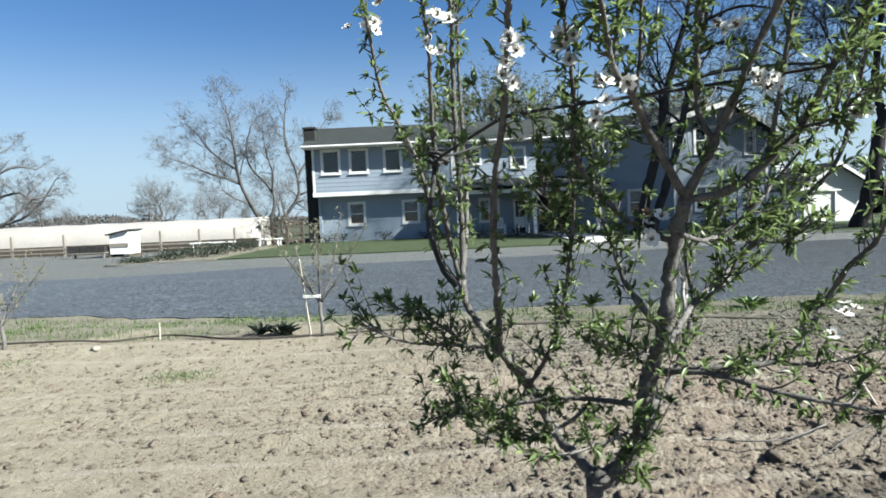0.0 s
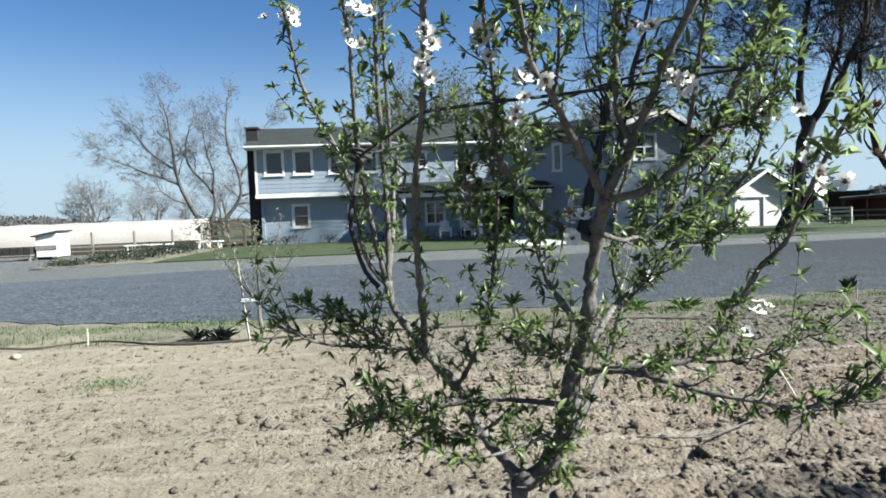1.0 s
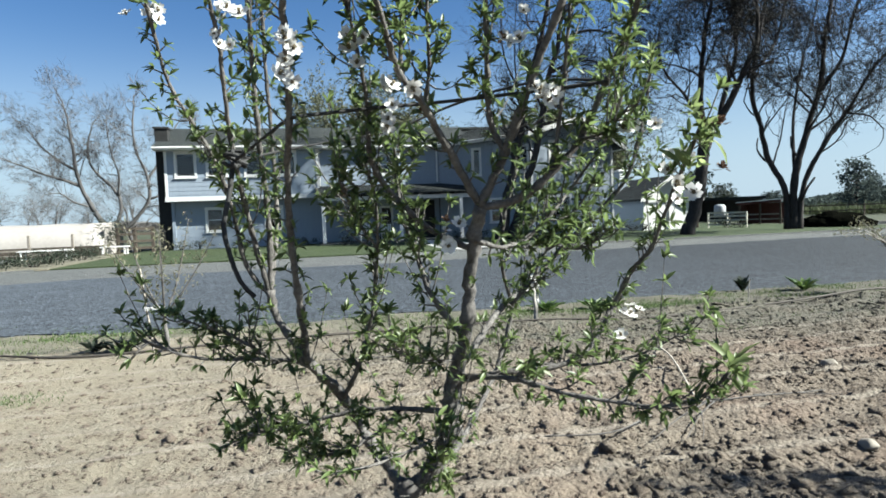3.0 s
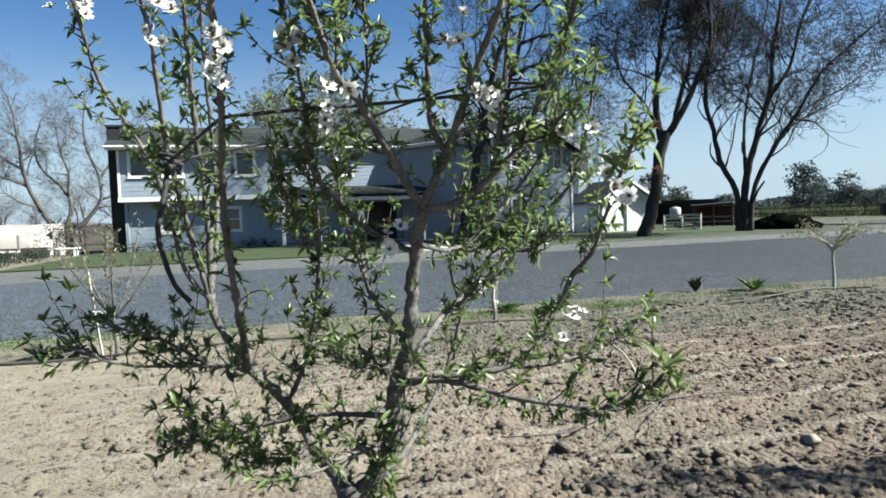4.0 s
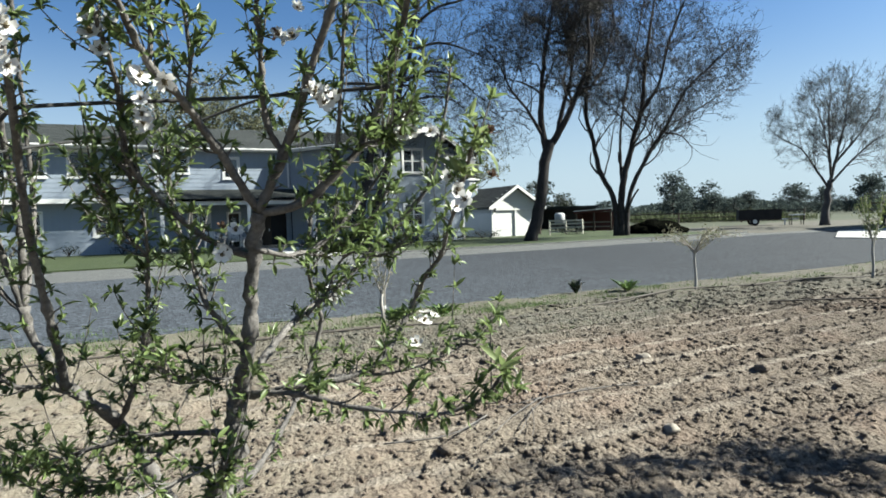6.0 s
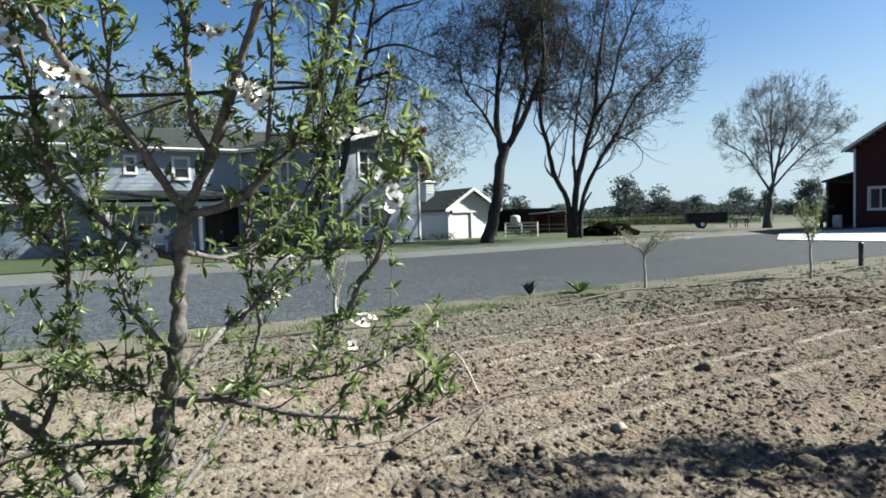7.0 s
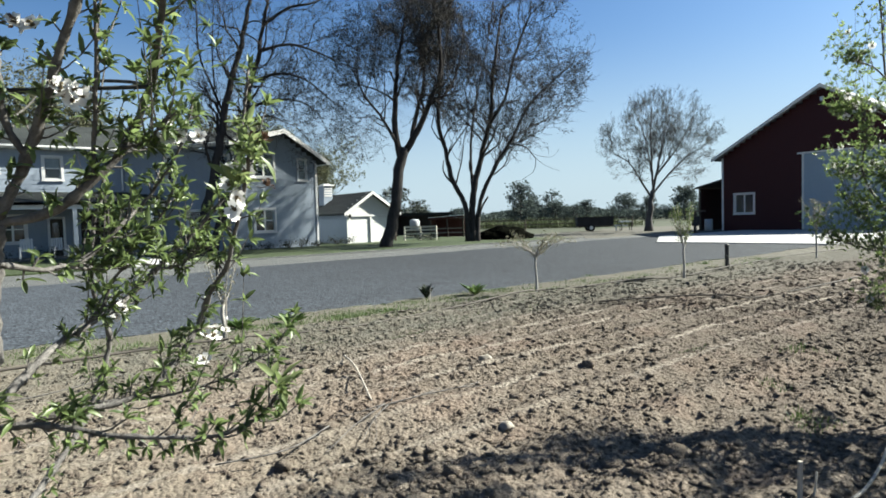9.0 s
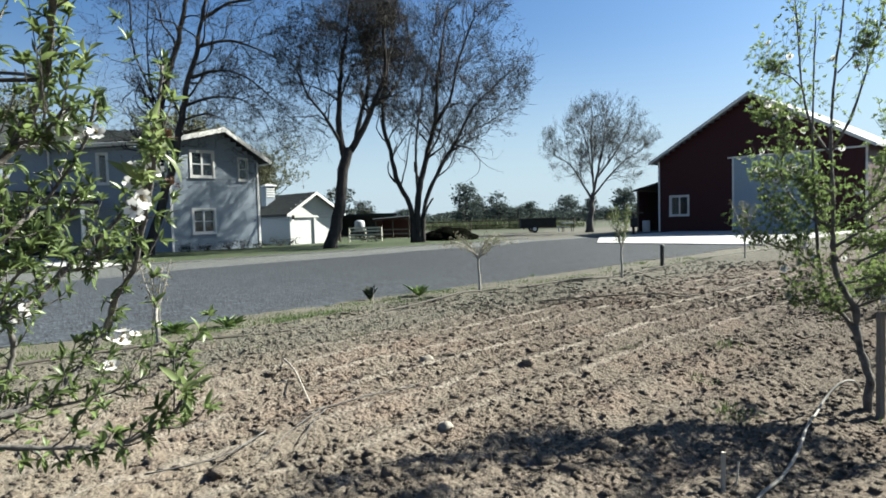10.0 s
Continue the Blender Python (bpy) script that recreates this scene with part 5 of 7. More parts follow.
LEAF_SHAPES = [leaf_shape(0.022, 0.0068, 0.5, 0.5, 4), leaf_shape(0.018, 0.0062, 0.9, 0.35, 4), leaf_shape(0.026, 0.0074, 0.35, 0.6, 4), leaf_shape(0.013, 0.0050, 0.2, 0.8, 4)]
SMALL_LEAF = ([(0, 0, 0), (0.007, 0.02, 0.002), (0, 0.042, -0.006), (-0.007, 0.02, 0.002)], [(0, 1, 2), (0, 2, 3)])


def leaf_pose(rng, p, axis, rise, size):
    """Where a leaf sits on a twig: it stands out from the twig and leans along it."""
    side = axis.orthogonal().normalized()
    side.rotate(Matrix.Rotation(rng.uniform(0, 2 * math.pi), 3, axis))
    y = (side * math.cos(rise) + axis * math.sin(rise) + Vector((0, 0, 0.15))).normalized()
    up = (Vector((0, 0, 1)) + Vector((rng.gauss(0, .5), rng.gauss(0, .5), 0)))
    x = y.cross(up).normalized()
    z = x.cross(y)
    m = Matrix((x, y, z)).transposed().to_4x4()
    return Matrix.Translation(p) @ m @ Matrix.Scale(size, 4)


def leaves_along(rng, pts, rad, leafy_amount, gap, start=0.15, spur=0.012, size=1.0):
    """Poses of leaf tufts along a branch, with the short spurs that bear them."""
    poses, spurs = [], []
    total, due = 0.0, rng.uniform(0, gap)
    n = len(pts)
    for i in range(1, n):
        seg = pts[i] - pts[i - 1]
        total += seg.length
        if i / n < start or seg.length < 1e-6:
            continue
        if total >= due:
            total, due = 0.0, gap * rng.uniform(0.5, 1.5) / max(0.15, leafy_amount)
            axis = seg.normalized()
            side = axis.orthogonal().normalized()
            side.rotate(Matrix.Rotation(rng.uniform(0, 2 * math.pi), 3, axis))
            way = (side + axis * 0.5 + Vector((0, 0, 0.3))).normalized()
            tip = pts[i] + way * (rad[i] + spur * rng.uniform(0.4, 1.6))
            spurs.append((pts[i], tip))
            for _ in range(rng.randint(6, 10)):
                poses.append(leaf_pose(rng, tip, way, rng.uniform(0.0, 1.25), size * rng.uniform(0.45, 1.1)))
    for _ in range(6):
        poses.append(leaf_pose(rng, pts[-1], (pts[-1] - pts[-2]).normalized(), rng.uniform(0.4, 1.3), size * rng.uniform(0.7, 1.2)))
    return poses, spurs


def petal_shape(length, width, cup):
    v, f = [], []
    for i in range(4):
        t = i / 3
        w = width * 0.5 * (0.25 + 0.75 * math.sin(math.pi * (0.12 + 0.66 * t)))
        for s in (-1, 0, 1):
            dent = 0.10 * length if (i == 3 and s == 0) else 0
            v.append((s * w, 0.003 + length * t - dent, cup * length * t * t + abs(s) * 0.12 * w))
    for i in range(3):
        for k in (0, 1):
            a = i * 3 + k
            f.append((a, a + 1, a + 4, a + 3))
    return v, f


def blossom_meshes():
    petals, stamens = Soup(), Soup()
    rng = random.Random(5)
    for k in range(5):
        v, f = petal_shape(0.0175, 0.016, 0.25 + 0.15 * rng.random())
        m = Matrix.Rotation(2 * math.pi * k / 5 + rng.uniform(-.1, .1), 4, "Z")
        petals.add([m @ Vector(p) for p in v], f)
    for k in range(14):
        d = bend(rng, Vector((0, 0, 1)), 0.45)
        stamens.tube([Vector((0, 0, 0)), d * 0.006, d * 0.011], [0.0008, 0.0005, 0.0014], 4, cap=True)
    stamens.tube([Vector((0, 0, -0.006)), Vector((0, 0, -0.002)), Vector((0, 0, 0.002))], [0.0015, 0.0045, 0.0042], 8, cap=True)
    return mesh_of("blossom", petals, PETAL, True), mesh_of("flower_centre", stamens, STAMEN)


BLOSSOM, STAMENS = blossom_meshes()


def spent_mesh():
    s = Soup()
    rng = random.Random(9)
    for k in range(16):
        v, f = petal_shape(rng.uniform(0.006, 0.013), 0.006, rng.uniform(-0.6, 0.8))
        m = Matrix.Rotation(rng.uniform(0, 6.28), 4, "Z") @ Matrix.Rotation(rng.uniform(-0.2, 1.3), 4, "X")
        s.add([m @ Vector(p) for p in v], f)
    return mesh_of("withered_blossom", s, SPENT)


SPENT_MESH = spent_mesh()


def bloom(parent, rng, place, base, size=1.0, towards=(0, -1, 0.25)):
    b = new("blossom", BLOSSOM)
    b.parent = parent
    d = bend(rng, Vector(towards).normalized(), 0.45)
    b.matrix_local = Matrix.Translation(Vector(place) - base) @ d.to_track_quat("Z", "Y").to_matrix().to_4x4() @ Matrix.Rotation(rng.uniform(0, 6), 4, "Z") @ Matrix.Scale(size * rng.uniform(0.85, 1.15), 4)
    s = new("flower_centre", STAMENS)
    s.parent = b
    return b


def almond_tree():
    rng = random.Random(41)
    base = Vector((0.27, 1.12, 0.0))
    tree = thing("almond_tree", base, "young almond tree with fresh leaves and white blossoms", "tree", "almond trees")
    limbs = [
    ("trunk", 0.0165, 0.0118, 0, [(0.260, 1.112, 0.995), (0.303, 1.11, 1.014), (0.334, 1.1, 1.062), (0.351, 1.092, 1.126), (0.356, 1.077, 1.197)]),
    ("main", 0.0112, 0.0075, 0.1, [(0.353, 1.088, 1.174), (0.359, 1.076, 1.207), (0.374, 1.052, 1.281), (0.383, 1.03, 1.4), (0.39, 0.986, 1.506)]),
    ("left_leader", 0.0066, 0.00255, 1.19, [(0.388, 0.987, 1.511), (0.326, 0.95, 1.609), (0.281, 0.898, 1.662), (0.246, 0.863, 1.696), (0.217, 0.796, 1.75), (0.198, 0.757, 1.805)]),
    ("mid_leader", 0.00704, 0.0034, 0.9, [(0.392, 0.986, 1.508), (0.431, 0.954, 1.604), (0.463, 0.89, 1.724), (0.483, 0.849, 1.793), (0.497, 0.799, 1.865)]),
    ("inner_leader", 0.0044, 0.00255, 1.19, [(0.426, 0.955, 1.593), (0.405, 0.962, 1.64), (0.397, 0.943, 1.736), (0.389, 0.914, 1.811), (0.376, 0.886, 1.871)]),
    ("arching", 0.00616, 0.00297, 2, [(0.393, 0.986, 1.504), (0.448, 0.958, 1.518), (0.492, 0.932, 1.554), (0.539, 0.917, 1.609), (0.567, 0.887, 1.689), (0.563, 0.811, 1.745), (0.558, 0.767, 1.783), (0.553, 0.724, 1.823)]),
    ("low_left", 0.0098, 0.0072, 0.1, [(0.266, 1.112, 1.002), (0.239, 1.236, 1.014), (0.214, 1.298, 1.045), (0.172, 1.3, 1.128), (0.129, 1.24, 1.194), (0.105, 1.2, 1.23)]),
    ("bundle", 0.0078, 0.0055, 0.1, [(0.105, 1.2, 1.23), (0.074, 1.259, 1.267), (0.046, 1.287, 1.309), (0.038, 1.287, 1.36)]),
    ("stem_a", 0.0051, 0.00255, 0.9, [(0.038, 1.287, 1.355), (0.013, 1.265, 1.467), (-0.003, 1.183, 1.6), (-0.008, 1.121, 1.697), (-0.007, 1.071, 1.777), (-0.012, 1.03, 1.83), (-0.017, 0.989, 1.891)]),
    ("stem_b", 0.0051, 0.00272, 0.9, [(0.04, 1.287, 1.355), (0.043, 1.267, 1.499), (0.037, 1.217, 1.643), (0.035, 1.176, 1.766), (0.035, 1.136, 1.869), (0.032, 1.116, 1.944)]),
    ("stem_c", 0.00458, 0.00255, 1.02, [(0.04, 1.287, 1.36), (0.057, 1.318, 1.51), (0.055, 1.318, 1.656), (0.051, 1.298, 1.795), (0.051, 1.268, 1.914)]),
    ("stem_left", 0.00396, 0.00187, 1.7, [(0.038, 1.287, 1.346), (-0.004, 1.283, 1.413), (-0.02, 1.251, 1.517), (-0.043, 1.207, 1.613), (-0.078, 1.171, 1.686), (-0.099, 1.137, 1.735), (-0.107, 1.094, 1.796), (-0.113, 1.062, 1.853), (-0.116, 1.02, 1.901)]),
    ("near_stem", 0.00616, 0.00297, 0.9, [(0.104, 1.19, 1.232), (0.097, 1.12, 1.35), (0.089, 1.049, 1.47), (0.091, 0.979, 1.572), (0.099, 0.91, 1.638), (0.099, 0.84, 1.729), (0.099, 0.81, 1.761), (0.099, 0.77, 1.807)]),
    ("low_bough", 0.0046, 0.0014, 4.2, [(0.157, 1.245, 1.168), (0.09, 1.18, 1.234), (0.015, 1.15, 1.253), (-0.062, 1.12, 1.267), (-0.106, 1.09, 1.288), (-0.137, 1.07, 1.31), (-0.163, 1.06, 1.289)]),
    ("low_bough", 0.003, 0.0012, 3.4, [(0.051, 1.17, 1.24), (-0.015, 1.12, 1.301), (-0.064, 1.1, 1.327), (-0.109, 1.08, 1.352)]),
    ("lower_bough", 0.005, 0.0016, 2.6, [(0.346, 1.099, 1.14), (0.281, 1.12, 1.145), (0.202, 1.15, 1.143), (0.139, 1.17, 1.13), (0.064, 1.2, 1.108), (-0.002, 1.22, 1.099), (-0.05, 1.235, 1.075)]),
    ("right_bough", 0.0046, 0.0018, 2.8, [(0.365, 1.054, 1.214), (0.434, 0.974, 1.223), (0.504, 0.905, 1.209), (0.586, 0.843, 1.203), (0.627, 0.819, 1.206), (0.667, 0.793, 1.229), (0.684, 0.768, 1.264)]),
    ("rising", 0.0052, 0.0022, 2.3, [(0.371, 1.063, 1.207), (0.468, 1.047, 1.217), (0.55, 1.038, 1.223), (0.609, 1.045, 1.252), (0.669, 1.082, 1.31), (0.683, 1.03, 1.383), (0.696, 0.988, 1.425), (0.698, 0.94, 1.493), (0.695, 0.883, 1.563), (0.68, 0.821, 1.61)]),
    ("grey_bough", 0.0066, 0.0022, 1.7, [(0.375, 1.062, 1.239), (0.472, 1.171, 1.301), (0.609, 1.315, 1.352), (0.682, 1.307, 1.425), (0.74, 1.281, 1.486), (0.791, 1.244, 1.557), (0.814, 1.22, 1.652), (0.826, 1.201, 1.755), (0.829, 1.188, 1.804)]),
    ("back_stem", 0.0075, 0.003, 0.8, [(0.294, 1.149, 0.991), (0.413, 1.341, 0.97), (0.524, 1.468, 1.05), (0.574, 1.506, 1.122), (0.608, 1.495, 1.251), (0.574, 1.454, 1.37), (0.578, 1.431, 1.493), (0.597, 1.394, 1.597)]),
    ("left_spray", 0.005, 0.002, 3.4, [(0.371, 1.053, 1.283), (0.32, 1.064, 1.36), (0.298, 1.077, 1.431), (0.283, 1.09, 1.485), (0.275, 1.111, 1.55), (0.273, 1.111, 1.624)]),
    ("upper_spray", 0.0048, 0.002, 2.2, [(0.38, 1.02, 1.439), (0.321, 1.023, 1.468), (0.257, 1.012, 1.527), (0.217, 0.987, 1.588), (0.212, 0.957, 1.668), (0.198, 0.918, 1.732), (0.183, 0.879, 1.788), (0.174, 0.849, 1.842)]),
    ("column", 0.0044, 0.0018, 4.0, [(0.173, 1.29, 1.128), (0.206, 1.218, 1.22), (0.228, 1.166, 1.33), (0.236, 1.115, 1.442), (0.231, 1.066, 1.52), (0.213, 1.017, 1.582)]),
    ("shoot_a", 0.00308, 0.0017, 2.04, [(0.297, 0.936, 1.653), (0.299, 0.905, 1.724), (0.29, 0.866, 1.789), (0.287, 0.846, 1.848)]),
    ("shoot_b", 0.00282, 0.0017, 2.04, [(0.25, 0.872, 1.691), (0.253, 0.862, 1.741), (0.25, 0.832, 1.797)]),
    ("shoot_c", 0.00352, 0.0017, 1.19, [(0.489, 0.933, 1.551), (0.498, 0.929, 1.579), (0.503, 0.906, 1.674), (0.502, 0.873, 1.77), (0.497, 0.843, 1.846)]),
    ("twig_a", 0.0025, 0.0012, 3, [(0.236, 1.115, 1.442), (0.207, 1.098, 1.483), (0.18, 1.069, 1.54), (0.167, 1.04, 1.575)]),
    ("twig_b", 0.0025, 0.0012, 2, [(0.574, 1.454, 1.37), (0.615, 1.419, 1.438), (0.641, 1.389, 1.49)]),
    ("twig_c", 0.0028, 0.0012, 1.1, [(0.505, 1.045, 1.226), (0.604, 1.036, 1.218), (0.698, 1.022, 1.234), (0.777, 1.009, 1.271)]),
    ("bough_d", 0.0034, 0.0015, 2.2, [(0.266, 1.132, 1.141), (0.222, 1.117, 1.108), (0.162, 1.12, 1.084), (0.103, 1.12, 1.069)]),
    ("lower_tip", 0.0026, 0.0012, 3, [(0.10, 1.185, 1.12), (0.062, 1.14, 1.128), (0.03, 1.11, 1.136), (0.0, 1.09, 1.14)]),
    ("sucker_a", 0.003, 0.0015, 2.4, [(0.295, 1.088, 0.998), (0.313, 1.055, 1.058), (0.333, 1.03, 1.114)]),
    ("twig_d", 0.0026, 0.0012, 2.4, [(0.531, 0.921, 1.604), (0.555, 0.871, 1.61), (0.575, 0.838, 1.642)]),
    ("twig_e", 0.0028, 0.0012, 3, [(0.64, 1.303, 1.421), (0.682, 1.231, 1.416), (0.727, 1.176, 1.462)]),
    ("twig_f", 0.0028, 0.0012, 1, [(0.172, 1.3, 1.134), (0.146, 1.27, 1.094), (0.101, 1.24, 1.058), (0.069, 1.219, 1.043)]),
    ("twig_g", 0.003, 0.0012, 3, [(0.361, 1.066, 1.24), (0.313, 1.024, 1.253), (0.253, 0.993, 1.275), (0.234, 0.975, 1.307)]),
    ("inner_right", 0.0040, 0.0016, 1.3, [(0.384, 0.995, 1.452), (0.45, 1.06, 1.435), (0.51, 1.10, 1.447), (0.56, 1.085, 1.498), (0.608, 1.10, 1.545), (0.648, 1.05, 1.622), (0.66, 1.01, 1.69)]),
    ("inner_low", 0.0032, 0.0014, 1.1, [(0.47, 1.075, 1.44), (0.53, 1.13, 1.43), (0.59, 1.14, 1.47), (0.63, 1.12, 1.51), (0.65, 1.10, 1.56)]),
    ("inner_back", 0.0030, 0.0014, 1.1, [(0.50, 1.17, 1.315), (0.54, 1.16, 1.36), (0.56, 1.15, 1.41), (0.60, 1.15, 1.44)]),
    ("twig_h", 0.003, 0.0012, 0.7, [(0.342, 1.1, 1.099), (0.267, 1.011, 1.11), (0.19, 0.968, 1.109), (0.139, 0.94, 1.119)]),
    ]
    foot = Soup()
    limb_tube(foot, rng, curve_points([(0, 0, -0.05), (0.01, 0.0, 0.3), (-0.005, -0.01, 0.7), (-0.007, -0.008, 1.0)], 0.03), 0.027, 0.0175, 12, 0.06)
    part("trunk", foot, YOUNGBARK, tree, "reddish-brown trunk", smooth=True)
    poses, spurs = [], Soup()
    for name, r0, r1, amount, ctrl in limbs:
        pts = curve_points([Vector(p) - base for p in ctrl], 0.012)
        s = Soup()
        rad = limb_tube(s, rng, pts, r0 * 1.15, r1 * 1.3, 8 if r0 > 0.006 else 6, 0.16)
        if amount > 0 and r0 < 0.012:
            small = 0.9 if name == "low_bough" else 1.12 if name.startswith("inner_") and name != "inner_leader" else 1.0
            got, sp = leaves_along(rng, pts, rad, amount, 0.0105, 0.08, 0.012, small)
            poses += got
            for a, b in sp:
                spurs.tube([a, b], [0.0018, 0.0011], 4)
            if amount >= 0.7:
                for _ in range(int(2 + 4 * amount)):
                    i = rng.randrange(len(pts) // 5, len(pts) - 1)
                    d = bend(rng, (pts[i] - pts[i - 1]).normalized(), 0.7)
                    q = [pts[i] + d * 0.018 * small * k + Vector((0, 0, 0.003 * small * k * k)) for k in range(rng.randint(3, 6))]
                    spurs.tube(q, [0.0016 - 0.0002 * k for k in range(len(q))], 4)
                    poses += leaves_along(rng, q, [0.0015] * len(q), 2.2, 0.03, 0.2, 0.004, small)[0]
        part("branch", s, YOUNGBARK, tree, smooth=True)
    tagged(part("twigs", spurs, YOUNGBARK, tree), kind="stuff")
    poses.sort(key=lambda m: m.translation.y)
    shapes = []
    for v, f in LEAF_SHAPES:
        s = Soup()
        s.add([Vector(p) for p in v], f)
        shapes.append(mesh_of("leaf", s, ALMONDLEAF, True))
    for i, m in enumerate(poses[:300]):
        leaf = new("leaf", shapes[i % 4])
        leaf.parent, leaf.matrix_local = tree, m
    rest = Soup()
    for i, m in enumerate(poses[300:]):
        v, f = LEAF_SHAPES[i % 4]
        rest.add([m @ Vector(p) for p in v], f)
    tagged(part("leaves", rest, ALMONDLEAF, tree, smooth=True), "narrow bright green leaves in tufts", kind="stuff")
    # large fresh tufts at the ends of the sunlit shoots
    fresh = Soup()
    for p, count, size in (((0.675, 0.815, 1.585), 16, 2.1), ((0.662, 0.83, 1.545), 14, 1.8), ((0.69, 0.86, 1.63), 12, 1.6), ((0.60, 0.82, 1.70), 12, 1.5), ((0.565, 0.80, 1.76), 12, 1.5), ((0.684, 0.768, 1.264), 14, 1.9), ((0.30, 1.0, 1.60), 16, 1.5), ((0.26, 0.98, 1.56), 16, 1.5), ((0.25, 0.99, 1.62), 14, 1.4), ((0.335, 1.06, 1.02), 18, 1.6), ((0.325, 1.05, 1.06), 16, 1.5), ((0.376, 1.04, 1.245), 12, 1.5)):
        for _ in range(count):
            way = bend(rng, Vector((0, -0.2, 0.6)), 0.35)
            m = leaf_pose(rng, Vector(p) - base + way * rng.uniform(0, 0.02), way, rng.uniform(0.1, 1.2), size * rng.uniform(0.6, 1.0))
            v, f = rng.choice(LEAF_SHAPES)
            fresh.add([m @ Vector(q) for q in v], f)
    tagged(part("fresh_leaves", fresh, FRESHLEAF, tree, smooth=True), "larger pale green leaves of the newest tufts", kind="stuff")
    for p in ((-0.006, 1.051, 1.774), (0.106, 0.83, 1.725), (0.099, 0.85, 1.701), (0.01, 1.043, 1.829), (-0.097, 1.086, 1.835), (0.186, 0.909, 1.735), (0.237, 0.864, 1.675), (0.239, 0.944, 1.631), (0.461, 0.89, 1.675), (0.472, 0.886, 1.659), (0.345, 1.005, 1.452), (0.673, 0.897, 1.554), (0.678, 0.882, 1.535), (0.577, 0.86, 1.614), (0.584, 1.303, 1.332), (0.691, 1.059, 1.3), (0.436, 0.899, 1.751)):
        bloom(tree, rng, p, base, 0.68)
        for _ in range(rng.choice((2, 3, 3, 4))):
            near = Vector(p) + Vector((rng.gauss(0, 0.016), rng.gauss(0, 0.01), rng.gauss(0, 0.018)))
            bloom(tree, rng, near, base, rng.uniform(0.45, 0.7), (rng.uniform(-0.8, 0.8), -0.7, 0.3))
    for p in ((0.636, 0.776, 1.514), (0.609, 0.826, 1.614)):
        bloom(tree, rng, p, base, 0.62, (-0.5, -0.8, 0.2))
    for p in ((0.68, 0.821, 1.613), (0.418, 0.926, 1.757), (0.293, 0.926, 1.647), (0.18, 1.069, 1.536), (0.34, 1.019, 1.483), (0.684, 0.781, 1.607), (0.683, 0.781, 1.544)):
        w = new("withered_blossom", SPENT_MESH)
        w.parent = tree
        w.matrix_local = Matrix.Translation(Vector(p) - base) @ Matrix.Rotation(rng.uniform(0, 6), 4, "Z")
    return tree


almond_tree()


def tree_tie():
    """The black rubber tie that holds the leaders together, with a loose hanging end."""
    base = Vector((0.27, 1.12, 1.6))
    t = thing("tree_tie", base, "black rubber tree tie looped round the almond's leaders", "tie")
    for name, r, ctrl in [
    ("front", 0.0028, [(-0.002, 1.142, 1.601), (0.035, 1.066, 1.616), (0.069, 0.983, 1.628), (0.095, 0.917, 1.636), (0.111, 0.907, 1.639), (0.155, 0.93, 1.648), (0.213, 0.947, 1.657), (0.336, 0.964, 1.671), (0.457, 0.94, 1.681), (0.566, 0.882, 1.686)]),
    ("back", 0.0026, [(0.57, 0.891, 1.688), (0.563, 1.01, 1.717), (0.522, 1.155, 1.738), (0.418, 1.237, 1.717), (0.283, 1.261, 1.668), (0.098, 1.22, 1.631), (-0.003, 1.167, 1.603)]),
    ("tail", 0.0045, [(-0.005, 1.162, 1.603), (-0.012, 1.141, 1.544), (-0.023, 1.13, 1.491), (-0.015, 1.121, 1.444), (0.001, 1.113, 1.396), (0.023, 1.115, 1.368)]),
    ]:
        s = Soup()
        pts = curve_points([Vector(p) - base for p in ctrl], 0.02)
        s.tube(pts, [r] * len(pts), 6, cap=True)
        part("loose_end" if name == "tail" else "strand", s, RUBBER, t, smooth=True)
    k = Soup()
    c = Vector((0.0, 1.135, 1.605)) - base
    rng = random.Random(2)
    for _ in range(5):
        a = [c + Vector((rng.uniform(-.02, .02), rng.uniform(-.012, .012), rng.uniform(-.016, .016))) for _ in range(4)]
        q = curve_points(a, 0.008)
        k.tube(q, [0.004] * len(q), 6, cap=True)
    part("knot", k, RUBBER, t, "tangled knot of the tie")


tree_tie()


ORCHARDLEAF = leafy("small green almond leaves", (0.07, 0.108, 0.036), (0.22, 0.285, 0.105), 0.58, 0.4)


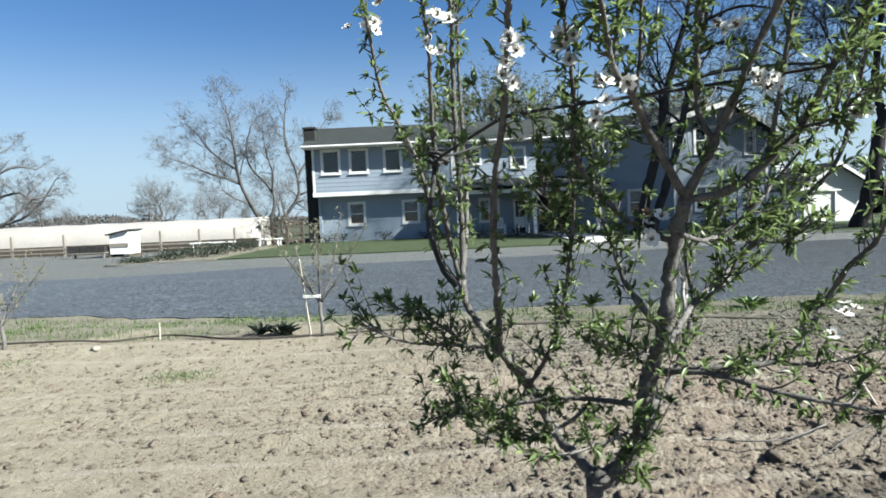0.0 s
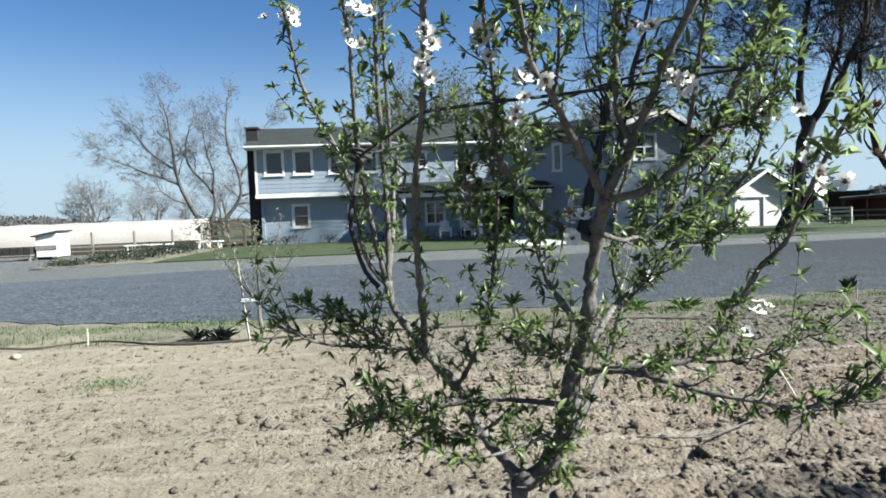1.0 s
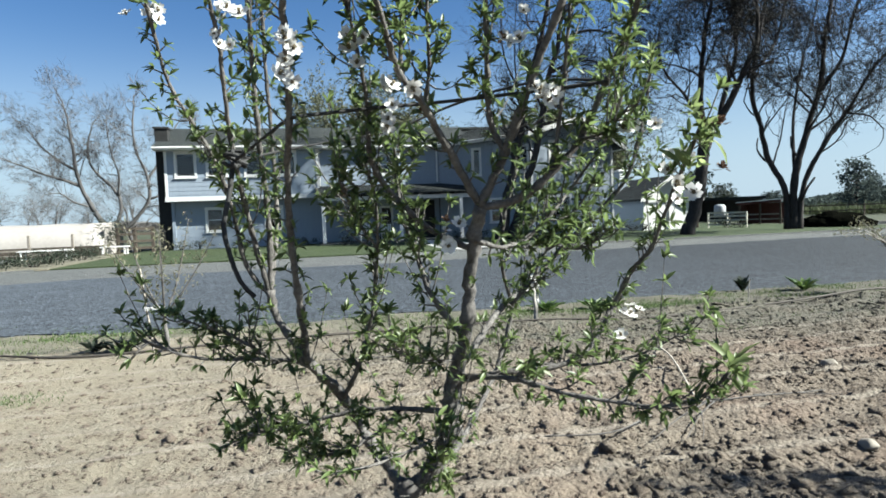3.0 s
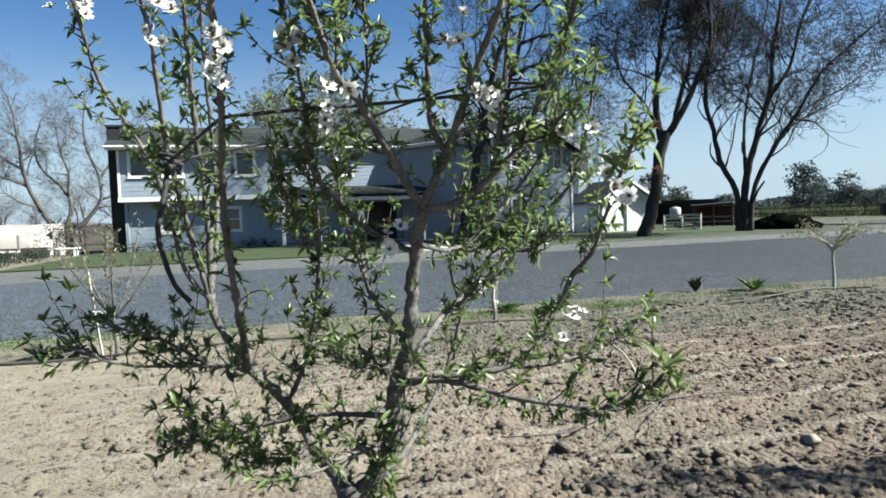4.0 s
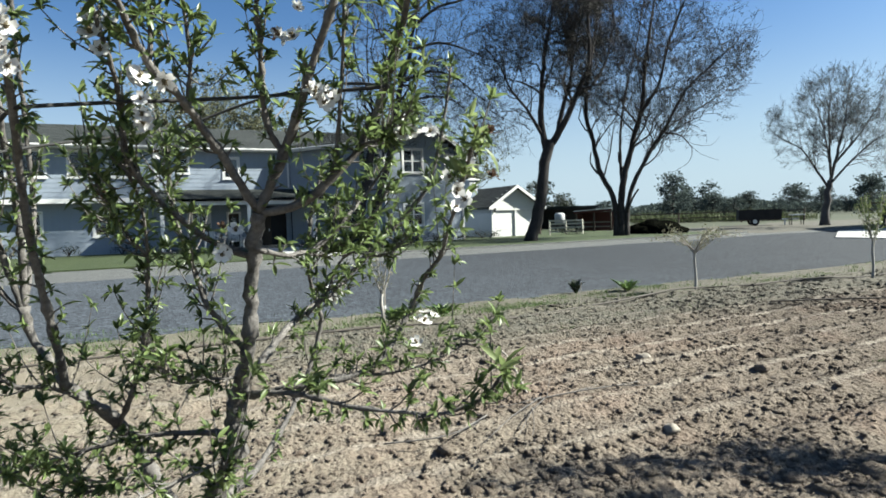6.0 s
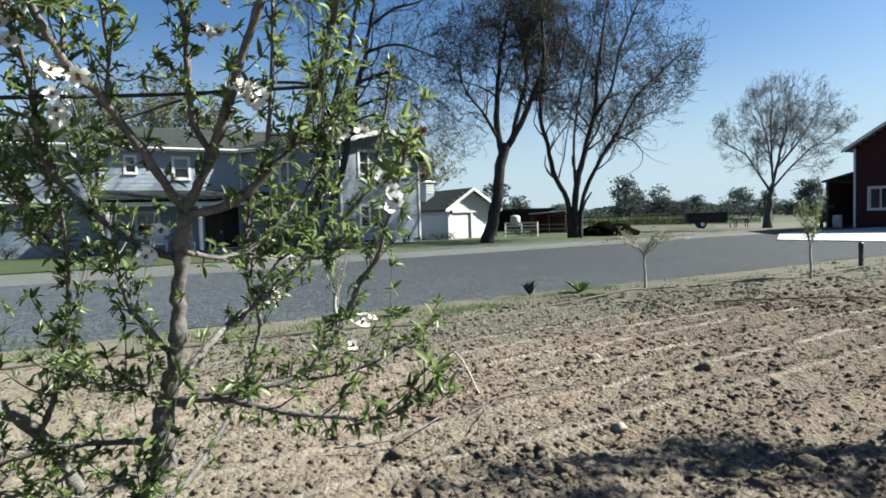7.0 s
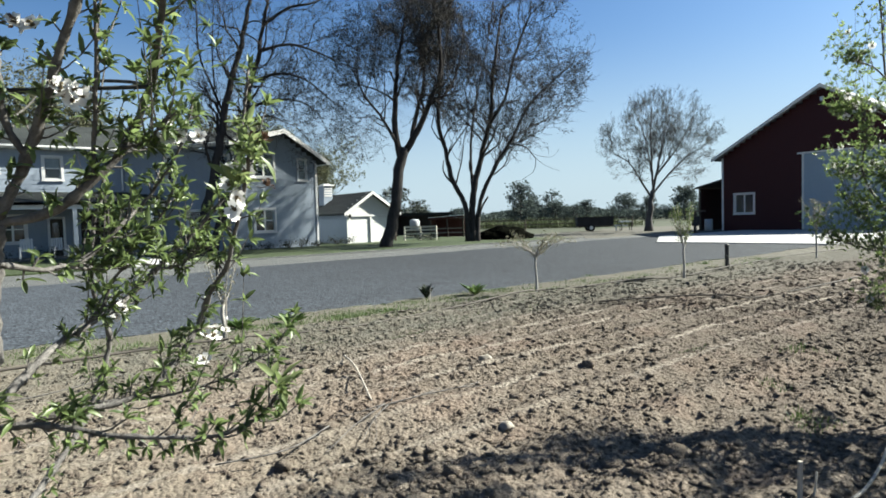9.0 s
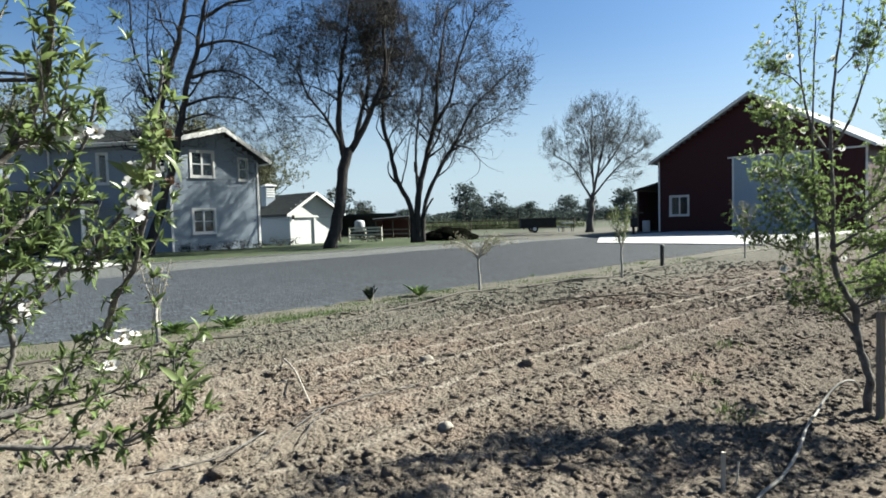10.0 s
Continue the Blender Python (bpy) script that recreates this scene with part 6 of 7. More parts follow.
def second_almond():
    rng = random.Random(77)
    base = Vector((5.49, 1.002, 0.15))
    tree = thing("almond_tree", base, "leafy young almond tree with scattered blossoms tied to a stake", "tree", "almond trees")
    limbs = [
    ("trunk", 0.034, 0.026, 0, [(5.52, 0.978, -0.05), (5.52, 0.988, 0.083), (5.52, 0.978, 0.292), (5.52, 1.032, 0.45), (5.52, 1.06, 0.64)]),
    ("stem", 0.021, 0.005, 0.5, [(5.52, 1.06, 0.612), (5.518, 1.065, 0.764), (5.516, 1.15, 0.925), (5.514, 1.191, 1.076), (5.512, 1.203, 1.328), (5.51, 1.208, 1.606), (5.508, 1.216, 1.883), (5.506, 1.209, 2.266), (5.504, 1.181, 2.559), (5.502, 1.146, 2.846), (5.5, 1.134, 3.108)]),
    ("stem", 0.014, 0.005, 0.6, [(5.52, 1.065, 0.598), (5.505, 1.152, 0.744), (5.49, 1.246, 0.907), (5.475, 1.28, 1.104), (5.46, 1.293, 1.274), (5.445, 1.31, 1.749), (5.43, 1.313, 2.026), (5.415, 1.302, 2.434), (5.4, 1.287, 2.861)]),
    ("bough", 0.01, 0.004, 1.5, [(5.5, 1.205, 1.356), (5.44, 1.333, 1.429), (5.38, 1.443, 1.588), (5.32, 1.489, 1.759), (5.26, 1.444, 1.946), (5.2, 1.438, 2.159)]),
    ("stem", 0.01, 0.004, 0.7, [(5.5, 1.226, 1.883), (5.462, 1.327, 2.086), (5.425, 1.379, 2.367), (5.387, 1.394, 2.721), (5.35, 1.408, 3.044)]),
    ("bough", 0.01, 0.004, 1.5, [(5.5, 1.189, 1.356), (5.525, 1.065, 1.463), (5.55, 0.956, 1.62), (5.575, 0.896, 1.803), (5.6, 0.88, 2.041)]),
    ("stem", 0.01, 0.004, 0.6, [(5.5, 1.202, 1.908), (5.525, 1.102, 2.116), (5.55, 1.028, 2.376), (5.575, 0.934, 2.755), (5.6, 0.907, 3.013)]),
    ("bough", 0.007, 0.003, 2.2, [(5.5, 1.072, 0.655), (5.383, 1.194, 0.783), (5.267, 1.285, 0.817), (5.15, 1.386, 0.877)]),
    ("bough", 0.007, 0.003, 2.4, [(5.45, 1.236, 0.968), (5.333, 1.353, 1.154), (5.217, 1.495, 1.227), (5.1, 1.653, 1.293)]),
    ("bough", 0.006, 0.003, 1.8, [(5.45, 1.196, 1.605), (5.4, 1.372, 1.697), (5.35, 1.537, 1.729), (5.3, 1.622, 1.768)]),
    ("bough", 0.006, 0.003, 1.6, [(5.45, 1.324, 2.084), (5.4, 1.423, 2.148), (5.35, 1.537, 2.187), (5.3, 1.586, 2.161)]),
    ("bough", 0.006, 0.003, 2.0, [(5.45, 1.28, 1.106), (5.383, 1.392, 1.277), (5.317, 1.501, 1.449), (5.25, 1.558, 1.565)]),
    ("bough", 0.006, 0.003, 2.0, [(5.5, 1.188, 1.105), (5.533, 1.089, 1.216), (5.567, 0.98, 1.216), (5.6, 0.875, 1.269)]),
    ("bough", 0.006, 0.003, 2.0, [(5.5, 1.066, 0.78), (5.567, 1.002, 0.887), (5.633, 0.924, 0.94), (5.7, 0.846, 0.952)]),
    ("bough", 0.006, 0.003, 1.2, [(5.4, 1.372, 2.362), (5.367, 1.438, 2.452), (5.333, 1.505, 2.488), (5.3, 1.559, 2.521)]),
    ("bough", 0.005, 0.003, 1.2, [(5.5, 1.175, 2.449), (5.5, 1.086, 2.539), (5.5, 0.996, 2.625)]),
    ("bough", 0.006, 0.003, 2.0, [(5.5, 1.2, 1.272), (5.45, 1.261, 1.441), (5.4, 1.297, 1.554), (5.35, 1.333, 1.638)]),
    ]
    limbs += [
    ("bough", 0.01, 0.003, 2, [(5.48, 1.12, 0.75), (5.85, 0.62, 1.0), (6.2, 0.3, 1.2)]),
    ("bough", 0.01, 0.003, 2, [(5.48, 1.12, 0.95), (5.6, 0.55, 1.15), (5.75, 0.15, 1.35)]),
    ("stem", 0.01, 0.004, 1.3, [(5.47, 1.2, 1.2), (5.8, 0.7, 1.6), (6.05, 0.45, 2.0)]),
    ("bough", 0.01, 0.003, 2.4, [(5.48, 1.05, 1.1), (5.5, 0.6, 1.35), (5.45, 0.25, 1.6)]),
    ("bough", 0.01, 0.003, 2.4, [(5.48, 1.05, 0.9), (5.3, 0.55, 1.1), (5.2, 0.2, 1.25)]),
    ("bough", 0.01, 0.003, 2.4, [(5.48, 1.05, 1.4), (5.6, 0.7, 1.75), (5.7, 0.4, 2.1)]),
    ("bough", 0.01, 0.003, 2.4, [(5.48, 1.0, 0.7), (5.5, 0.6, 0.85), (5.4, 0.3, 0.95)]),
    ("bough", 0.008, 0.003, 1.6, [(5.5, 1.15, 0.79), (6.085, 1.129, 0.901), (6.389, 1.077, 1.152)]),
    ("bough", 0.008, 0.003, 1.6, [(5.49, 1.16, 1.1), (5.74, 1.35, 1.5), (5.81, 1.44, 1.9)]),
    ]
    poses, spurs = [], Soup()
    for name, r0, r1, amount, ctrl in limbs:
        pts = curve_points([Vector(p) - base for p in ctrl], 0.05)
        s = Soup()
        rad = limb_tube(s, rng, pts, r0, r1, 8)
        part("trunk" if name == "trunk" else "branch", s, YOUNGBARK, tree, smooth=True)
        if amount:
            poses += leaves_along(rng, pts, rad, amount, 0.010, 0.1, 0.04, 0.74)[0]
            for _ in range(int((30 if name == "bough" else 34) * amount)):
                i = rng.randrange(2, len(pts) - 1)
                d = bend(rng, (pts[i] - pts[i - 1]).normalized(), 0.6)
                q = [pts[i] + d * 0.04 * k + Vector((0, 0, 0.006 * k * k)) for k in range(rng.randint(3, 6))]
                spurs.tube(q, [0.0018 - 0.0002 * k for k in range(len(q))], 3)
                poses += leaves_along(rng, q, [0.002] * len(q), 2.4, 0.03, 0.1, 0.02, 0.74)[0]
                if rng.random() < 0.08:
                    bloom(tree, rng, q[-1] + base, base, 1.2, (-0.8, 0.2, 0.3))
    tagged(part("twigs", spurs, YOUNGBARK, tree), kind="stuff")
    s = Soup()
    v, f = SMALL_LEAF
    for m in poses:
        s.add([m @ Vector(p) for p in v], f)
    tagged(part("leaves", s, ORCHARDLEAF, tree), "narrow fresh green leaves", kind="stuff")


second_almond()

# ---- saplings, hose and small things of the orchard ----
def ground_z(x, y):
    return float(ground_height(np.array(x), np.array(y)))


SAPLEAF = leafy("pale sapling leaves", (0.084, 0.0892, 0.0472), (0.189, 0.1732, 0.1259), 0.35, 0.6)
GREENLEAF = leafy("green sapling leaves", (0.0525, 0.0787, 0.0262), (0.1365, 0.1574, 0.0578), 0.4, 0.5)
STAKEWOOD = mottled("pale stake wood", (0.24, 0.216, 0.18), (0.36, 0.33, 0.282), 4, 60, 0.9, 0.4, stretch=(5, 5, 0.5))
GREYPIPE = mottled("grey drip pipe", (0.104, 0.0976, 0.088), (0.192, 0.1824, 0.164), 2, 40, 0.7, 0.1)
HOSE = mottled("dusty drip hose", (0.0205, 0.0174, 0.0146), (0.0684, 0.0593, 0.0502), 2, 40, 0.8, 0.2)
WHITETRUNK = mottled("whitewashed bark", (0.168, 0.156, 0.138), (0.312, 0.3, 0.276), 12, 60, 0.9, 0.4)


def sapling(x, y, seed, stem_h, height, spread, branches, leaf_count, leaf_mat, label, stake=None, bark=None, flop=0.0):
    rng = random.Random(seed)
    t = thing("sapling", (x, y, ground_z(x, y)), label, "sapling", "row of saplings")
    bark = bark or YOUNGBARK
    s = Soup()
    trunk = [Vector((0, 0, -0.04)), Vector((0.012, 0, stem_h * 0.35)), Vector((-0.01, 0.005, stem_h * 0.7)), Vector((0, 0, stem_h))]
    s.tube(curve_points(trunk, 0.08), [0.027 - 0.008 * i / 12 for i in range(len(curve_points(trunk, 0.08)))], 8, cap=True)
    part("trunk", s, bark, t, smooth=True)
    leaves = Soup()
    tips = []
    for k in range(branches):
        a = 2 * math.pi * k / branches + rng.uniform(-0.4, 0.4)
        out = spread * rng.uniform(0.6, 1.1)
        d = Vector((math.cos(a) * out, math.sin(a) * out * 0.7, 0))
        top = height - stem_h
        pts = curve_points([Vector((0, 0, stem_h * rng.uniform(0.78, 0.98))), Vector((0, 0, stem_h)) + d * 0.5 + Vector((0, 0, top * 0.35)), Vector((0, 0, stem_h)) + d + Vector((0, 0, top * rng.uniform(0.75, 1.05) - flop * out))], 0.06)
        b = Soup()
        b.tube(pts, [0.013 * (1 - 0.75 * i / len(pts)) for i in range(len(pts))], 5, cap=True)
        part("branch", b, bark, t, smooth=True)
        tips.append(pts)
    v, f = SMALL_LEAF
    for _ in range(leaf_count * 2):
        pts = rng.choice(tips)
        i = rng.randrange(len(pts) // 4, len(pts))
        p = pts[i] + Vector((rng.gauss(0, 0.045), rng.gauss(0, 0.045), rng.gauss(0, 0.04)))
        m = leaf_pose(rng, p, bend(rng, Vector((0, 0, 1)), 0.5), rng.uniform(0, 1.2), rng.uniform(0.9, 1.7))
        leaves.add([m @ Vector(q) for q in v], f)
    tagged(part("leaves", leaves, leaf_mat, t), kind="stuff")
    if stake:
        sx, sy, tx, h = stake
        st = thing("stake", (x + sx, y + sy, ground_z(x + sx, y + sy)), "pale square wooden tree stake tied to a sapling", "stake", "tree stakes")
        b = Soup()
        b.tube([Vector((0, 0, -0.05)), Vector((tx, 0, h))], [0.013, 0.012], 4, cap=True)
        part("stake", b, STAKEWOOD, st)
        tie = Soup()
        z = h * 0.52
        for k in (-0.012, 0.006, 0.02):
            tie.tube([Vector((tx * 0.52 - 0.02, -0.018, z + k)), Vector((-sx * 0.5, -0.03, z + k * 0.6)), Vector((-sx + 0.02, -0.02, z + k))], [0.006] * 3, 5, cap=True)
        part("tie", tie, WHITE, st, "white cloth tie")
    return t


sapling(-1.5, 7.46, 1, 0.42, 1.5, 0.62, 6, 300, SAPLEAF, "slim young almond sapling with sparse leaves", (-0.12, -0.05, -0.1, 0.95))
sapling(-5.55, 7.7, 2, 0.4, 1.35, 0.55, 6, 300, SAPLEAF, "slim young almond sapling with sparse leaves")
sapling(2.93, 7.5, 3, 0.45, 1.05, 0.22, 4, 90, SAPLEAF, "thin young sapling beside a pale stake", (0.0, -0.07, 0.02, 0.55), WHITETRUNK)
sapling(9.06, 8.0, 4, 0.8, 1.3, 0.95, 9, 420, SAPLEAF, "staked sapling with a spreading pale pruned top", None, WHITETRUNK, 0.25)
sapling(12.6, 7.0, 5, 0.75, 1.55, 0.35, 7, 420, GREENLEAF, "young sapling with fresh green leaves", None, WHITETRUNK)
sapling(19.7, 7.0, 6, 0.9, 1.7, 0.5, 6, 360, SAPLEAF, "young sapling with a pale spreading crown", None, WHITETRUNK)


def laid_tube(name, ctrl, r, material, label, category, lift=0.02):
    """A hose, pipe or stick that follows the ground."""
    pts = curve_points([(x, y, ground_z(x, y) + lift + h) for x, y, h in ctrl], 0.08)
    s = Soup()
    s.tube(pts, [r] * len(pts), 6, cap=True)
    base = Vector((ctrl[0][0], ctrl[0][1], pts[0].z))
    s.v = [p - base for p in s.v]
    ob = tagged(new(name, mesh_of(name, s, material, True)), label, category)
    ob.location = base
    return ob


laid_tube("drip_hose", [(-9, 8.1, 0), (-6.5, 8.15, 0), (-4.9, 7.95, 0.02), (-4.3, 7.9, 0), (-3.6, 8.05, 0.03), (-2.4, 7.45, 0), (-0.6, 7.45, 0.02), (1.0, 7.4, 0), (2.9, 7.4, 0.01), (4.4, 7.15, 0), (6.5, 7.35, 0.03), (8.3, 7.75, 0.04), (9.1, 7.88, 0.05), (9.8, 7.5, 0), (11.3, 7.42, 0.03), (12.8, 7.2, 0), (14.5, 7.25, 0.05), (17, 7.55, 0.02), (19.6, 7.6, 0.05), (25, 7.6, 0)], 0.015, HOSE, "dusty brown drip hose along the row of saplings", "hose")
laid_tube("drip_hose", [(5.64, 1.06, 0.06), (5.56, 1.08, 0.14), (5.42, 1.14, 0.13), (5.25, 1.19, 0.06), (5.05, 1.18, 0.02), (4.65, 1.13, 0.02), (4.27, 1.07, 0.03), (3.86, 1.03, 0.02), (3.5, 1.03, 0.02), (3.0, 0.9, 0.0)], 0.009, GREYPIPE, "grey drip pipe arching from the tree's foot", "hose")
laid_tube("drip_hose", [(8.2, 5.9, 0.0), (9.0, 5.2, 0.02), (9.6, 4.6, 0.0), (9.9, 4.3, 0.01), (11.5, 4.0, 0.02), (14, 4.2, 0)], 0.010, HOSE, "dark drip line lying loose on the field", "hose")
laid_tube("stick", [(3.52, 5.62, 0.03), (3.2, 4.85, 0.05), (2.88, 4.08, 0.02)], 0.008, STAKEWOOD, "pale dry stick lying on the soil", "stick")
laid_tube("twig", [(1.5, 3.6, 0.03), (1.9, 3.5, 0.05), (2.3, 3.7, 0.02)], 0.005, YOUNGBARK, "dark pruned twig lying on the soil", "twig")
laid_tube("twig", [(0.2, 6.5, 0.02), (0.9, 6.4, 0.04), (1.6, 6.55, 0.02)], 0.006, YOUNGBARK, "dark pruned twig lying on the soil", "twig")


def pruned_branch():
    """A cut branch with its side twigs lying on the soil."""
    rng = random.Random(31)
    base = Vector((2.85, 3.79, ground_z(2.85, 3.79)))
    t = thing("pruned_branch", base, "dark pruned branch with bare side twigs lying on the soil", "branch")
    for r, ctrl in ((0.007, [(2.75, 3.80), (3.10, 3.72), (3.47, 3.70), (3.75, 3.78)]), (0.005, [(2.85, 3.79), (2.6, 3.6), (2.35, 3.38)]), (0.005, [(2.82, 3.80), (2.45, 3.62), (2.10, 3.39)]), (0.004, [(2.8, 3.8), (2.6, 3.82), (2.42, 3.83)]), (0.004, [(3.1, 3.72), (3.28, 3.83), (3.45, 3.93)]), (0.004, [(2.9, 3.78), (3.0, 3.98), (3.16, 4.16)]), (0.0035, [(2.62, 3.62), (2.52, 3.45), (2.39, 3.28)]), (0.0035, [(3.4, 3.70), (3.55, 3.62), (3.72, 3.6)])):
        pts = curve_points([Vector((x, y, ground_z(x, y) + 0.03 + rng.uniform(0, 0.03))) - base for x, y in ctrl], 0.05)
        b = Soup()
        b.tube(pts, [r * (1 - 0.6 * i / len(pts)) for i in range(len(pts))], 5, cap=True)
        part("stem" if r > 0.006 else "twig", b, YOUNGBARK, t, smooth=True)


pruned_branch()


def peg(x, y, h, r, material, label, lean=0.0):
    s = Soup()
    s.tube([Vector((0, 0, -0.05)), Vector((lean, 0, h))], [r, r * 0.95], 5, cap=True)
    ob = tagged(new("stake", mesh_of("stake", s, material)), label, "stake", "tree stakes")
    ob.location = (x, y, ground_z(x, y))


peg(3.52, 1.20, 0.20, 0.013, STAKEWOOD, "short pale wooden stake in the soil", 0.01)
peg(3.60, 1.17, 0.12, 0.006, STAKEWOOD, "thin dry stalk standing in the soil", 0.05)
peg(5.45, 0.90, 0.75, 0.028, GREYWOOD, "tall grey wooden stake beside the tree")
peg(-3.72, 8.0, 0.22, 0.012, STAKEWOOD, "short pale wooden stake in the verge")
peg(6.6, 8.15, 0.35, 0.007, STAKEWOOD, "thin dry stalk standing in the verge", 0.03)


def valve_post():
    t = thing("valve_post", (15.32, 7.42, ground_z(15.32, 7.42)), "black irrigation riser with a side valve", "riser")
    s = Soup()
    s.tube([Vector((0, 0, -0.05)), Vector((0, 0, 0.5))], [0.05, 0.05], 10, cap=True)
    part("riser", s, BLACKPLASTIC, t)
    s = Soup()
    s.tube([Vector((0, 0, 0.5)), Vector((0, 0, 0.54)), Vector((0, 0, 0.57))], [0.055, 0.055, 0.03], 10, cap=True)
    part("cap", s, BLACKPLASTIC, t)
    v = Soup()
    v.tube([Vector((-0.02, -0.04, 0.2)), Vector((-0.16, -0.1, 0.2)), Vector((-0.26, -0.14, 0.22))], [0.03, 0.05, 0.04], 8, cap=True)
    v.tube([Vector((-0.26, -0.14, 0.1)), Vector((-0.26, -0.14, 0.3))], [0.02, 0.03], 6, cap=True)
    part("valve", v, BLACKPLASTIC, t, "black side valve")


valve_post()


def broad_weed(x, y, seed, r, h, label, material):
    rng = random.Random(seed)
    s = Soup()
    for _ in range(46):
        a, k = rng.uniform(0, 6.28), rng.uniform(0.25, 1)
        d = Vector((math.cos(a) * k, math.sin(a) * k, 0))
        p0, p1 = d * r * 0.1, d * r + Vector((0, 0, h * rng.uniform(0.3, 1.1)))
        w = Vector((-d.y, d.x, 0)) * 0.14 * r
        mid = (p0 + p1) / 2 + Vector((0, 0, h * 0.25))
        s.add([p0, mid - w, p1, mid + w], [(0, 1, 2, 3)])
    ob = tagged(new("weed", mesh_of("weed", s, material)), label, "weed", "verge weeds")
    ob.location = (x, y, ground_z(x, y))


broad_weed(7.45, 9.35, 1, 0.25, 0.26, "dark leafy weed beside the gravel", FOLIAGE)
broad_weed(8.35, 8.95, 2, 0.33, 0.22, "green leafy weed on the verge", GRASS)
broad_weed(-2.05, 7.75, 3, 0.30, 0.16, "dark flattened weed at the sapling's foot", FOLIAGE)
broad_weed(-2.4, 7.95, 4, 0.26, 0.15, "dark flattened weed at the sapling's foot", FOLIAGE)
broad_weed(4.3, 8.6, 5, 0.3, 0.16, "green leafy weed on the verge", GRASS)
broad_weed(3.6, 8.8, 6, 0.35, 0.14, "green leafy weed on the verge", GRASS)

# ---- yard west of the house ----
def swept(name, ctrl, w, h, material, label, category):
    """A low kerb that follows a line on the ground."""
    pts = curve_points([(x, y, 0) for x, y in ctrl], 0.3)
    s = Soup()
    n = len(pts)
    for i, p in enumerate(pts):
        d = (pts[min(i + 1, n - 1)] - pts[max(i - 1, 0)]).normalized()
        side = Vector((-d.y, d.x, 0)) * w / 2
        s.v += [p - side + Vector((0, 0, -0.05)), p + side + Vector((0, 0, -0.05)), p + side * 0.85 + Vector((0, 0, h)), p - side * 0.85 + Vector((0, 0, h))]
    for i in range(n - 1):
        a = i * 4
        for k in range(4):
            s.f.append((a + k, a + (k + 1) % 4, a + 4 + (k + 1) % 4, a + 4 + k))
    s.f += [(0, 3, 2, 1), (4 * n - 4, 4 * n - 3, 4 * n - 2, 4 * n - 1)]
    return setting(name, s, material, label, category)


swept("kerb", [(-9.9, 25.7), (-11.4, 25.1), (-12.9, 24.5), (-13.6, 24.9), (-13.8, 26.0), (-13.4, 28.5)], 0.12, 0.05, COMPACT, "pale concrete kerb round the planted bed", "kerb")
swept("kerb", [(7.5, 25.85), (14, 25.9), (22, 25.9), (33.2, 25.9)], 0.14, 0.06, COMPACT, "pale concrete edging along the lawn", "kerb")
sheet("planted_bed", VERGE, "dark planted bed behind the kerb", "bed", -13.5, -9.4, lambda x: 24.75 + 0.3 * (x + 13.0), lambda x: 37.0, 0.05, 0.4)
sheet("front_walk", CONCRETE, "pale concrete walk to the porch", "path", 6.0, 8.2, lambda x: 25.95, lambda x: 36.65, 0.045, 0.55)


def shrub(x, y, seed, r, h, material, label, count=420, leaf=0.06, category="shrub"):
    rng = random.Random(seed)
    t = thing("shrub", (x, y, 0.02), label, category, "shrubs")
    stems, s = Soup(), Soup()
    for _ in range(7):
        a = rng.uniform(0, 6.28)
        tip = Vector((math.cos(a) * r * 0.7, math.sin(a) * r * 0.7, h * rng.uniform(0.5, 0.9)))
        stems.tube([Vector((0, 0, -0.05)), tip * 0.5 + Vector((0, 0, h * 0.1)), tip], [0.02, 0.014, 0.006], 4)
        for _ in range(count // 7):
            c = tip + Vector((rng.gauss(0, 0.36 * r), rng.gauss(0, 0.36 * r), rng.gauss(-0.12 * h, 0.24 * h)))
            c.z = max(c.z, 0.02)
            u, w = bend(rng, Vector((0, 0, 0.2)), 1) * leaf, bend(rng, Vector((0, 0, 0.2)), 1) * leaf * 0.5
            s.add([c - u, c + w, c + u, c - w], [(0, 1, 2, 3)])
    part("stem", stems, TWIG, t)
    part("foliage", s, material, t)


rng = random.Random(21)
for k, (x, y, r, h) in enumerate(((-12.6, 25.6, 0.6, 0.45), (-11.6, 26.6, 0.7, 0.5), (-12.2, 28.5, 0.8, 0.8), (-10.6, 27.5, 0.7, 0.6), (-11.0, 30, 0.9, 0.9), (-10.3, 32, 0.8, 0.7), (-12.0, 33, 0.9, 1.0), (-11.4, 36, 0.6, 0.9), (-11.3, 39.0, 1.0, 1.9))):
    shrub(x, y, 300 + k, r, h * (0.6 if k < 8 else 1.0), FOLIAGE, "low dark shrub in the planted bed", 2200 if k == 8 else 420)
for k, x in enumerate((-7.2, -6.2, -3.6, -1.0, 0.2, 2.2, 4.4, 8.8, 10.4, 14.2, 15.2, 16.6, 17.4, 18.6)):
    shrub(x, (39.35 if x < 1 else 36.4 if x < 13 else 35.6) - 0.5, 330 + k, 0.45, rng.uniform(0.35, 0.7), FOLIAGE, "low evergreen shrub against the house", 240, 0.05)
for k, (x, y) in enumerate(((21.3, 36.4), (20.4, 36.0), (26.6, 34.9), (29.8, 33.4), (27.2, 34.5))):
    shrub(x, y, 350 + k, 0.5, 0.5, FOLIAGE, "low dark shrub by the lane", 240, 0.05)


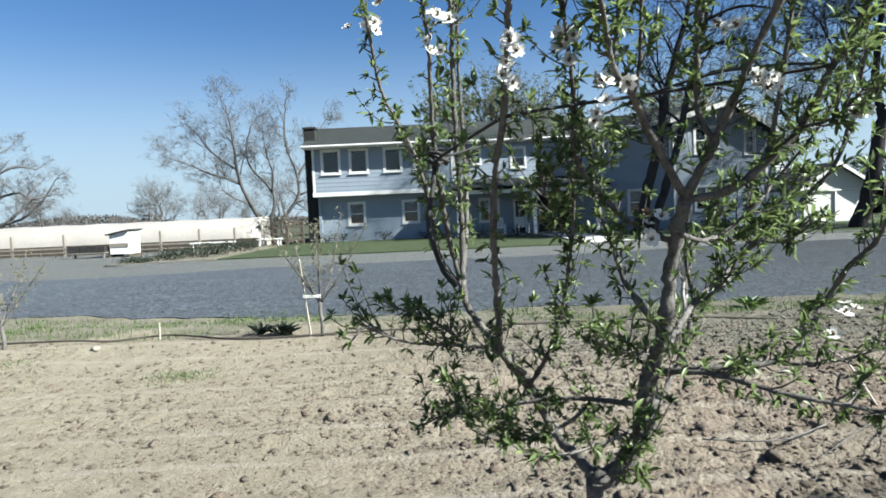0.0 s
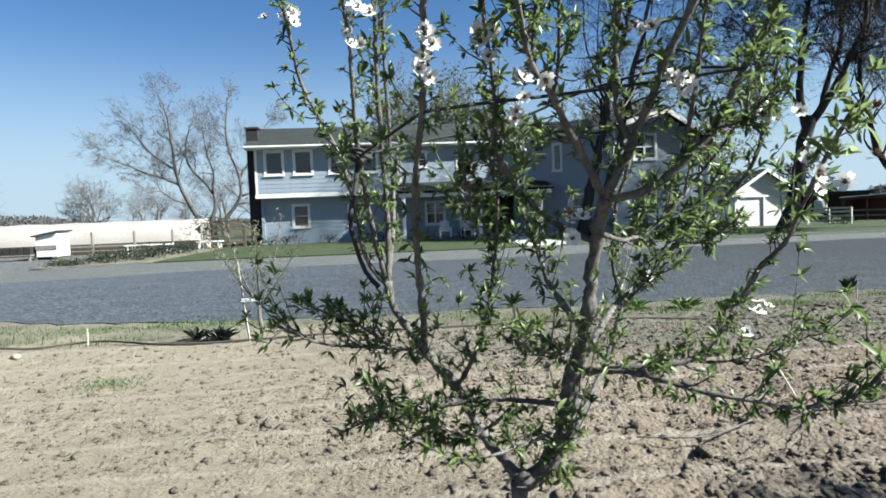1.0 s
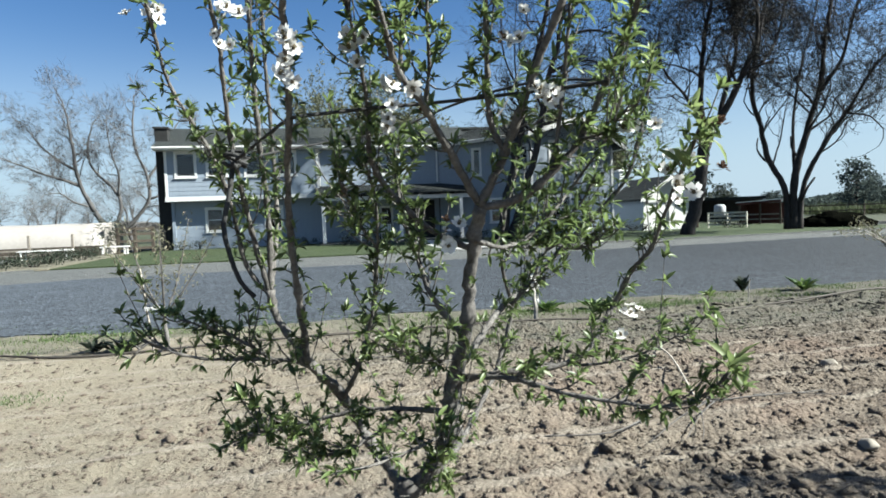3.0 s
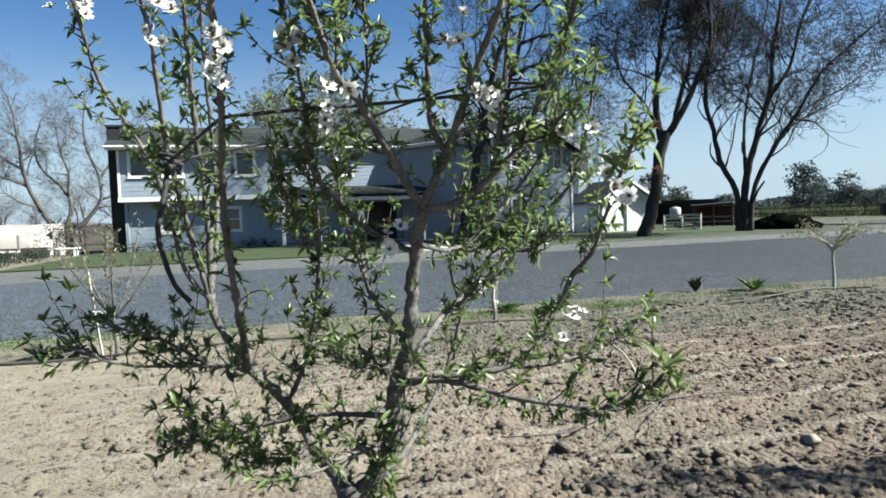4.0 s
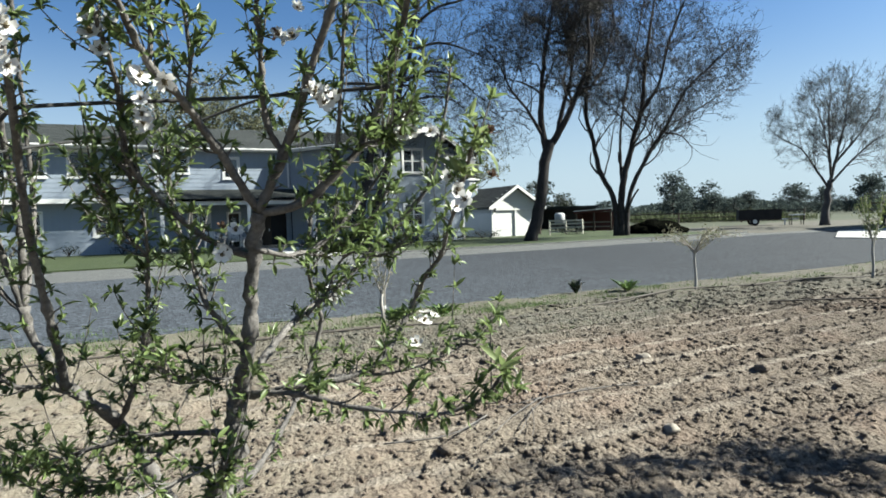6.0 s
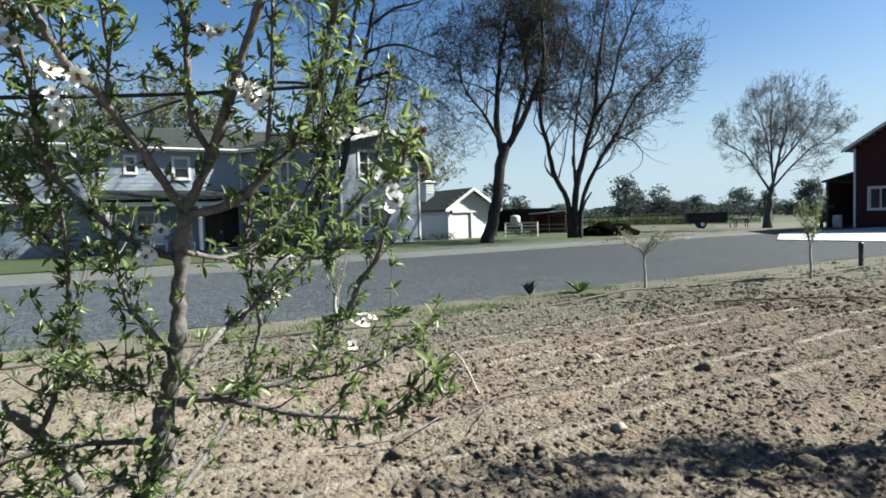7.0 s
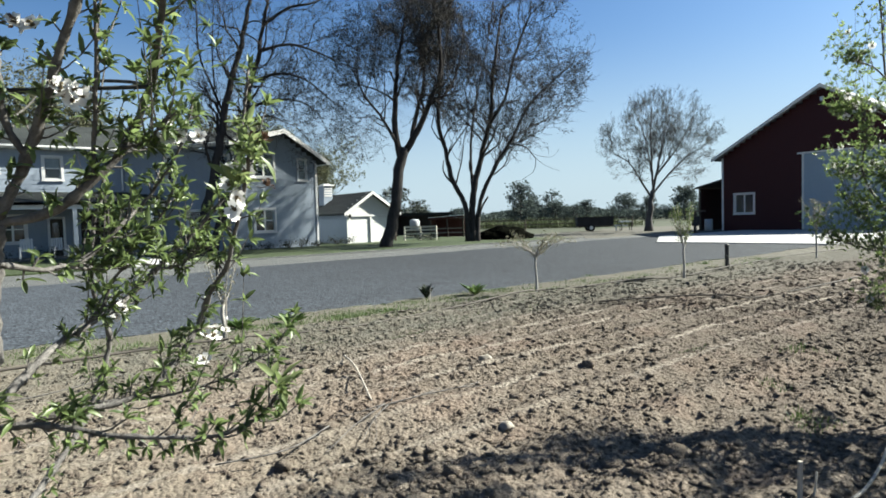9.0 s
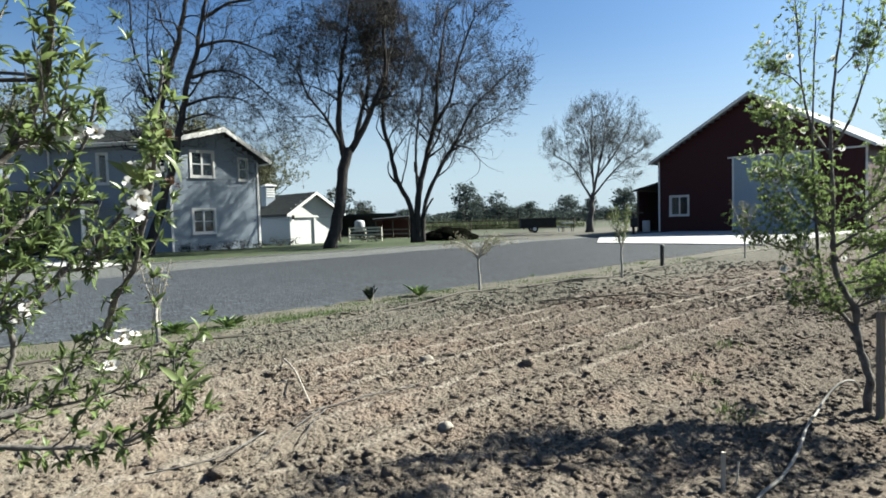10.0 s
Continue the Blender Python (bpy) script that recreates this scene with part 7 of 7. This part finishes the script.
def tunnel():
    t = thing("growing_tunnel", (-37.9, 39.8, 0), "long low growing tunnel covered with white film", "tunnel")
    s = Soup()
    hoops = 46
    for i in range(hoops + 1):
        x = -34 + 60.8 * i / hoops
        sag = 0.05 if i % 2 else 0
        for k in range(11):
            a = math.pi * k / 10
            s.v.append(Vector((x, -1.9 * math.cos(a), (1.85 - sag) * math.sin(a) ** 0.8)))
    for i in range(hoops):
        for k in range(10):
            a = i * 11 + k
            s.f.append((a, a + 11, a + 12, a + 1))
    s.f.append(tuple(range(11)))
    s.f.append(tuple(range(hoops * 11 + 10, hoops * 11 - 1, -1)))
    part("cover", s, FILMWHITE, t, "milky white film cover", smooth=True)
    part("base_board", box(-34, 26.8, -1.98, -1.91, 0, 0.55, None), DARKWOOD, t, "weathered brown base boards")
    part("end_flap", box(26.82, 26.9, -1.7, 1.7, 0, 1.5, None), FILMWHITE, t, "film-covered end wall")
    return t


tunnel()


def post_fence(name, pts, h, material, label, rails, group="fences", post=0.06):
    """Posts with rails between them; pts are the posts' feet."""
    t = thing(name, (pts[0][0], pts[0][1], 0), label, "fence", group)
    o = Vector((pts[0][0], pts[0][1], 0))
    for x, y in pts:
        part("post", box(x - o.x - post, x - o.x + post, y - o.y - post, y - o.y + post, -0.1, h, None, 0.01), material, t)
    for (ax, ay), (bx, by) in zip(pts, pts[1:]):
        d = Vector((bx - ax, by - ay, 0))
        m = Matrix.Translation((ax - o.x, ay - o.y, 0)) @ Matrix.Rotation(math.atan2(d.y, d.x), 4, "Z")
        for z, w in rails:
            part("rail", box(0, d.length, -post - 0.025, -post - 0.002, z - w / 2, z + w / 2, m), material, t)
    return t


post_fence("wire_fence", [(-33, 36.6), (-29.4, 36.6), (-25.4, 36.6), (-22.3, 36.6), (-18.6, 36.6), (-16.6, 36.6), (-14.3, 36.6), (-12.2, 36.6)], 1.25, GREYWOOD, "weathered post-and-rail fence before the tunnel", [(0.45, 0.1), (0.2, 0.06)])
post_fence("board_fence", [(-10.4, 38.2), (-9.5, 38.2), (-8.6, 38.4)], 1.5, DARKWOOD, "weathered board fence beside the house", [(0.3, 0.14), (0.7, 0.14), (1.1, 0.14), (1.4, 0.12)], post=0.09)


def coop():
    t = thing("coop", (-17.15, 32.9, 0), "white wooden coop with a sloping roof on skids", "coop")
    m = face_frame(0, 0, 0, (1, 0))
    part("wall", box(-0.5, 0.5, 0, 1.3, 0.12, 0.66, m, 0.01), WHITE, t, "white boarded lower box")
    bm = bmesh.new()
    prism(bm, [(-0.5, 0.68), (0.5, 0.68), (0.5, 1.36), (-0.5, 1.14)], 0.0, 1.3, m)
    part("wall", bm, WHITE, t, "white boarded upper box")
    part("rail", box(-0.52, 0.502, -0.03, -0.004, 0.5, 0.70, m), GREYWOOD, t)
    bm = bmesh.new()
    prism(bm, [(-0.64, 1.14), (0.62, 1.38), (0.62, 1.44), (-0.64, 1.20)], -0.15, 1.45, m)
    part("roof", bm, ROOF, t)
    for x in (-0.58, 0.48):
        part("skid", box(x, x + 0.1, -0.1, 1.4, -0.02, 0.12, m), DARKWOOD, t)


coop()


def crate_rack():
    t = thing("crate_rack", (-18.75, 32.9, 0), "low rack of black nursery crates", "rack")
    part("shelf", box(-1.0, 1.0, -0.35, 0.35, 0.22, 0.27), GREYWOOD, t)
    for x in (-0.95, 0.87):
        part("leg", box(x, x + 0.08, -0.3, -0.22, -0.02, 0.22), GREYWOOD, t)
        part("leg", box(x, x + 0.08, 0.22, 0.3, -0.02, 0.22), GREYWOOD, t)
    for k in range(6):
        bm = bmesh.new()
        a = -0.98 + k * 0.33
        for q in ((a, a + 0.3, -0.3, -0.27), (a, a + 0.3, 0.27, 0.3), (a, a + 0.03, -0.27, 0.27), (a + 0.27, a + 0.3, -0.27, 0.27)):
            block(bm, q[0], q[1], q[2], q[3], 0.275, 0.62)
        part("crate", bm, BLACKPLASTIC, t)


crate_rack()


def long_bench(x, y, length, label):
    t = thing("potting_bench", (x, y, 0), label, "bench", "potting benches")
    part("top", box(-length / 2, length / 2, -0.35, 0.35, 0.42, 0.48, None, 0.01), WHITE, t)
    for sx in (-1, 1):
        for sy in (-1, 1):
            px, py = sx * (length / 2 - 0.15), sy * 0.28
            part("leg", box(px - 0.04, px + 0.04, py - 0.04, py + 0.04, -0.02, 0.42), WHITE, t)


long_bench(-13.0, 35.2, 2.4, "long low white potting bench")
long_bench(-10.3, 37.2, 1.4, "short low white potting bench")

# ---- yard east of the garage ----
post_fence("white_fence", [(26.1, 36.3), (27.0, 35.6), (27.9, 34.9)], 1.05, CREAM, "short cream four-rail paddock fence", [(0.25, 0.12), (0.52, 0.12), (0.78, 0.12), (1.0, 0.12)], post=0.05)
post_fence("paddock_fence", [(34, 58), (40, 55), (46, 52), (52, 49), (58, 46), (64, 43)], 1.2, DARKWOOD, "dark rail fence along the far paddock", [(0.6, 0.1), (1.1, 0.12)])
post_fence("lattice_fence", [(24.9, 38.6), (25.6, 38.0), (26.2, 37.6)], 1.2, DARKWOOD, "dark slatted fence beside the garage", [(0.2, 0.1), (0.4, 0.1), (0.6, 0.1), (0.8, 0.1), (1.0, 0.1)])


def water_tank():
    t = thing("water_tank", (31.2, 42.0, 0), "white plastic water tank on a stand", "tank")
    s = Soup()
    s.tube([Vector((0, 0, z)) for z in (0.72, 0.75, 1.1, 1.42, 1.52, 1.58)], [0.38, 0.42, 0.42, 0.42, 0.35, 0.12], 20, cap=True)
    part("body", s, POLY, t, smooth=True)
    for k in range(4):
        a = math.pi / 4 + k * math.pi / 2
        x, y = 0.36 * math.cos(a), 0.36 * math.sin(a)
        part("leg", box(x - 0.04, x + 0.04, y - 0.04, y + 0.04, -0.02, 0.7), DARKWOOD, t)
    part("stand", box(-0.5, 0.5, -0.5, 0.5, 0.66, 0.715), DARKWOOD, t)


water_tank()


def run_in_shed():
    t = thing("run_in_shed", (32.3, 39.0, 0), "open faded red run-in shed with posts", "shed", turn=-48)
    part("roof", box(-1.4, 1.5, -0.5, 2.6, 1.62, 1.70, Matrix.Rotation(radians(-3), 4, "Y")), ROOF, t)
    part("fascia", box(-1.4, 1.5, -0.54, -0.505, 1.52, 1.66, Matrix.Rotation(radians(-3), 4, "Y")), REDWOOD, t, "faded red fascia board")
    part("drip_edge", box(-1.42, 1.52, -0.56, -0.5, 1.705, 1.75, Matrix.Rotation(radians(-3), 4, "Y")), STEEL, t, "pale metal roof edge")
    part("wall", box(-1.3, 1.4, 2.4, 2.48, 0, 1.55), REDWOOD, t)
    part("wall", box(-1.35, -1.28, -0.3, 2.39, 0, 1.5), REDWOOD, t)
    for x in (-1.3, 0.05, 1.35):
        part("post", box(x - 0.06, x + 0.06, -0.45, -0.33, -0.05, 1.5), DARKWOOD, t)
    for z in (0.4, 0.75):
        part("rail", box(-1.2, 1.35, -0.32, -0.28, z - 0.05, z + 0.05), GREYWOOD, t)


run_in_shed()


def soil_heap():
    bm = bmesh.new()
    bmesh.ops.create_icosphere(bm, subdivisions=5, radius=1)
    for v in bm.verts:
        k = 1 + 0.14 * noise.noise(v.co * 2.2) + 0.07 * noise.noise(v.co * 7)
        v.co = Vector((v.co.x * 1.9 * k, v.co.y * 1.4 * k, max(-0.05, v.co.z * 0.85 * k)))
    me = mesh_of("compost_heap", bm, mottled("dark compost", (0.0015, 0.0018, 0.0013), (0.005, 0.0052, 0.004), 2, 20, 0.95, 0.8, 0.05, spec=0.0), True)
    ob = tagged(new("compost_heap", me), "low dark heap of compost beside the lane", "heap")
    ob.matrix_world = pose(30.3, 30.4, 0.03, 0, 0, -48)


soil_heap()


def trailer():
    t = thing("utility_trailer", (46.5, 35.2, 0), "dark utility trailer loaded beside the field", "trailer", turn=-44)
    bm = bmesh.new()
    for q in ((-1.6, 1.6, -0.8, -0.75), (-1.6, 1.6, 0.75, 0.8), (-1.6, -1.55, -0.75, 0.75), (1.55, 1.6, -0.75, 0.75)):
        block(bm, q[0], q[1], q[2], q[3], 0.5, 1.32)
    part("box_body", bm, DARK, t, "dark boxed sides")
    part("floor", box(-1.6, 1.6, -0.8, 0.8, 0.42, 0.498), DARKWOOD, t)
    for y in (-0.88, 0.88):
        s = Soup()
        s.tube([Vector((-0.4, y - 0.09, 0.33)), Vector((-0.4, y + 0.09, 0.33))], [0.33, 0.33], 18, cap=True)
        w = part("wheel", s, RUBBER, t)
        r = Soup()
        r.tube([Vector((-0.4, y - 0.1, 0.33)), Vector((-0.4, y + 0.1, 0.33))], [0.17, 0.17], 12, cap=True)
        part("rim", r, STEEL, w)
    part("drawbar", box(1.6, 3.0, -0.06, 0.06, 0.42, 0.52), STEEL, t)
    part("jack", box(1.9, 2.0, -0.05, 0.05, 0.0, 0.5), STEEL, t)
    part("rack", box(2.3, 3.3, -0.5, 0.5, 0.75, 0.85), STEEL, t, "pale rack over the drawbar")
    for x in (2.35, 3.2):
        part("rack_leg", box(x, x + 0.06, -0.45, -0.39, 0.0, 0.75), DARK, t)
        part("rack_leg", box(x, x + 0.06, 0.39, 0.45, 0.0, 0.75), DARK, t)


trailer()


def tee_post():
    t = thing("tee_post", (40.6, 22.2, 0.03), "dark tee-shaped yard post with a box on it", "post")
    part("post", box(-0.07, 0.07, -0.07, 0.07, -0.05, 1.45), DARKWOOD, t)
    part("crossbar", box(-0.7, 0.7, -0.06, 0.06, 1.45, 1.55, Matrix.Rotation(radians(-48), 4, "Z")), DARKWOOD, t)
    part("box", box(-0.25, 0.25, -0.2, -0.072, 0.5, 1.15, Matrix.Rotation(radians(-48), 4, "Z"), 0.02), DARK, t)


tee_post()


def barrel(x, y, material, label):
    s = Soup()
    s.tube([Vector((0, 0, z)) for z in (0, 0.03, 0.3, 0.6, 0.87, 0.9)], [0.26, 0.29, 0.3, 0.3, 0.29, 0.26], 18, cap=True)
    ob = tagged(new("barrel", mesh_of("barrel", s, material, True)), label, "barrel")
    ob.location = (x, y, 0.0)


barrel(46.6, 24.4, POLY, "pale blue-white plastic barrel by the barn")


def porch_chair(x, turn):
    t = thing("porch_chair", (x, 37.9, 0.12), "white slatted armchair on the porch", "chair", "porch chairs", turn)
    for k in range(5):
        part("seat_slat", box(-0.28, 0.28, -0.3 + k * 0.12, -0.2 + k * 0.12, 0.36, 0.385), WHITE, t)
    for k in range(5):
        part("back_slat", box(-0.28 + k * 0.115, -0.19 + k * 0.115, 0.3, 0.325, 0.36, 1.0), WHITE, t)
    for sx in (-1, 1):
        part("armrest", box(sx * 0.34 - 0.05, sx * 0.34 + 0.05, -0.36, 0.34, 0.56, 0.585), WHITE, t)
        for y in (-0.3, 0.25):
            part("leg", box(sx * 0.33 - 0.03, sx * 0.33 + 0.03, y, y + 0.06, 0, 0.56), WHITE, t)


porch_chair(3.6, 0)
porch_chair(5.0, 12)


def low_shed():
    """A long dark shed seen behind the paddock fence."""
    t = thing("low_shed", (37.4, 49.0, 0), "long low dark shed with a flat roof", "shed", turn=-36)
    for x in (-2.6, -0.9, 0.8, 2.5):
        part("post", box(x - 0.07, x + 0.07, -1.0, -0.86, -0.05, 2.0), DARK, t)
    part("wall", box(-2.7, 2.6, 0.9, 1.0, 0, 2.05), DARK, t)
    part("wall", box(-2.7, -2.6, -0.85, 0.89, 0, 2.05), DARKWOOD, t)
    part("roof", box(-2.9, 2.8, -1.2, 1.2, 2.06, 2.2, None, 0.01), ROOF, t)
    part("fascia", box(-2.9, 2.8, -1.24, -1.205, 1.95, 2.2), ROOF, t)


low_shed()
YARDDIRT = mottled("pale yard dirt", (0.0395, 0.0367, 0.0276), (0.0671, 0.063, 0.0494), 0.5, 8, 0.95, 0.5, 0.03)
sheet("yard_dirt", YARDDIRT, "pale bare dirt yard beside the lane", "ground", 33.0, 74, wavy(24.6, 0.6, 4.0, 61), wavy(39, 1.6, 5.0, 63), -0.02, 0.5)


def scrub(seed):
    """A strip of tall weeds along the edge of the far field."""
    rng = random.Random(seed)
    s = Soup()
    for _ in range(7000):
        f = rng.random()
        p = Vector((56 + 9 * f + rng.gauss(0, 1.2), 60 - 16 * f + rng.gauss(0, 1.2), 0))
        h = rng.uniform(0.5, 1.5) * (0.75 + 0.35 * math.sin(f * 19))
        d = bend(rng, Vector((0, 0, 1)), 0.22) * h
        w = Vector((rng.gauss(0, 1), rng.gauss(0, 1), 0)).normalized() * rng.uniform(0.02, 0.05)
        s.add([p - w * 0.4, p + d * 0.6 - w, p + d, p + d * 0.6 + w], [(0, 1, 2, 3)])
    setting("tall_weeds", s, SCRUB, "strip of tall pale green weeds by the far field", "weeds", kind="stuff")


SCRUB = leafy("tall dry weeds", (0.03, 0.04, 0.018), (0.085, 0.1, 0.05), 0.3, 0.8)
scrub(71)
